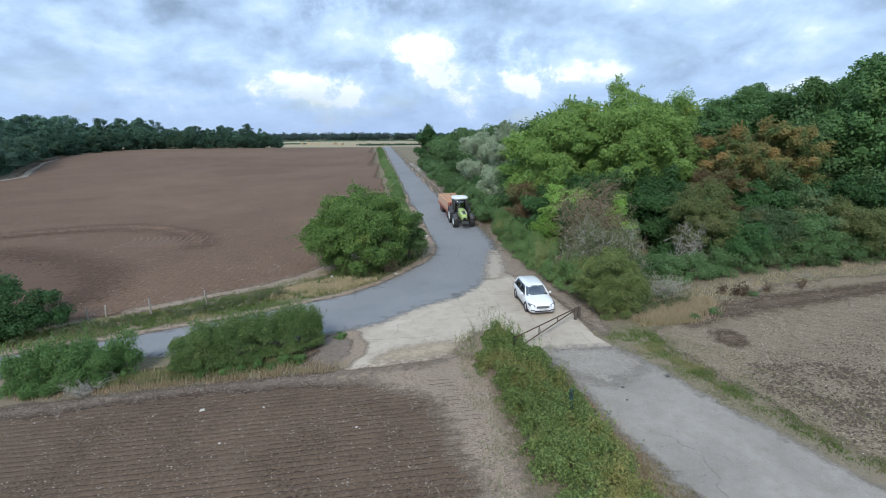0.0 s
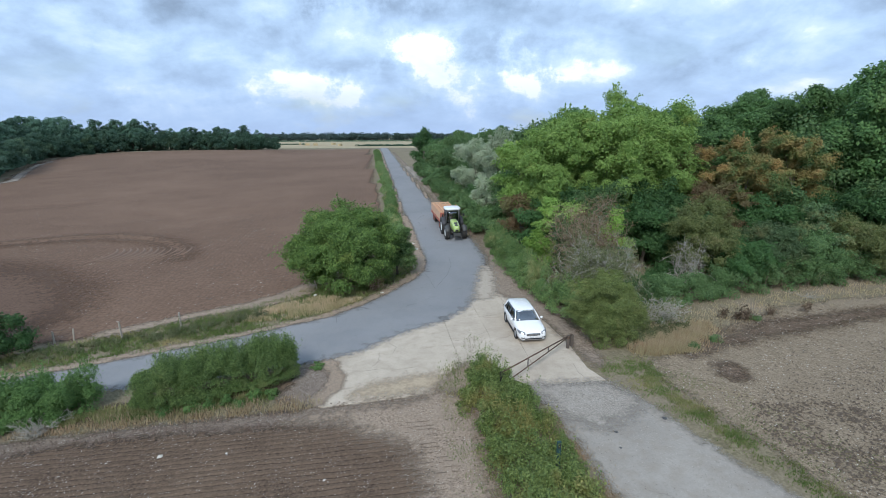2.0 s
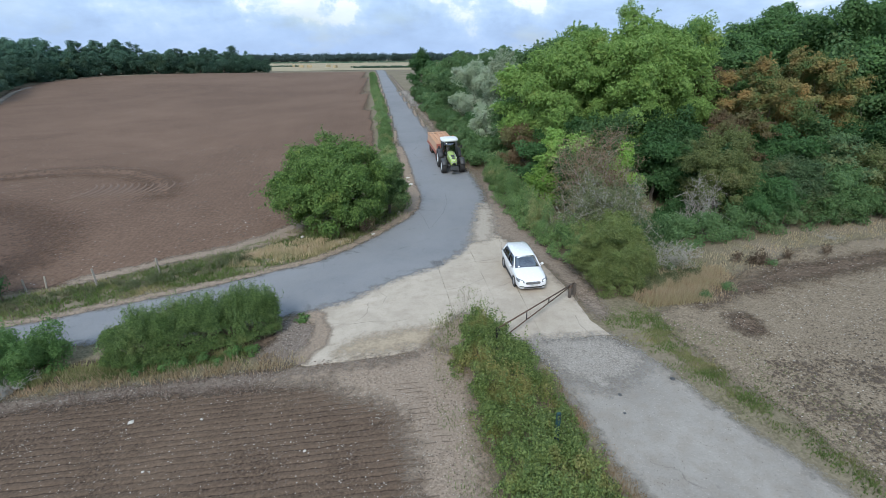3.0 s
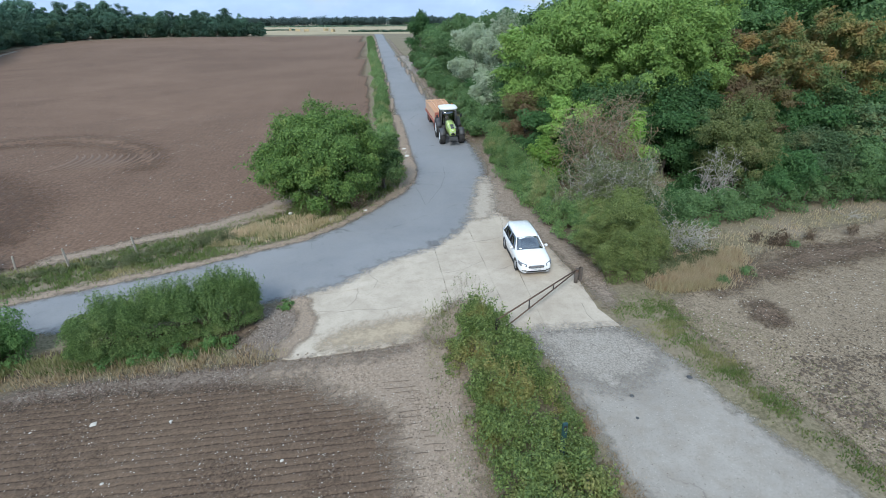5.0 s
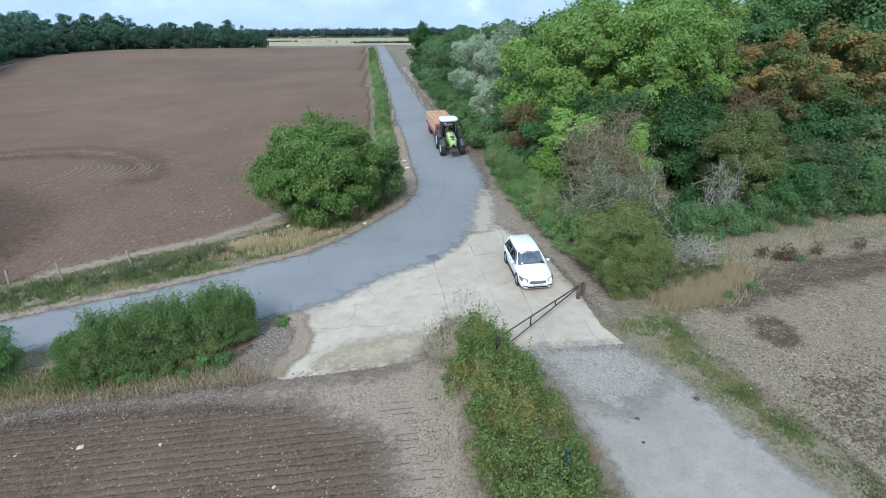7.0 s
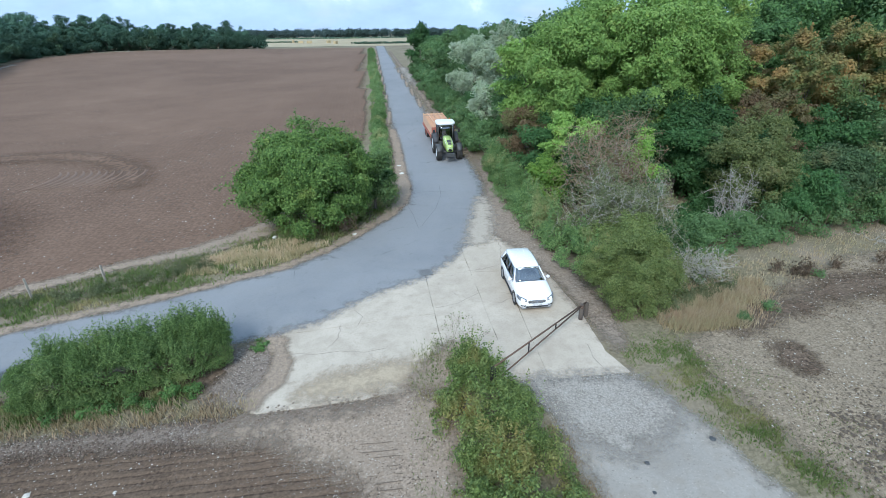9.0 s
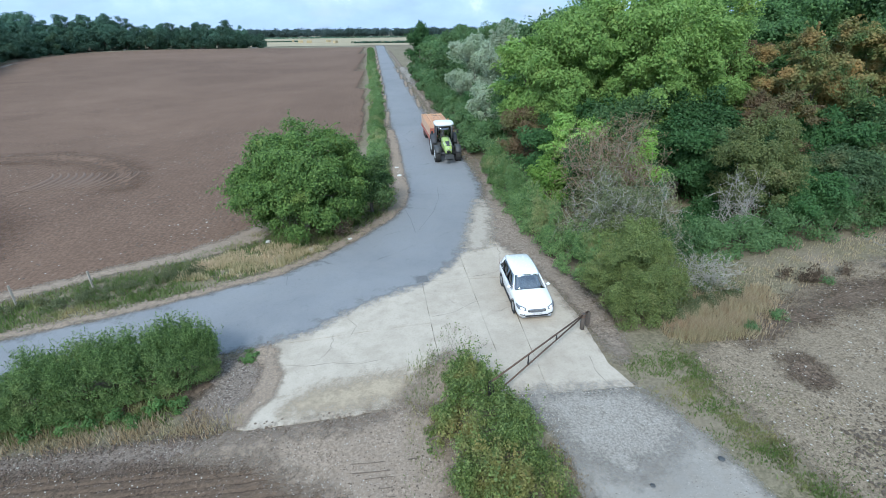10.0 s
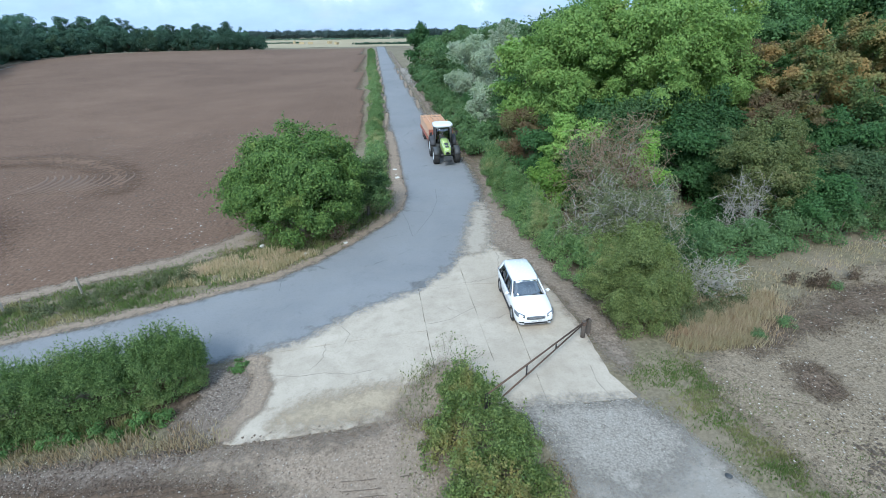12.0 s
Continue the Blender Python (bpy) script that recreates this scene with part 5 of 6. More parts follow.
VERGE = [(-40, 24.6), (-21, 29.2), (-16, 30.9), (-11, 32.5), (-5.6, 34.7), (-3.9, 36.2), (-2.0, 38.4), (0, 41.5), (0.9, 44), (1.1, 47.5), (-1.5, 48), (-6.2, 46), (-8.8, 40.2), (-13, 36.8), (-16, 35.8), (-21, 33.4), (-40, 27)]
blades("verge_grass", "dry and green grass on the verge", [VERGE], 30000, 0.24, GREEN_GRASS, 141, 0.025)
blades("verge_grass", "straw-coloured grass on the verge", [[(-12, 34.2), (-9.5, 34.3), (-5.6, 35.4), (-3.5, 37), (-7.0, 38.4), (-11, 36.8)]], 9000, 0.30, DRY_GRASS, 142, 0.025)
thicket("verge_scrub", "low grey-green scrub along the verge by the fence posts", "scrub", [(-30, 28.6), (-22, 31.6), (-16, 33.2), (-10.5, 35.4)], 2.3, 0.42, LEAF_SCRUB, 148, 15000, 0.09, 0.24, 210, boxy=0.2, sprigs=200)
blades("hedge_grass", "dry grass along the foot of the hedge", [[(-22, 21.5), (-14, 21.9), (-5.4, 22.0), (-5.0, 22.6), (-7.6, 23.2), (-14, 22.9), (-22, 22.5)]], 3200, 0.26, REDDISH_GRASS, 143, 0.018, "grass", 0.6)
blades("hedge_grass", "pale tufts of dry grass below the hedge", [[(-16, 22.0), (-9, 22.4), (-4.6, 21.8), (-4.4, 22.3), (-9, 23.0), (-16, 22.7)]], 1500, 0.34, DRY_GRASS, 195, 0.015, "grass", 0.5)
blades("hedge_weeds", "green weeds along the foot of the hedge", [[(-18, 22.2), (-14, 22.6), (-7.4, 23.0), (-7.0, 23.9), (-14, 23.5), (-18, 23.0)]], 5000, 0.30, GREEN_GRASS, 149, 0.03, "weeds")
for i, (x, y, h) in enumerate([(-9.3, 23.0, 0.75), (-8.1, 23.3, 0.6), (-11.2, 22.7, 0.6), (-7.2, 23.4, 0.5), (-5.3, 26.2, 0.35), (-12.4, 22.6, 0.5), (-10.3, 22.9, 0.55), (-8.7, 22.8, 0.45)]):
    tree("weed_clump", "bright green leafy weed at the foot of the hedge", "weed", x, y, h, 0.5, LEAF_BRIGHT, 150 + i, 500, 0.10, 0.2, 12, 0.0)
for i, (x, y, h) in enumerate([(19.0, 26.6, 0.5), (17.2, 25.7, 0.45), (23.7, 29.5, 0.4), (14.2, 27.6, 0.6), (16.9, 29.2, 0.8)]):
    tree("weed_clump", "green leafy weed at the edge of the stubble", "weed", x, y, h, 0.5, LEAF_HEDGE, 350 + i, 500, 0.09, 0.2, 12, 0.0)
blades("bramble_grass", "mixed grass along the foot of the bramble hedge", [[(1.7, 24.4), (3.4, 25.6), (2.6, 21), (3.0, 15), (3.4, 6), (2.5, 6), (2.1, 15), (1.6, 20)]], 5000, 0.20, GREEN_GRASS, 144, 0.02, "grass", 0.45)
blades("track_grass", "short dry grass between brambles and track", [[(7.0, 19.6), (7.7, 15), (9.2, 9), (7.2, 9), (6.6, 15), (6.0, 20.4)]], 6000, 0.10, REDDISH_GRASS, 196, 0.02)
blades("track_grass", "green grass strip between track and stubble", [[(12.2, 24.2), (13.6, 24.4), (13.8, 21.6), (14.4, 19.2), (15.1, 17), (15.9, 14.3), (19, 6), (18.2, 6), (15.0, 14.4), (14.1, 16.6), (13.4, 18.6), (12.8, 20.8)]], 7500, 0.11, GREEN_GRASS, 145, 0.022)
TUFT = [(13.2, 25.6), (14.4, 26.8), (16.6, 28.4), (18.2, 29.0), (20.3, 29.4), (18.2, 26.9), (16.8, 25.5), (14.9, 25.0), (13.9, 25.1)]
blades("field_edge_grass", "tuft of tall dry grass at the edge of the wood", [TUFT], 7500, 0.46, DRY_GRASS, 146, 0.016, "grass", 0.6)
blades("field_edge_grass", "russet dry grass at the edge of the wood", [TUFT], 5500, 0.32, REDDISH_GRASS, 197, 0.018, "grass", 0.6)
blades("field_edge_grass", "short dry grass at the edge of the wood", [[(16.5, 27.4), (21, 28.8), (27, 31.8), (40, 34.5), (40, 36.5), (27, 34.2), (22, 32), (17, 29.8)]], 2600, 0.20, DRY_GRASS, 155, 0.02, "grass", 0.7)
WEED_BAND = [(15.6, 24.9), (17.4, 25.5), (18.5, 26.5), (20.9, 27.5), (23.6, 29.1), (26.6, 29.6), (33, 30.6), (38, 31.6), (38, 30.4), (33, 29.2), (27.4, 27.9), (24.5, 26.9), (22.7, 26.8), (20.7, 26.1), (19.0, 25.6), (16.6, 24.4)]
tagged(new("weedy_soil", sheet("weedy_soil", WEED_BAND, 0.075, DIRT_DARK, 0.4, 0.3, 0.4, 44, rim=1.7)), "dark weedy strip of soil along the stubble", "earth", kind="structure")
tagged(new("weedy_soil", sheet("weedy_soil", [(17.0, 23.7), (18.5, 24.1), (18.5, 22.9), (18.1, 21.9), (17.5, 21.6), (16.8, 22.3)], 0.075, DIRT_DARK, 0.4, 0.3, 0.3, 45, rim=1.3)), "dark weedy patch in the stubble", "earth", kind="structure")
blades("dead_weeds", "dark brown dead weeds in the stubble", [WEED_BAND], 15000, 0.10, WEED_DARK, 147, 0.035, "weeds", 0.8)
blades("stubble_weeds", "low dull green weeds scattered in the stubble", [[(14.6, 21.5), (16, 15), (20, 6), (44, 6), (44, 28), (26, 27), (18, 23)]], 22000, 0.08, WEED_DARK, 156, 0.045, "weeds")
blades("stubble_weeds", "low dull green weeds scattered in the stubble", [[(13.8, 24), (14.4, 19), (16, 15), (20, 6), (24, 6), (19, 16), (16, 22)]], 9000, 0.09, GREEN_GRASS, 157, 0.03, "weeds")
for i, (x, y) in enumerate([(21.8, 30.1), (22.6, 29.8), (22.9, 29.7), (23.3, 29.6), (25.3, 30.3), (28.2, 30.5)]):
    bare_shrub("dock_spike", "dark red-brown dead dock spike", "weed", x, y, 1.0, 0.22, 160 + i, TWIG_RED, 6, 5, 0.016, WEED_DARK, 130)
blades("dead_weeds", "patch of dark brown dead weeds in the stubble", [[(17.1, 23.6), (18.5, 24.0), (18.4, 22.9), (18.0, 22.0), (17.5, 21.7), (16.9, 22.3)]], 2600, 0.08, WEED_DARK, 158, 0.035, "weeds", 0.6)
for i, (x, y, h) in enumerate([(3.3, 24.2, 3.0), (3.55, 24.5, 2.8), (4.15, 24.3, 2.5), (4.35, 24.0, 2.3), (2.6, 24.4, 2.0)]):
    bare_shrub("tall_shoot", "thin leafy shoot standing above the brambles", "shoot", x, y, h, 0.16, 180 + i, TWIG_BROWN, 2, 3, 0.011, LEAF_OLIVE, 60, leaf_size=0.075)
blades("headland_litter", "short dead grass and litter on the stony headland", [[(-24, 20.6), (-13, 21.6), (-4.5, 21.9), (2.4, 22.2), (2.4, 12), (1.0, 12), (0, 18), (-6, 20.2), (-24, 19.2)]], 7000, 0.05, WEED_DARK, 159, 0.03, "grass", 0.4)
blades("corner_grass", "short green grass beside the end of the concrete", [[(10.6, 24.6), (13.4, 25.2), (14.0, 22), (14.4, 19.2), (13.2, 18.4), (11.8, 21.0), (11.0, 22.6)]], 3600, 0.09, GREEN_GRASS, 190, 0.022, "grass", 0.5)
thicket("low_scrub", "low green scrub at the foot of the dry grass", "scrub", [(13.6, 26.8), (16.4, 28.0), (18.2, 28.6)], 1.3, 0.6, LEAF_SCRUB, 191, 6000, 0.10, 0.26, 60, boxy=0.2, sprigs=60)
bare_shrub("dead_bush", "pale bare stems under the feathery bush", "bush", -18.0, 22.0, 1.0, 1.5, 192, TWIG_GREY, 46, 4, 0.030)
bare_shrub("fallen_branch", "pale fallen branch at the edge of the field", "branch", 30.5, 33.6, 0.5, 1.6, 193, TWIG_GREY, 10, 4, 0.03)
# ---- things: shapes ----
def box(sx, sy, sz, at=(0, 0, 0), bevel=0.01, rot=(0, 0, 0)):
    bm = bmesh.new()
    bmesh.ops.create_cube(bm, size=1, matrix=pose(*at, *rot) @ Matrix.Diagonal((sx, sy, sz, 1)))
    if bevel:
        bmesh.ops.bevel(bm, geom=list(bm.edges), offset=bevel, segments=2, affect="EDGES")
    return bm


def loft(rings, smooth=True):
    """A closed skin over rings of equal length."""
    bm = bmesh.new()
    rows = [[bm.verts.new(p) for p in r] for r in rings]
    n = len(rows[0])
    for a, b in zip(rows, rows[1:]):
        for k in range(n):
            bm.faces.new((a[k], a[(k + 1) % n], b[(k + 1) % n], b[k]))
    bm.faces.new(rows[0][::-1])
    bm.faces.new(rows[-1])
    bmesh.ops.recalc_face_normals(bm, faces=bm.faces)
    for f in bm.faces:
        f.smooth = smooth
    return bm


def lathe(profile, segs=28, at=(0, 0, 0)):
    """A round part about the x axis; profile of (x, radius)."""
    bm = bmesh.new()
    rows = []
    for k in range(segs):
        a = math.tau * k / segs
        rows.append([bm.verts.new((at[0] + x, at[1] + r * math.cos(a), at[2] + r * math.sin(a))) for x, r in profile])
    for k in range(segs):
        a, b = rows[k], rows[(k + 1) % segs]
        for i in range(len(profile) - 1):
            bm.faces.new((a[i], a[i + 1], b[i + 1], b[i]))
    bmesh.ops.remove_doubles(bm, verts=bm.verts, dist=1e-5)
    bmesh.ops.recalc_face_normals(bm, faces=bm.faces)
    for f in bm.faces:
        f.smooth = True
    return bm


def bar(a, b, r, sides=8, r2=None):
    """A round bar from a to b, closed at its ends."""
    a, b = Vector(a), Vector(b)
    bm = bmesh.new()
    turn = (b - a).to_track_quat("Z", "Y").to_matrix().to_4x4()
    bmesh.ops.create_cone(bm, cap_ends=True, segments=sides, radius1=r, radius2=r2 if r2 is not None else r, depth=(b - a).length, matrix=Matrix.Translation((a + b) / 2) @ turn)
    for f in bm.faces:
        f.smooth = len(f.verts) == 4
    return bm


def panel(p00, p10, p11, p01, bulge=0.0, n=5, thick=0.012):
    """A slightly domed sheet between four corners, with thickness."""
    p00, p10, p11, p01 = map(Vector, (p00, p10, p11, p01))
    nor = ((p10 - p00).cross(p01 - p00)).normalized()
    bm = bmesh.new()
    grid = []
    for j in range(n + 1):
        v = j / n
        row = []
        for i in range(n + 1):
            u = i / n
            p = p00.lerp(p10, u).lerp(p01.lerp(p11, u), v) + nor * bulge * (1 - (2 * u - 1) ** 2) * (0.4 + 0.6 * (1 - (2 * v - 1) ** 2))
            row.append(bm.verts.new(p))
        grid.append(row)
    for j in range(n):
        for i in range(n):
            bm.faces.new((grid[j][i], grid[j][i + 1], grid[j + 1][i + 1], grid[j + 1][i]))
    for f in bm.faces:
        f.smooth = True
    out = bmesh.ops.extrude_face_region(bm, geom=list(bm.faces))
    for v in [g for g in out["geom"] if isinstance(g, bmesh.types.BMVert)]:
        v.co -= nor * thick
    bmesh.ops.recalc_face_normals(bm, faces=bm.faces)
    return bm


def stand(name, label, category, x, y, turn=0.0, lift=0.0, tilt=True, group=""):
    """The root of a thing on the land, turned about the vertical and lying with the slope."""
    root = new(name)
    z = ground_z(x, y)
    if tilt:
        nor = Vector((-(ground_z(x + 1, y) - ground_z(x - 1, y)) / 2, -(ground_z(x, y + 1) - ground_z(x, y - 1)) / 2, 1)).normalized()
        m = nor.to_track_quat("Z", "Y").to_matrix().to_4x4() @ pose(0, 0, 0, 0, 0, 0)
        fix = math.atan2(m[1][0], m[0][0])
        root.matrix_world = Matrix.Translation((x, y, z + lift)) @ m @ Matrix.Rotation(radians(turn) - fix, 4, "Z")
    else:
        root.matrix_world = pose(x, y, z + lift, 0, 0, turn)
    return tagged(root, label, category, group)


# ---- paints ----
WHITE = plain("white_car_paint", (0.82, 0.82, 0.82), 0.22, coat=0.7, wear=(0.78, 0.78, 0.77), scale=3)
BLACK = plain("black_plastic", (0.022, 0.022, 0.024), 0.55, scale=12)
RUBBER = plain("dusty_rubber", (0.028, 0.027, 0.026), 0.85, wear=(0.085, 0.075, 0.062), scale=9, relief=0.01)
ALLOY = plain("silver_alloy", (0.55, 0.56, 0.58), 0.35, 0.9, wear=(0.35, 0.35, 0.36))
CHROME = plain("chrome_trim", (0.62, 0.63, 0.65), 0.2, 1.0)
LAMP = plain("clear_headlamp", (0.55, 0.58, 0.62), 0.12, 0.3, coat=1.0, wear=(0.25, 0.27, 0.30), scale=16)
RED_LAMP = plain("red_tail_lamp", (0.35, 0.02, 0.02), 0.2, coat=1.0)
PLATE = plain("white_plate", (0.75, 0.75, 0.72), 0.5)
PAPER = plain("pale_paper", (0.70, 0.72, 0.74), 0.7)
TRIM = plain("dark_grey_trim", (0.06, 0.06, 0.065), 0.7)
LIME = plain("lime_green_paint", (0.40, 0.53, 0.16), 0.35, coat=0.3, wear=(0.32, 0.42, 0.14), scale=4)
CREAM = plain("white_cab_roof", (0.74, 0.76, 0.76), 0.4, wear=(0.64, 0.65, 0.62), scale=4)
GREY_IRON = plain("dark_grey_iron", (0.075, 0.078, 0.080), 0.6, 0.4, wear=(0.14, 0.12, 0.10), scale=9)
RED_PAINT = plain("faded_red_paint", (0.36, 0.11, 0.075), 0.55, wear=(0.27, 0.13, 0.09), scale=5)
CRATE_WOOD = plain("orange_tan_crate_wood", (0.62, 0.40, 0.27), 0.85, wear=(0.46, 0.29, 0.19), scale=7, relief=0.01)
RUSTY = plain("rusty_brown_steel", (0.115, 0.075, 0.055), 0.75, 0.3, wear=(0.205, 0.105, 0.055), scale=14, relief=0.004)
DARK_STEEL = plain("dark_painted_steel", (0.035, 0.034, 0.036), 0.6, 0.3, wear=(0.10, 0.07, 0.05), scale=14)
POST_WOOD = plain("grey_weathered_post", (0.34, 0.30, 0.25), 0.9, wear=(0.20, 0.17, 0.14), scale=12, relief=0.01)
TEAL_PAINT = plain("dark_teal_paint", (0.020, 0.062, 0.062), 0.6, wear=(0.05, 0.075, 0.07), scale=10)
WHITE_STONE = plain("white_painted_stone", (0.56, 0.54, 0.49), 0.8, wear=(0.46, 0.44, 0.40), scale=6, relief=0.02)
OLD_TIMBER = plain("dark_old_timber", (0.085, 0.068, 0.055), 0.9, wear=(0.16, 0.125, 0.095), scale=9, relief=0.01)
IRON_COVER = plain("worn_iron_cover", (0.23, 0.225, 0.22), 0.6, 0.5, wear=(0.17, 0.165, 0.16), scale=10)


def glazing(name, tint, floor_gloss=0.0):
    m, t, b = node_mat(name)
    clear, gloss, mx, fr = add(t, "ShaderNodeBsdfTransparent"), add(t, "ShaderNodeBsdfGlossy"), add(t, "ShaderNodeMixShader"), add(t, "ShaderNodeFresnel")
    clear.inputs["Color"].default_value = (*tint, 1)
    gloss.inputs["Roughness"].default_value = 0.03
    fr.inputs["IOR"].default_value = 2.9
    least = add(t, "ShaderNodeMath", operation="MAXIMUM")
    link(t, fr.outputs[0], least.inputs[0])
    least.inputs[1].default_value = floor_gloss
    link(t, least.outputs[0], mx.inputs[0])
    link(t, clear.outputs[0], mx.inputs[1])
    link(t, gloss.outputs[0], mx.inputs[2])
    link(t, mx.outputs[0], t.nodes["Material Output"].inputs["Surface"])
    return m


GLASS = glazing("tinted_car_glass", (0.14, 0.17, 0.20), 0.34)
CAB_GLASS = glazing("cab_glass", (0.45, 0.52, 0.52))


def wheel(parent, x, y, radius, width, hub, side, name="wheel", lugs=0):
    """A wheel with tyre and rim; side is +1 or -1, the way its face looks."""
    w = new(name)
    w.parent = parent
    w.location = (x, y, radius)
    h = width / 2
    part("tyre", lathe([(-h * 0.8, hub), (-h, hub + (radius - hub) * 0.35), (-h, radius * 0.93), (-h * 0.75, radius), (h * 0.75, radius), (h, radius * 0.93), (h, hub + (radius - hub) * 0.35), (h * 0.8, hub), (-h * 0.8, hub)], 32), RUBBER, w)
    f = side * h
    part("rim", lathe([(f * 0.78, hub * 1.02), (f * 0.92, hub * 0.95), (f * 0.55, hub * 0.82), (f * 0.45, hub * 0.4), (f * 0.7, hub * 0.28), (f * 0.72, 0.001)], 24), RED_PAINT if name == "trailer_wheel" else (CREAM if lugs else ALLOY), w)
    if lugs:
        for k in range(lugs):
            a = math.tau * k / lugs
            for s in (-1, 1):
                b = a + (0.5 * math.tau / lugs if s > 0 else 0)
                c = Vector((s * h * 0.48, math.cos(b) * radius, math.sin(b) * radius))
                bm = box(h * 1.0, 0.06, 0.07, (0, 0, 0), 0.0)
                bmesh.ops.transform(bm, verts=bm.verts, matrix=Matrix.Translation(c) @ Matrix.Rotation(b - math.pi / 2, 4, "X") @ Matrix.Rotation(radians(38 * s), 4, "Z"))
                part("lug", bm, RUBBER, w)
    return w


HEADLAMP = plain("clear_headlamp", (0.20, 0.21, 0.23), 0.3, metal=0.2, wear=(0.07, 0.075, 0.08), scale=14, coat=0.2)
PLATE_GREY = plain("plate_characters", (0.42, 0.42, 0.42), 0.5)

# ---- the parked car ----
car = stand("car", "white estate car parked on the concrete, facing the gate", "car", 7.66, 29.6, 2.5, 0.056)
STATIONS = [(-2.30, 0.62, 0.30, 0.56, 0.60), (-2.26, 0.74, 0.24, 0.655, 0.715), (-2.16, 0.82, 0.20, 0.72, 0.785), (-1.95, 0.875, 0.19, 0.77, 0.845), (-1.6, 0.90, 0.19, 0.845, 0.925), (-1.2, 0.908, 0.19, 0.90, 0.985), (-0.75, 0.91, 0.19, 0.94, 1.03), (-0.2, 0.91, 0.19, 0.955, 1.02), (0.6, 0.91, 0.19, 0.975, 1.02), (1.4, 0.905, 0.19, 0.995, 1.035), (1.9, 0.89, 0.22, 1.005, 1.05), (2.14, 0.855, 0.28, 0.99, 1.03), (2.26, 0.79, 0.34, 0.90, 0.95), (2.30, 0.68, 0.40, 0.75, 0.78)]
rings = []
for y, hw, zb, zs, zt in STATIONS:
    half = [(0.0, zb), (hw * 0.84, zb), (hw * 0.965, zb + 0.10), (hw * 0.985, zb + (zs - zb) * 0.30), (hw, zb + (zs - zb) * 0.62), (hw * 0.975, zs - 0.04), (hw * 0.91, zs + (zt - zs) * 0.25), (hw * 0.62, zt - 0.012), (hw * 0.3, zt), (0.0, zt + 0.004)]
    full = half + [(-x, z) for x, z in half[-2:0:-1]]
    rings.append([(x, y, z) for x, z in full])
part("body", loft(rings), WHITE, car)
roof_rings = []
for y, hw, z0, z1 in [(-0.34, 0.50, 1.39, 1.415), (-0.24, 0.60, 1.41, 1.455), (0.0, 0.645, 1.425, 1.49), (0.35, 0.66, 1.43, 1.515), (0.9, 0.66, 1.43, 1.525), (1.4, 0.65, 1.42, 1.505), (1.8, 0.62, 1.395, 1.46), (2.04, 0.57, 1.37, 1.405), (2.14, 0.48, 1.355, 1.37)]:
    half = [(0, z0), (hw * 0.9, z0), (hw + 0.02, z0 + (z1 - z0) * 0.3), (hw * 0.9, z1 - 0.018), (hw * 0.5, z1 - 0.003), (0, z1)]
    roof_rings.append([(x, y, z) for x, z in half + [(-x, z) for x, z in half[-2:0:-1]]])
part("roof", loft(roof_rings), WHITE, car)
part("windscreen", panel((-0.74, -0.98, 0.995), (0.74, -0.98, 0.995), (0.575, -0.27, 1.425), (-0.575, -0.27, 1.425), 0.05), GLASS, car)
part("rear_window", panel((0.66, 2.22, 1.06), (-0.66, 2.22, 1.06), (-0.54, 2.00, 1.39), (0.54, 2.00, 1.39), 0.03), GLASS, car)
for s in (-1, 1):
    def side(y0, y1, y2, y3, name):
        a, b, c, d = (s * 0.845, y0, 0.985), (s * 0.85, y1, 1.0), (s * 0.645, y2, 1.425), (s * 0.645, y3, 1.425)
        part(name, panel(a, b, c, d, 0.012 * s, 3, 0.012 * s), GLASS, car)
    side(-0.80, 0.36, 0.36, -0.18, "front_side_window")
    side(0.43, 1.36, 1.30, 0.43, "rear_side_window")
    side(1.43, 1.80, 1.62, 1.37, "quarter_window")
    part("front_pillar", bar((s * 0.80, -0.94, 0.985), (s * 0.615, -0.24, 1.44), 0.035, 8), WHITE, car)
    part("door_pillar", bar((s * 0.845, 0.395, 0.98), (s * 0.64, 0.395, 1.44), 0.032, 6), BLACK, car)
    part("rear_pillar", panel((s * 0.855, 1.78, 0.985), (s * 0.73, 2.22, 1.0), (s * 0.575, 2.0, 1.40), (s * 0.65, 1.58, 1.43), 0.03 * s, 4, 0.03 * s), WHITE, car)
    part("window_sill_trim", bar((s * 0.865, -0.85, 0.965), (s * 0.865, 2.02, 1.005), 0.016, 6), CHROME, car)
    m = part("mirror", box(0.20, 0.15, 0.15, (s * 0.985, -0.66, 1.03), 0.05), WHITE, car)
    part("mirror_arm", bar((s * 0.86, -0.66, 0.98), (s * 0.95, -0.66, 1.0), 0.03, 6), BLACK, car)
    part("headlight", loft([[(s * 0.895, -1.82, 0.835), (s * 0.915, -1.86, 0.72), (s * 0.84, -1.80, 0.72)], [(s * 0.80, -2.05, 0.815), (s * 0.85, -2.16, 0.67), (s * 0.72, -2.02, 0.66)], [(s * 0.52, -2.235, 0.745), (s * 0.52, -2.325, 0.63), (s * 0.46, -2.16, 0.64)]]), HEADLAMP, car)
    part("fog_lamp_recess", box(0.24, 0.06, 0.09, (s * 0.66, -2.262, 0.40), 0.02, (0, 0, s * 20)), BLACK, car)
    part("tail_light", box(0.10, 0.30, 0.14, (s * 0.79, 2.13, 0.86), 0.03), RED_LAMP, car)
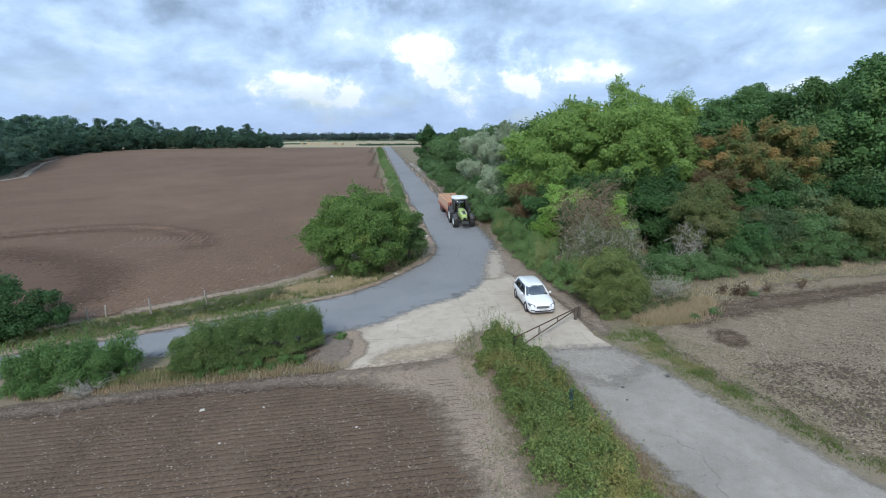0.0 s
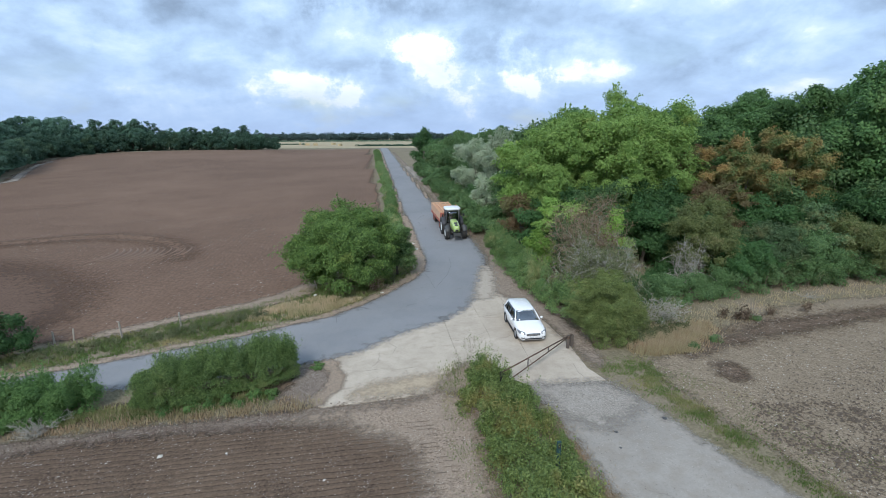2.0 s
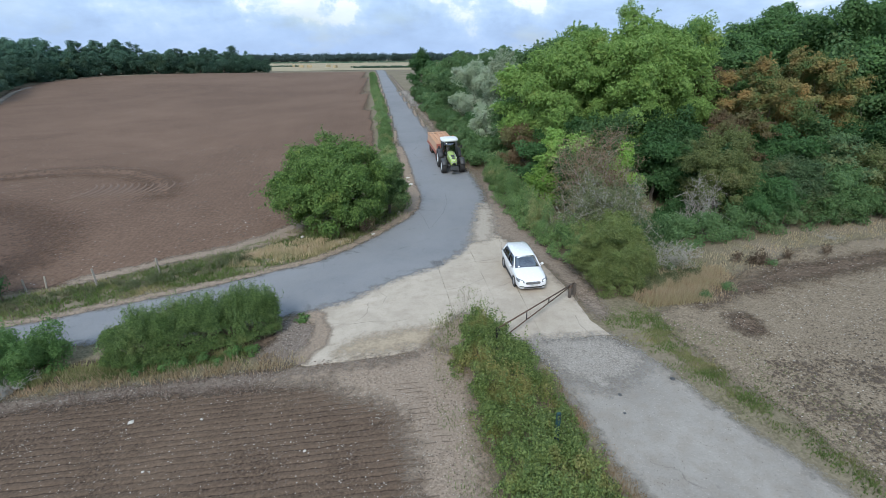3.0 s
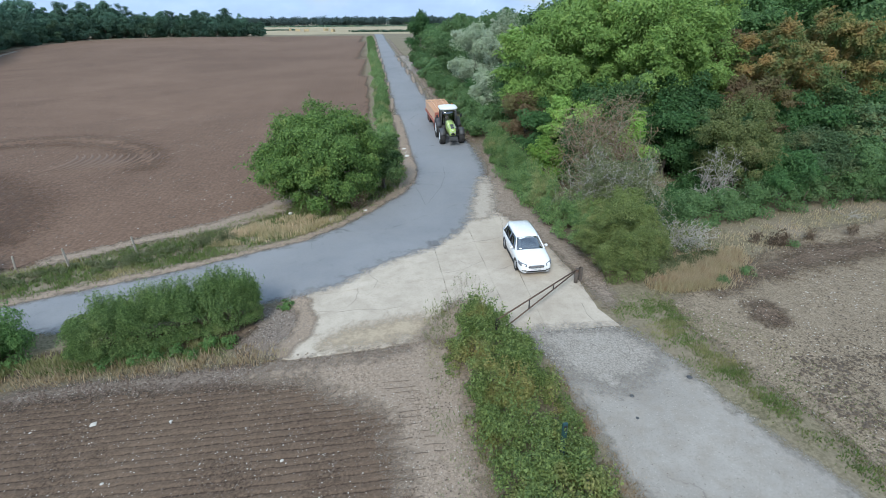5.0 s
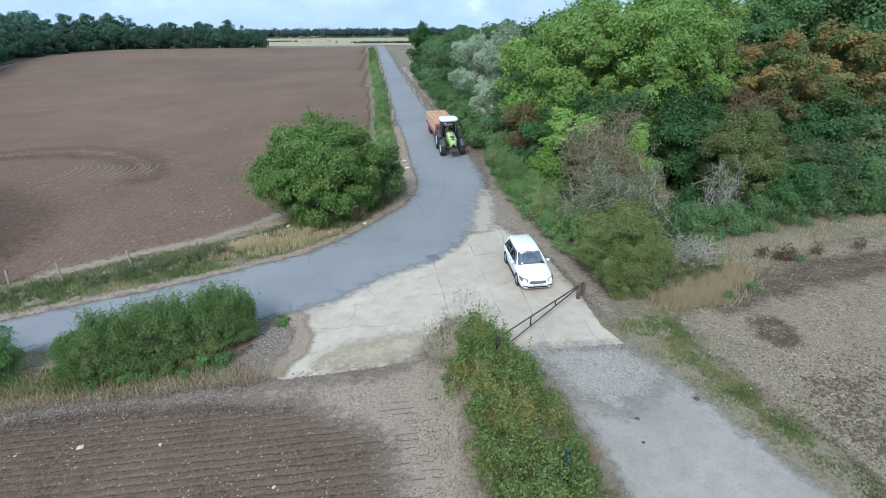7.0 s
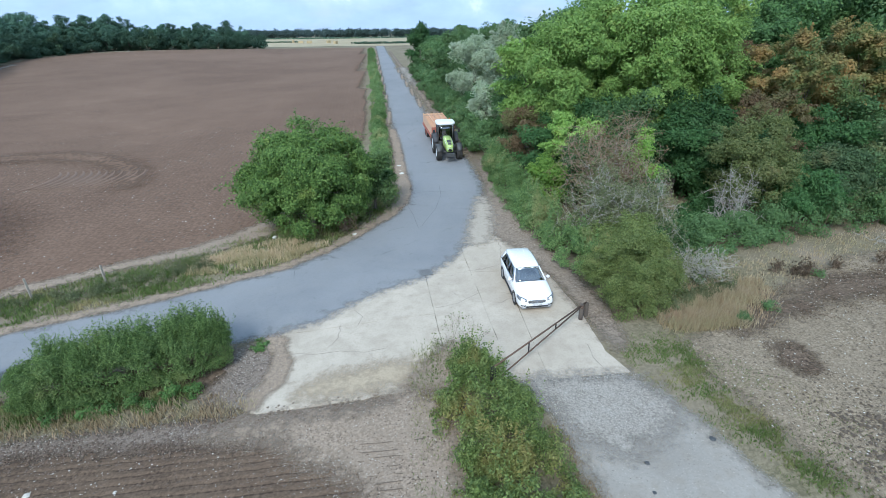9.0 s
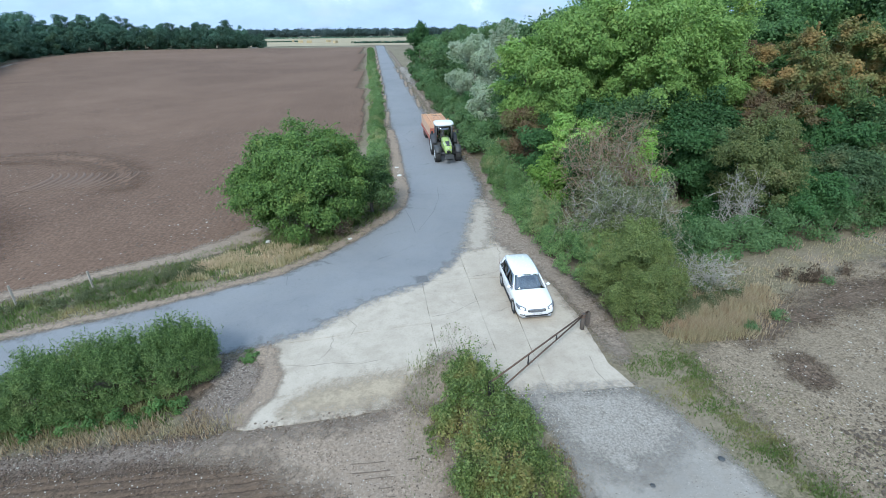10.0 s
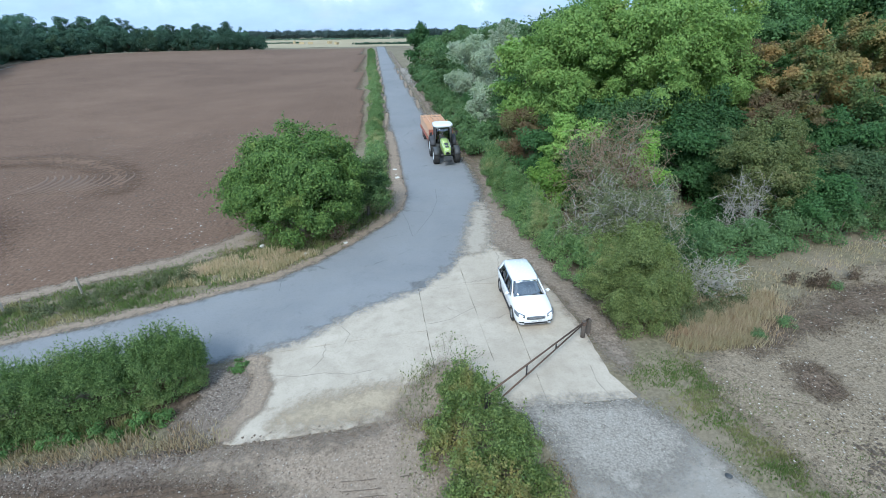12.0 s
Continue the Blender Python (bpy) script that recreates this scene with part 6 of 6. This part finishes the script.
    for y in (-1.33, 1.33):
        part("wheel_arch", lathe([(s * 0.870, 0.372), (s * 0.914, 0.372), (s * 0.914, 0.338), (s * 0.870, 0.338)], 26, (0, y, 0.335)), BLACK, car)
        wheel(car, s * 0.815, y, 0.33, 0.215, 0.215, s)
    for y in (0.18, 1.12):
        part("door_handle", box(0.02, 0.20, 0.03, (s * 0.915, y, 0.86), 0.008), WHITE, car)
    part("sill", box(0.05, 2.0, 0.10, (s * 0.885, 0.0, 0.24), 0.02), BLACK, car)
    for y in (-0.15, 0.85):
        part("front_seat" if y < 0 else "rear_seat", box(0.46, 0.18, 0.62, (s * 0.36, y + 0.55, 1.0), 0.06, (-12, 0, 0)), TRIM, car)
lining = []
for y, hw, z1 in [(-0.55, 0.56, 1.12), (-0.1, 0.58, 1.38), (0.9, 0.60, 1.42), (1.7, 0.58, 1.40), (2.0, 0.52, 1.30)]:
    lining.append([(x, y, z) for x, z in ((-hw * 1.25, 0.94), (hw * 1.25, 0.94), (hw, z1), (-hw, z1))])
part("cabin_lining", loft(lining, False), TRIM, car, "dark cabin interior")
part("dashboard", box(1.36, 0.35, 0.10, (0, -0.62, 0.995), 0.04), BLACK, car)
part("grille", box(0.86, 0.06, 0.16, (0, -2.300, 0.600), 0.03), GREY_IRON, car)
for k in range(5):
    part("grille_bar", box(0.84 - 0.07 * k, 0.02, 0.016, (0, -2.333, 0.662 - 0.032 * k), 0.004), CHROME, car)
part("badge", lathe([(0, 0.001), (0.006, 0.05), (0.012, 0.04), (0.012, 0.001)], 16), CHROME, car).matrix_basis = pose(0, -2.33, 0.575, 0, 0, 90)
part("number_plate", box(0.52, 0.015, 0.11, (0, -2.335, 0.445), 0.004), PLATE, car)
for k in range(7):
    part("plate_mark", box(0.045, 0.004, 0.07, (-0.19 + k * 0.063 + (0.03 if k > 3 else 0), -2.344, 0.445), 0.0), PLATE_GREY, car)
part("lower_intake", box(1.10, 0.05, 0.075, (0, -2.315, 0.335), 0.02), BLACK, car)
part("bumper_lip", box(1.42, 0.08, 0.04, (0, -2.24, 0.255), 0.015), ALLOY, car)
part("screen_note", panel((-0.50, -0.40, 1.37), (-0.22, -0.40, 1.37), (-0.21, -0.335, 1.405), (-0.49, -0.335, 1.405), 0.006, 2, 0.003), PAPER, car)
for x in (-0.32, 0.18):
    part("wiper", bar((x, -0.985, 1.02), (x + 0.42, -0.86, 1.085), 0.010, 5), BLACK, car)

# ---- tractor and trailer coming down the lane ----
tractor = stand("tractor", "lime-green farm tractor with a white cab roof on the lane", "tractor", 5.62, 55.4, 4.0, 0.078)
for s in (-1, 1):
    wheel(tractor, s * 0.98, 0.0, 0.74, 0.54, 0.42, s, "front_wheel", 16)
    wheel(tractor, s * 0.98, 2.85, 0.98, 0.62, 0.52, s, "rear_wheel", 18)
    fend = []
    for k in range(9):
        a = radians(20 + 140 * k / 8)
        y, z = math.cos(a) * 0.84, 0.74 + math.sin(a) * 0.84
        fend.append([(s * 0.74, y, z), (s * 1.24, y, z - 0.03), (s * 1.24, y * 0.97, z - 0.07), (s * 0.74, y * 0.97, z - 0.05)])
    part("front_fender", loft(fend), GREY_IRON, tractor)
    fend = []
    for k in range(9):
        a = radians(10 + 150 * k / 8)
        y, z = 2.85 + math.cos(a) * 1.12, 0.98 + math.sin(a) * 1.10
        fend.append([(s * 0.66, y, z), (s * 1.27, y, z - 0.02), (s * 1.27, 2.85 + math.cos(a) * 1.05, z - 0.10), (s * 0.66, 2.85 + math.cos(a) * 1.05, z - 0.08)])
    part("rear_fender", loft(fend), TRIM, tractor)
    part("cab_step", box(0.36, 0.40, 0.05, (s * 0.78, 1.75, 0.62), 0.01), GREY_IRON, tractor)
    part("fuel_tank", box(0.42, 0.95, 0.50, (s * 0.62, 1.35, 0.82), 0.07), GREY_IRON, tractor)
    part("mirror_arm", bar((s * 0.82, 1.72, 2.62), (s * 1.22, 1.62, 2.55), 0.018, 6), BLACK, tractor)
    part("mirror", box(0.20, 0.07, 0.34, (s * 1.24, 1.60, 2.42), 0.03), BLACK, tractor)
    part("side_stripe", panel((s * 0.345, -0.80, 1.62), (s * 0.395, 1.35, 1.84), (s * 0.395, 1.35, 1.94), (s * 0.345, -0.80, 1.70), 0.0, 2, 0.01 * s), CREAM, tractor)
    part("headlight", box(0.15, 0.05, 0.10, (s * 0.20, -0.985, 1.30), 0.02), LAMP, tractor)
    part("work_lamp", box(0.14, 0.08, 0.09, (s * 0.62, 1.48, 2.96), 0.02), LAMP, tractor)
    part("cab_side_glass", panel((s * 0.80, 1.62, 1.55), (s * 0.80, 3.28, 1.75), (s * 0.76, 3.20, 2.98), (s * 0.76, 1.70, 2.98), 0.02 * s, 3, 0.012 * s), CAB_GLASS, tractor)
    for y0, y1 in ((1.58, 1.68), (2.45, 2.45), (3.30, 3.22)):
        part("cab_post", bar((s * 0.81, y0, 1.35), (s * 0.77, y1, 3.02), 0.045, 6), GREY_IRON, tractor)
    part("lower_door", box(0.05, 0.80, 0.42, (s * 0.81, 2.02, 1.42), 0.03), GREY_IRON, tractor)
nose = []
for y, hw, z0, z1 in [(-0.98, 0.24, 1.02, 1.46), (-0.90, 0.31, 0.96, 1.62), (-0.5, 0.345, 0.95, 1.74), (0.4, 0.375, 0.98, 1.86), (1.2, 0.395, 1.05, 1.95), (1.55, 0.40, 1.1, 1.98)]:
    half = [(0, z0), (hw * 0.95, z0), (hw, z0 + 0.15), (hw, z1 - 0.16), (hw * 0.82, z1 - 0.04), (hw * 0.45, z1), (0, z1 + 0.01)]
    nose.append([(x, y, z) for x, z in half + [(-x, z) for x, z in half[-2:0:-1]]])
part("bonnet", loft(nose), LIME, tractor)
part("grille", panel((-0.20, -1.0, 1.03), (0.20, -1.0, 1.03), (0.15, -0.92, 1.55), (-0.15, -0.92, 1.55), 0.02, 3, 0.02), BLACK, tractor, "dark mesh grille")
part("bonnet_panel", panel((-0.17, -0.86, 1.655), (0.17, -0.86, 1.655), (0.19, 0.15, 1.865), (-0.19, 0.15, 1.865), 0.02, 3, 0.012), TRIM, tractor, "dark panel on the bonnet")
part("badge", box(0.16, 0.02, 0.05, (0, -1.005, 1.48), 0.008), CREAM, tractor)
part("chassis", box(0.55, 3.4, 0.50, (0, 1.1, 0.80), 0.06), GREY_IRON, tractor)
part("front_axle", bar((-0.8, 0, 0.74), (0.8, 0, 0.74), 0.13, 10), GREY_IRON, tractor)
part("rear_axle", bar((-0.8, 2.85, 0.98), (0.8, 2.85, 0.98), 0.20, 10), GREY_IRON, tractor)
part("front_weight", box(0.86, 0.42, 0.36, (0, -1.22, 0.72), 0.05), GREY_IRON, tractor)
for s in (-1, 1):
    part("linkage_arm", bar((s * 0.36, -0.9, 0.75), (s * 0.40, -1.62, 0.55), 0.05, 6), GREY_IRON, tractor)
part("exhaust", bar((0.62, 1.38, 1.5), (0.62, 1.38, 2.95), 0.06, 10), GREY_IRON, tractor)
part("cab_floor", box(1.6, 1.75, 0.30, (0, 2.45, 1.30), 0.05), GREY_IRON, tractor)
part("cab_windscreen", panel((-0.72, 1.60, 1.55), (0.72, 1.60, 1.55), (0.70, 1.68, 2.98), (-0.70, 1.68, 2.98), 0.08, 4, 0.012), CAB_GLASS, tractor)
part("cab_rear_glass", panel((0.72, 3.30, 1.75), (-0.72, 3.30, 1.75), (-0.70, 3.22, 2.98), (0.70, 3.22, 2.98), 0.03, 3, 0.012), CAB_GLASS, tractor)
part("driver_seat", box(0.52, 0.16, 0.70, (0, 2.78, 1.95), 0.06, (-8, 0, 0)), TRIM, tractor)
part("seat_cushion", box(0.52, 0.50, 0.16, (0, 2.52, 1.62), 0.05), TRIM, tractor)
part("steering_wheel", lathe([(-0.015, 0.19), (0.0, 0.205), (0.015, 0.19), (0.0, 0.175), (-0.015, 0.19)], 18), BLACK, tractor).matrix_basis = pose(0, 1.98, 1.92, 0, 55, 90)
part("console", box(0.30, 0.26, 0.55, (0, 1.84, 1.65), 0.05, (14, 0, 0)), TRIM, tractor)
roofr = []
for z, sx, sy in [(3.0, 0.84, 0.92), (3.05, 0.93, 1.02), (3.17, 0.96, 1.05), (3.25, 0.90, 0.98), (3.29, 0.72, 0.78)]:
    roofr.append([(sx * math.copysign(abs(math.cos(a)) ** 0.45, math.cos(a)), 2.45 + sy * math.copysign(abs(math.sin(a)) ** 0.45, math.sin(a)), z) for a in [math.tau * k / 28 for k in range(28)]])
part("roof", loft(roofr), CREAM, tractor, "white moulded cab roof")
part("beacon", bar((0.55, 3.1, 3.26), (0.55, 3.1, 3.42), 0.06, 10), plain("amber_beacon", (0.6, 0.22, 0.02), 0.3, coat=0.6), tractor)

trailer = stand("trailer", "long flat farm trailer hitched behind the tractor", "trailer", 5.05, 64.2, 5.0, 0.078)
part("bed", box(2.45, 8.4, 0.16, (0, 0.2, 1.02), 0.02), RED_PAINT, trailer)
for s in (-1, 1):
    part("side_rail", box(0.10, 8.4, 0.22, (s * 1.21, 0.2, 0.98), 0.02), RED_PAINT, trailer)
    part("chassis_beam", box(0.14, 8.0, 0.26, (s * 0.5, 0.0, 0.80), 0.02), GREY_IRON, trailer)
    for y in (1.4, 2.5, -2.9):
        wheel(trailer, s * 0.98, y, 0.46, 0.38, 0.27, s, "trailer_wheel")
part("front_board", box(2.45, 0.08, 1.1, (0, -3.98, 1.62), 0.02), RED_PAINT, trailer)
part("drawbar", bar((0, -4.0, 0.75), (0.05, -5.5, 0.72), 0.09, 8), GREY_IRON, trailer)
for y in (1.4, 2.5, -2.9):
    part("axle", bar((-0.85, y, 0.46), (0.85, y, 0.46), 0.07, 8), GREY_IRON, trailer)
for s in (-1, 1):
    part("spring_block", box(0.16, 1.5, 0.24, (s * 0.62, 1.95, 0.60), 0.03), GREY_IRON, trailer)
    part("spring_block", box(0.16, 0.4, 0.24, (s * 0.62, -2.9, 0.60), 0.03), GREY_IRON, trailer)

crate = new("wooden_crate")
tagged(crate, "orange-tan slatted wooden crate on the trailer", "crate", "crates on the trailer")
for s in (-1, 1):
    for k in range(4):
        part("slat", box(1.16, 0.025, 0.19, (0, s * 0.79, 0.22 + 0.235 * k), 0.004), CRATE_WOOD, crate)
        part("slat", box(0.025, 1.56, 0.19, (s * 0.575, 0, 0.22 + 0.235 * k), 0.004), CRATE_WOOD, crate)
    for q in (-1, 1):
        part("corner_post", box(0.08, 0.08, 1.05, (s * 0.52, q * 0.73, 0.56), 0.006), CRATE_WOOD, crate)
for k in range(6):
    part("base_board", box(1.10, 0.22, 0.025, (0, -0.65 + 0.26 * k, 0.14), 0.004), CRATE_WOOD, crate)
for s in (-1, 0, 1):
    part("runner", box(0.10, 1.5, 0.12, (s * 0.48, 0, 0.06), 0.006), CRATE_WOOD, crate)
part("top_brace", box(0.07, 1.58, 0.07, (0, 0, 1.02), 0.006), CRATE_WOOD, crate)
base = trailer.matrix_world.copy()
spots = [(sx * 0.605, -3.1 + 1.63 * k) for k in range(5) for sx in (-1, 1)]
for n, (sx, y) in enumerate(spots):
    m = base @ pose(sx, y, 1.102, 0, 0, random.uniform(-0.8, 0.8))
    if n == 0:
        crate.matrix_world = m
    else:
        copy_thing(crate, m)

# ---- barrier, posts and small things of the junction ----
gx, gy = 9.68, 26.5
gate = stand("barrier_gate", "rusty tubular barrier across the field entrance", "gate", gx, gy, 0, 0, False)
tip = Vector((4.75 - gx, 22.05 - gy, 0))
dz = ground_z(4.75, 22.05) - ground_z(gx, gy)


def gate_at(k, z):
    return (tip.x * k, tip.y * k, z + dz * k)


part("top_rail", bar(gate_at(-0.06, 0.80), gate_at(1.0, 1.05), 0.038, 10), RUSTY, gate)
part("lower_rail", bar(gate_at(0.03, 0.72), gate_at(1.0, 0.30), 0.034, 10), RUSTY, gate)
for k, z in ((0.33, 0.59), (0.635, 0.458), (0.97, 0.32)):
    part("strut", bar(gate_at(k, z), gate_at(k, 0.815 + 0.235 * k), 0.03, 8), DARK_STEEL, gate)
part("hinge_post", bar((0, 0, -0.2), (0, 0, 0.86), 0.10, 12), OLD_TIMBER, gate, "dark weathered timber hinge post")
for z in (0.72, 0.81):
    part("hinge_collar", bar((0, 0, z - 0.03), (0, 0, z + 0.03), 0.115, 12), RUSTY, gate)
gp = stand("gate_post", "dark square post beside the barrier under the shrub", "post", 10.0, 26.75, 12, 0, False)
part("post", box(0.17, 0.17, 0.85, (0, 0, 0.36), 0.02), OLD_TIMBER, gp)
stop = stand("catch_post", "dark steel catch post hidden in the brambles", "post", 4.75, 22.05, 40, 0, False)
part("post", box(0.09, 0.09, 1.2, (0, 0, 0.55), 0.01), DARK_STEEL, stop)

marker = stand("marker_post", "dark teal marker post standing in the bramble hedge", "post", 5.74, 15.30, 8, 0, False)
part("post", box(0.16, 0.09, 2.0, (0, 0, 0.75), 0.012), TEAL_PAINT, marker)
part("face_plate", box(0.10, 0.012, 0.22, (0, -0.052, 1.58), 0.004), DARK_STEEL, marker)

for x, y, h, lean in ((-16.3, 34.1, 1.25, -5), (-19.85, 32.95, 1.3, -6), (-23.3, 33.3, 0.9, 4), (-24.4, 33.0, 0.9, -3)):
    fp = stand("fence_post", "grey weathered wooden fence post on the verge", "post", x, y, lean * 5, 0, False, "fence posts along the verge")
    bm = box(0.10, 0.10, h + 0.2, (0, 0, h / 2 - 0.1), 0.012)
    bmesh.ops.rotate(bm, verts=bm.verts, cent=(0, 0, 0), matrix=Matrix.Rotation(radians(lean), 3, "Y"))
    part("post", bm, POST_WOOD, fp)

cover = stand("drain_cover", "square iron drain cover let into the asphalt", "drain", 2.5, 32.0, 10, 0.068)
part("frame", box(0.74, 0.74, 0.03, (0, 0, 0.004), 0.006), IRON_COVER, cover)
for k in range(7):
    part("grating_bar", box(0.62, 0.045, 0.02, (0, -0.27 + 0.09 * k, 0.022), 0.004), IRON_COVER, cover)


def rock(name, label, x, y, size, seed, material, flat=0.6):
    rng_r = np.random.default_rng(seed)
    ob = stand(name, label, "stone", x, y, seed * 37 % 360, -0.03 * size, True)
    bm = bmesh.new()
    bmesh.ops.create_icosphere(bm, subdivisions=2, radius=size)
    for v in bm.verts:
        v.co *= 1 + 0.30 * noise.noise(v.co * (1.6 / size) + Vector((seed, 0, 0)))
        v.co.z = max(-0.3 * size, v.co.z * flat)
    for v in bm.verts:
        v.co.z += 0.28 * size
    part("stone", bm, material, ob)
    return ob


for i, (x, y, s) in enumerate([(0.72, 53.9, 0.22), (1.02, 51.3, 0.24), (0.86, 52.4, 0.14), (0.98, 52.8, 0.12), (-4.35, 37.05, 0.24), (-7.6, 39.0, 0.18), (-2.05, 38.2, 0.17)]):
    rock("roadside_stone", "whitish stone at the edge of the lane", x, y, s, 200 + i, WHITE_STONE, 0.55)
for i, (x, y, s) in enumerate([(-10.95, 19.0, 0.14), (-8.0, 18.75, 0.11), (-13.2, 18.9, 0.09), (-6.2, 17.2, 0.10), (-3.4, 16.4, 0.09), (-9.2, 16.2, 0.10)]):
    rock("field_stone", "pale flint lying on the tilled soil", x, y, s, 230 + i, STONE, 0.7)
for i, (x, y, s) in enumerate([(9.25, 18.1, 0.10), (9.0, 17.0, 0.08), (11.9, 18.9, 0.12), (9.6, 20.9, 0.09)]):
    rock("dark_stone", "dark clod lying on the farm track", x, y, s, 250 + i, GREY_IRON, 0.5)


def pebbles(name, label, areas, count, lo, hi, material, seed, lift=0.03, category="stones"):
    """Loose stones or clods too many to count: small uneven lumps scattered within outlines."""
    r = np.random.default_rng(seed)
    base_v = np.array([(1, 0, 0), (0.3, 0.95, 0), (-0.8, 0.6, 0.1), (-0.8, -0.6, 0), (0.3, -0.95, 0.1), (0.1, 0.1, 0.75)])
    base_f = np.array([(0, 1, 5), (1, 2, 5), (2, 3, 5), (3, 4, 5), (4, 0, 5)])
    vs, fs = [], []
    for poly, share in areas:
        a, b = np.min(poly, 0), np.max(poly, 0)
        got = 0
        while got < int(count * share):
            p = r.uniform(a, b)
            if not inside(p + r.normal(0, 0.25, 2), poly) or noise.noise(Vector((p[0] * 0.5, p[1] * 0.5, seed))) < r.uniform(-0.7, 0.3):
                continue
            s = lo + (hi - lo) * r.uniform() ** 3
            q = base_v * s * r.uniform(0.7, 1.3, (6, 3))
            t = r.uniform(0, math.tau)
            c, sn = math.cos(t), math.sin(t)
            q = np.stack([q[:, 0] * c - q[:, 1] * sn, q[:, 0] * sn + q[:, 1] * c, q[:, 2]], 1)
            fs.append(base_f + 6 * len(vs))
            vs.append(q + (p[0], p[1], ground_z(*p) + lift - 0.1 * s))
            got += 1
    return tagged(new(name, mesh_from(name, np.concatenate(vs), np.concatenate(fs), material)), label, category, kind="stuff")


NEAR_FIELD = [(-22, 19.6), (-15, 20.7), (-7.8, 20.8), (-3.5, 19.6), (0, 17.2), (0.8, 13), (0.8, 9), (-22, 9)]
HEAD = [(-24, 20.8), (-13, 21.7), (-4.5, 22.0), (2.4, 22.3), (2.4, 12), (1.0, 12), (0, 18), (-6, 20.4), (-24, 19.4)]
RIGHT = [(13.8, 24.2), (14.4, 19.2), (15.8, 14.4), (20, 6), (40, 6), (48, 33), (33, 32.4), (21, 28.2)]
pebbles("field_flints", "pale flints scattered over the tilled soil", [(NEAR_FIELD, 1.0)], 6500, 0.007, 0.034, STONE, 301, 0.075)
pebbles("headland_stones", "pale stones of the stony headland", [(HEAD, 0.8), ([(-6.8, 22.2), (-4.6, 22.2), (-3.9, 24), (-4.8, 26.6), (-6.4, 26)], 0.09)], 6000, 0.006, 0.028, STONE, 302, 0.045)
pebbles("stubble_stones", "pale flints scattered over the stubble", [(RIGHT, 1.0)], 7000, 0.010, 0.042, STONE, 303, 0.085)
pebbles("track_gravel", "grey gravel loose on the farm track", [([(5.8, 22.6), (10.4, 22.4), (11.4, 20.4), (9.0, 19.6), (7.4, 19.6)], 1.0)], 3600, 0.008, 0.022, STONE, 304, 0.06)
CLOD = plain("brown_clod", (0.125, 0.090, 0.066), 0.95, wear=(0.080, 0.058, 0.043), scale=12)
CLOD_PALE = plain("dusty_clod", (0.105, 0.080, 0.058), 0.95, wear=(0.065, 0.050, 0.037), scale=12)
pebbles("soil_clods", "brown clods of the tilled soil", [(NEAR_FIELD, 1.0)], 13000, 0.015, 0.06, CLOD, 305, 0.07, "soil")
pebbles("stubble_clods", "dusty clods and stubble tufts of the dry field", [([(15.5, 20), (18, 13), (22, 6), (42, 6), (46, 29), (30, 26), (22, 22)], 0.75), (RIGHT, 0.25)], 28000, 0.010, 0.055, CLOD_PALE, 306, 0.085, "soil")
LEFT_NEAR = [(-46, 30), (-22, 34.4), (-13, 37.8), (-8.6, 41), (-6.4, 48), (-4.4, 62), (-4.2, 80), (-40, 80), (-60, 60)]
pebbles("soil_clods", "brown clods of the large tilled field", [(LEFT_NEAR, 1.0)], 9000, 0.04, 0.14, CLOD, 307, 0.06, "soil")
pebbles("field_flints", "pale flints scattered over the large tilled field", [(LEFT_NEAR, 1.0)], 1300, 0.03, 0.09, STONE, 308, 0.06)
BALE = plain("straw_bale", (0.48, 0.38, 0.22), 0.9, wear=(0.36, 0.28, 0.16), scale=2)
for i, (x, y) in enumerate([(-112, 600), (-101, 588), (-84, 610), (-70, 560), (-128, 640)]):
    b = stand("straw_bale", "stack of straw bales in the far field", "bale", x, y, i * 23, 0.55, False, "straw bales in the far field")
    for k in range(2):
        part("bale", box(5.0, 2.4, 1.25, (0, 0, 0.62 + 1.26 * k), 0.12), BALE, b)
pebbles("headland_clods", "dark clods along the stony headland", [(HEAD, 1.0)], 5000, 0.02, 0.08, CLOD, 309, 0.045, "soil")
pebbles("trodden_grit", "small stones and grit on the trodden earth", [([(-4.5, 20.4), (-0.2, 22.1), (2.5, 22.3), (3.0, 20), (2.6, 10), (1.0, 10), (-0.6, 17.6)], 1.0)], 2600, 0.006, 0.024, STONE, 311, 0.11)
pebbles("trodden_grit", "dark clods on the trodden earth", [([(-4.5, 20.4), (-0.2, 22.1), (2.5, 22.3), (3.0, 20), (2.6, 10), (1.0, 10), (-0.6, 17.6)], 1.0)], 2500, 0.012, 0.045, CLOD, 312, 0.11, "soil")
pebbles("stubble_clods", "dark clods turned up beside the grass strip", [([(15.8, 17.4), (17.2, 12.6), (20.5, 6), (30, 6), (30, 16), (22, 19), (17, 20)], 1.0)], 12000, 0.012, 0.09, CLOD_PALE, 313, 0.085, "soil")
pebbles("track_gravel", "grit and small stones loose on the farm track", [([(6.6, 22), (10.8, 22), (12.8, 17.4), (14.0, 14), (16, 9), (9.6, 9), (8.0, 14.8), (7.4, 19.4)], 1.0)], 6000, 0.005, 0.016, STONE, 314, 0.045)
pebbles("track_grit", "dark grit on the farm track", [([(6.6, 22), (10.8, 22), (12.8, 17.4), (14.0, 14), (16, 9), (9.6, 9), (8.0, 14.8), (7.4, 19.4)], 1.0)], 1500, 0.006, 0.022, CLOD_PALE, 315, 0.042, "soil")
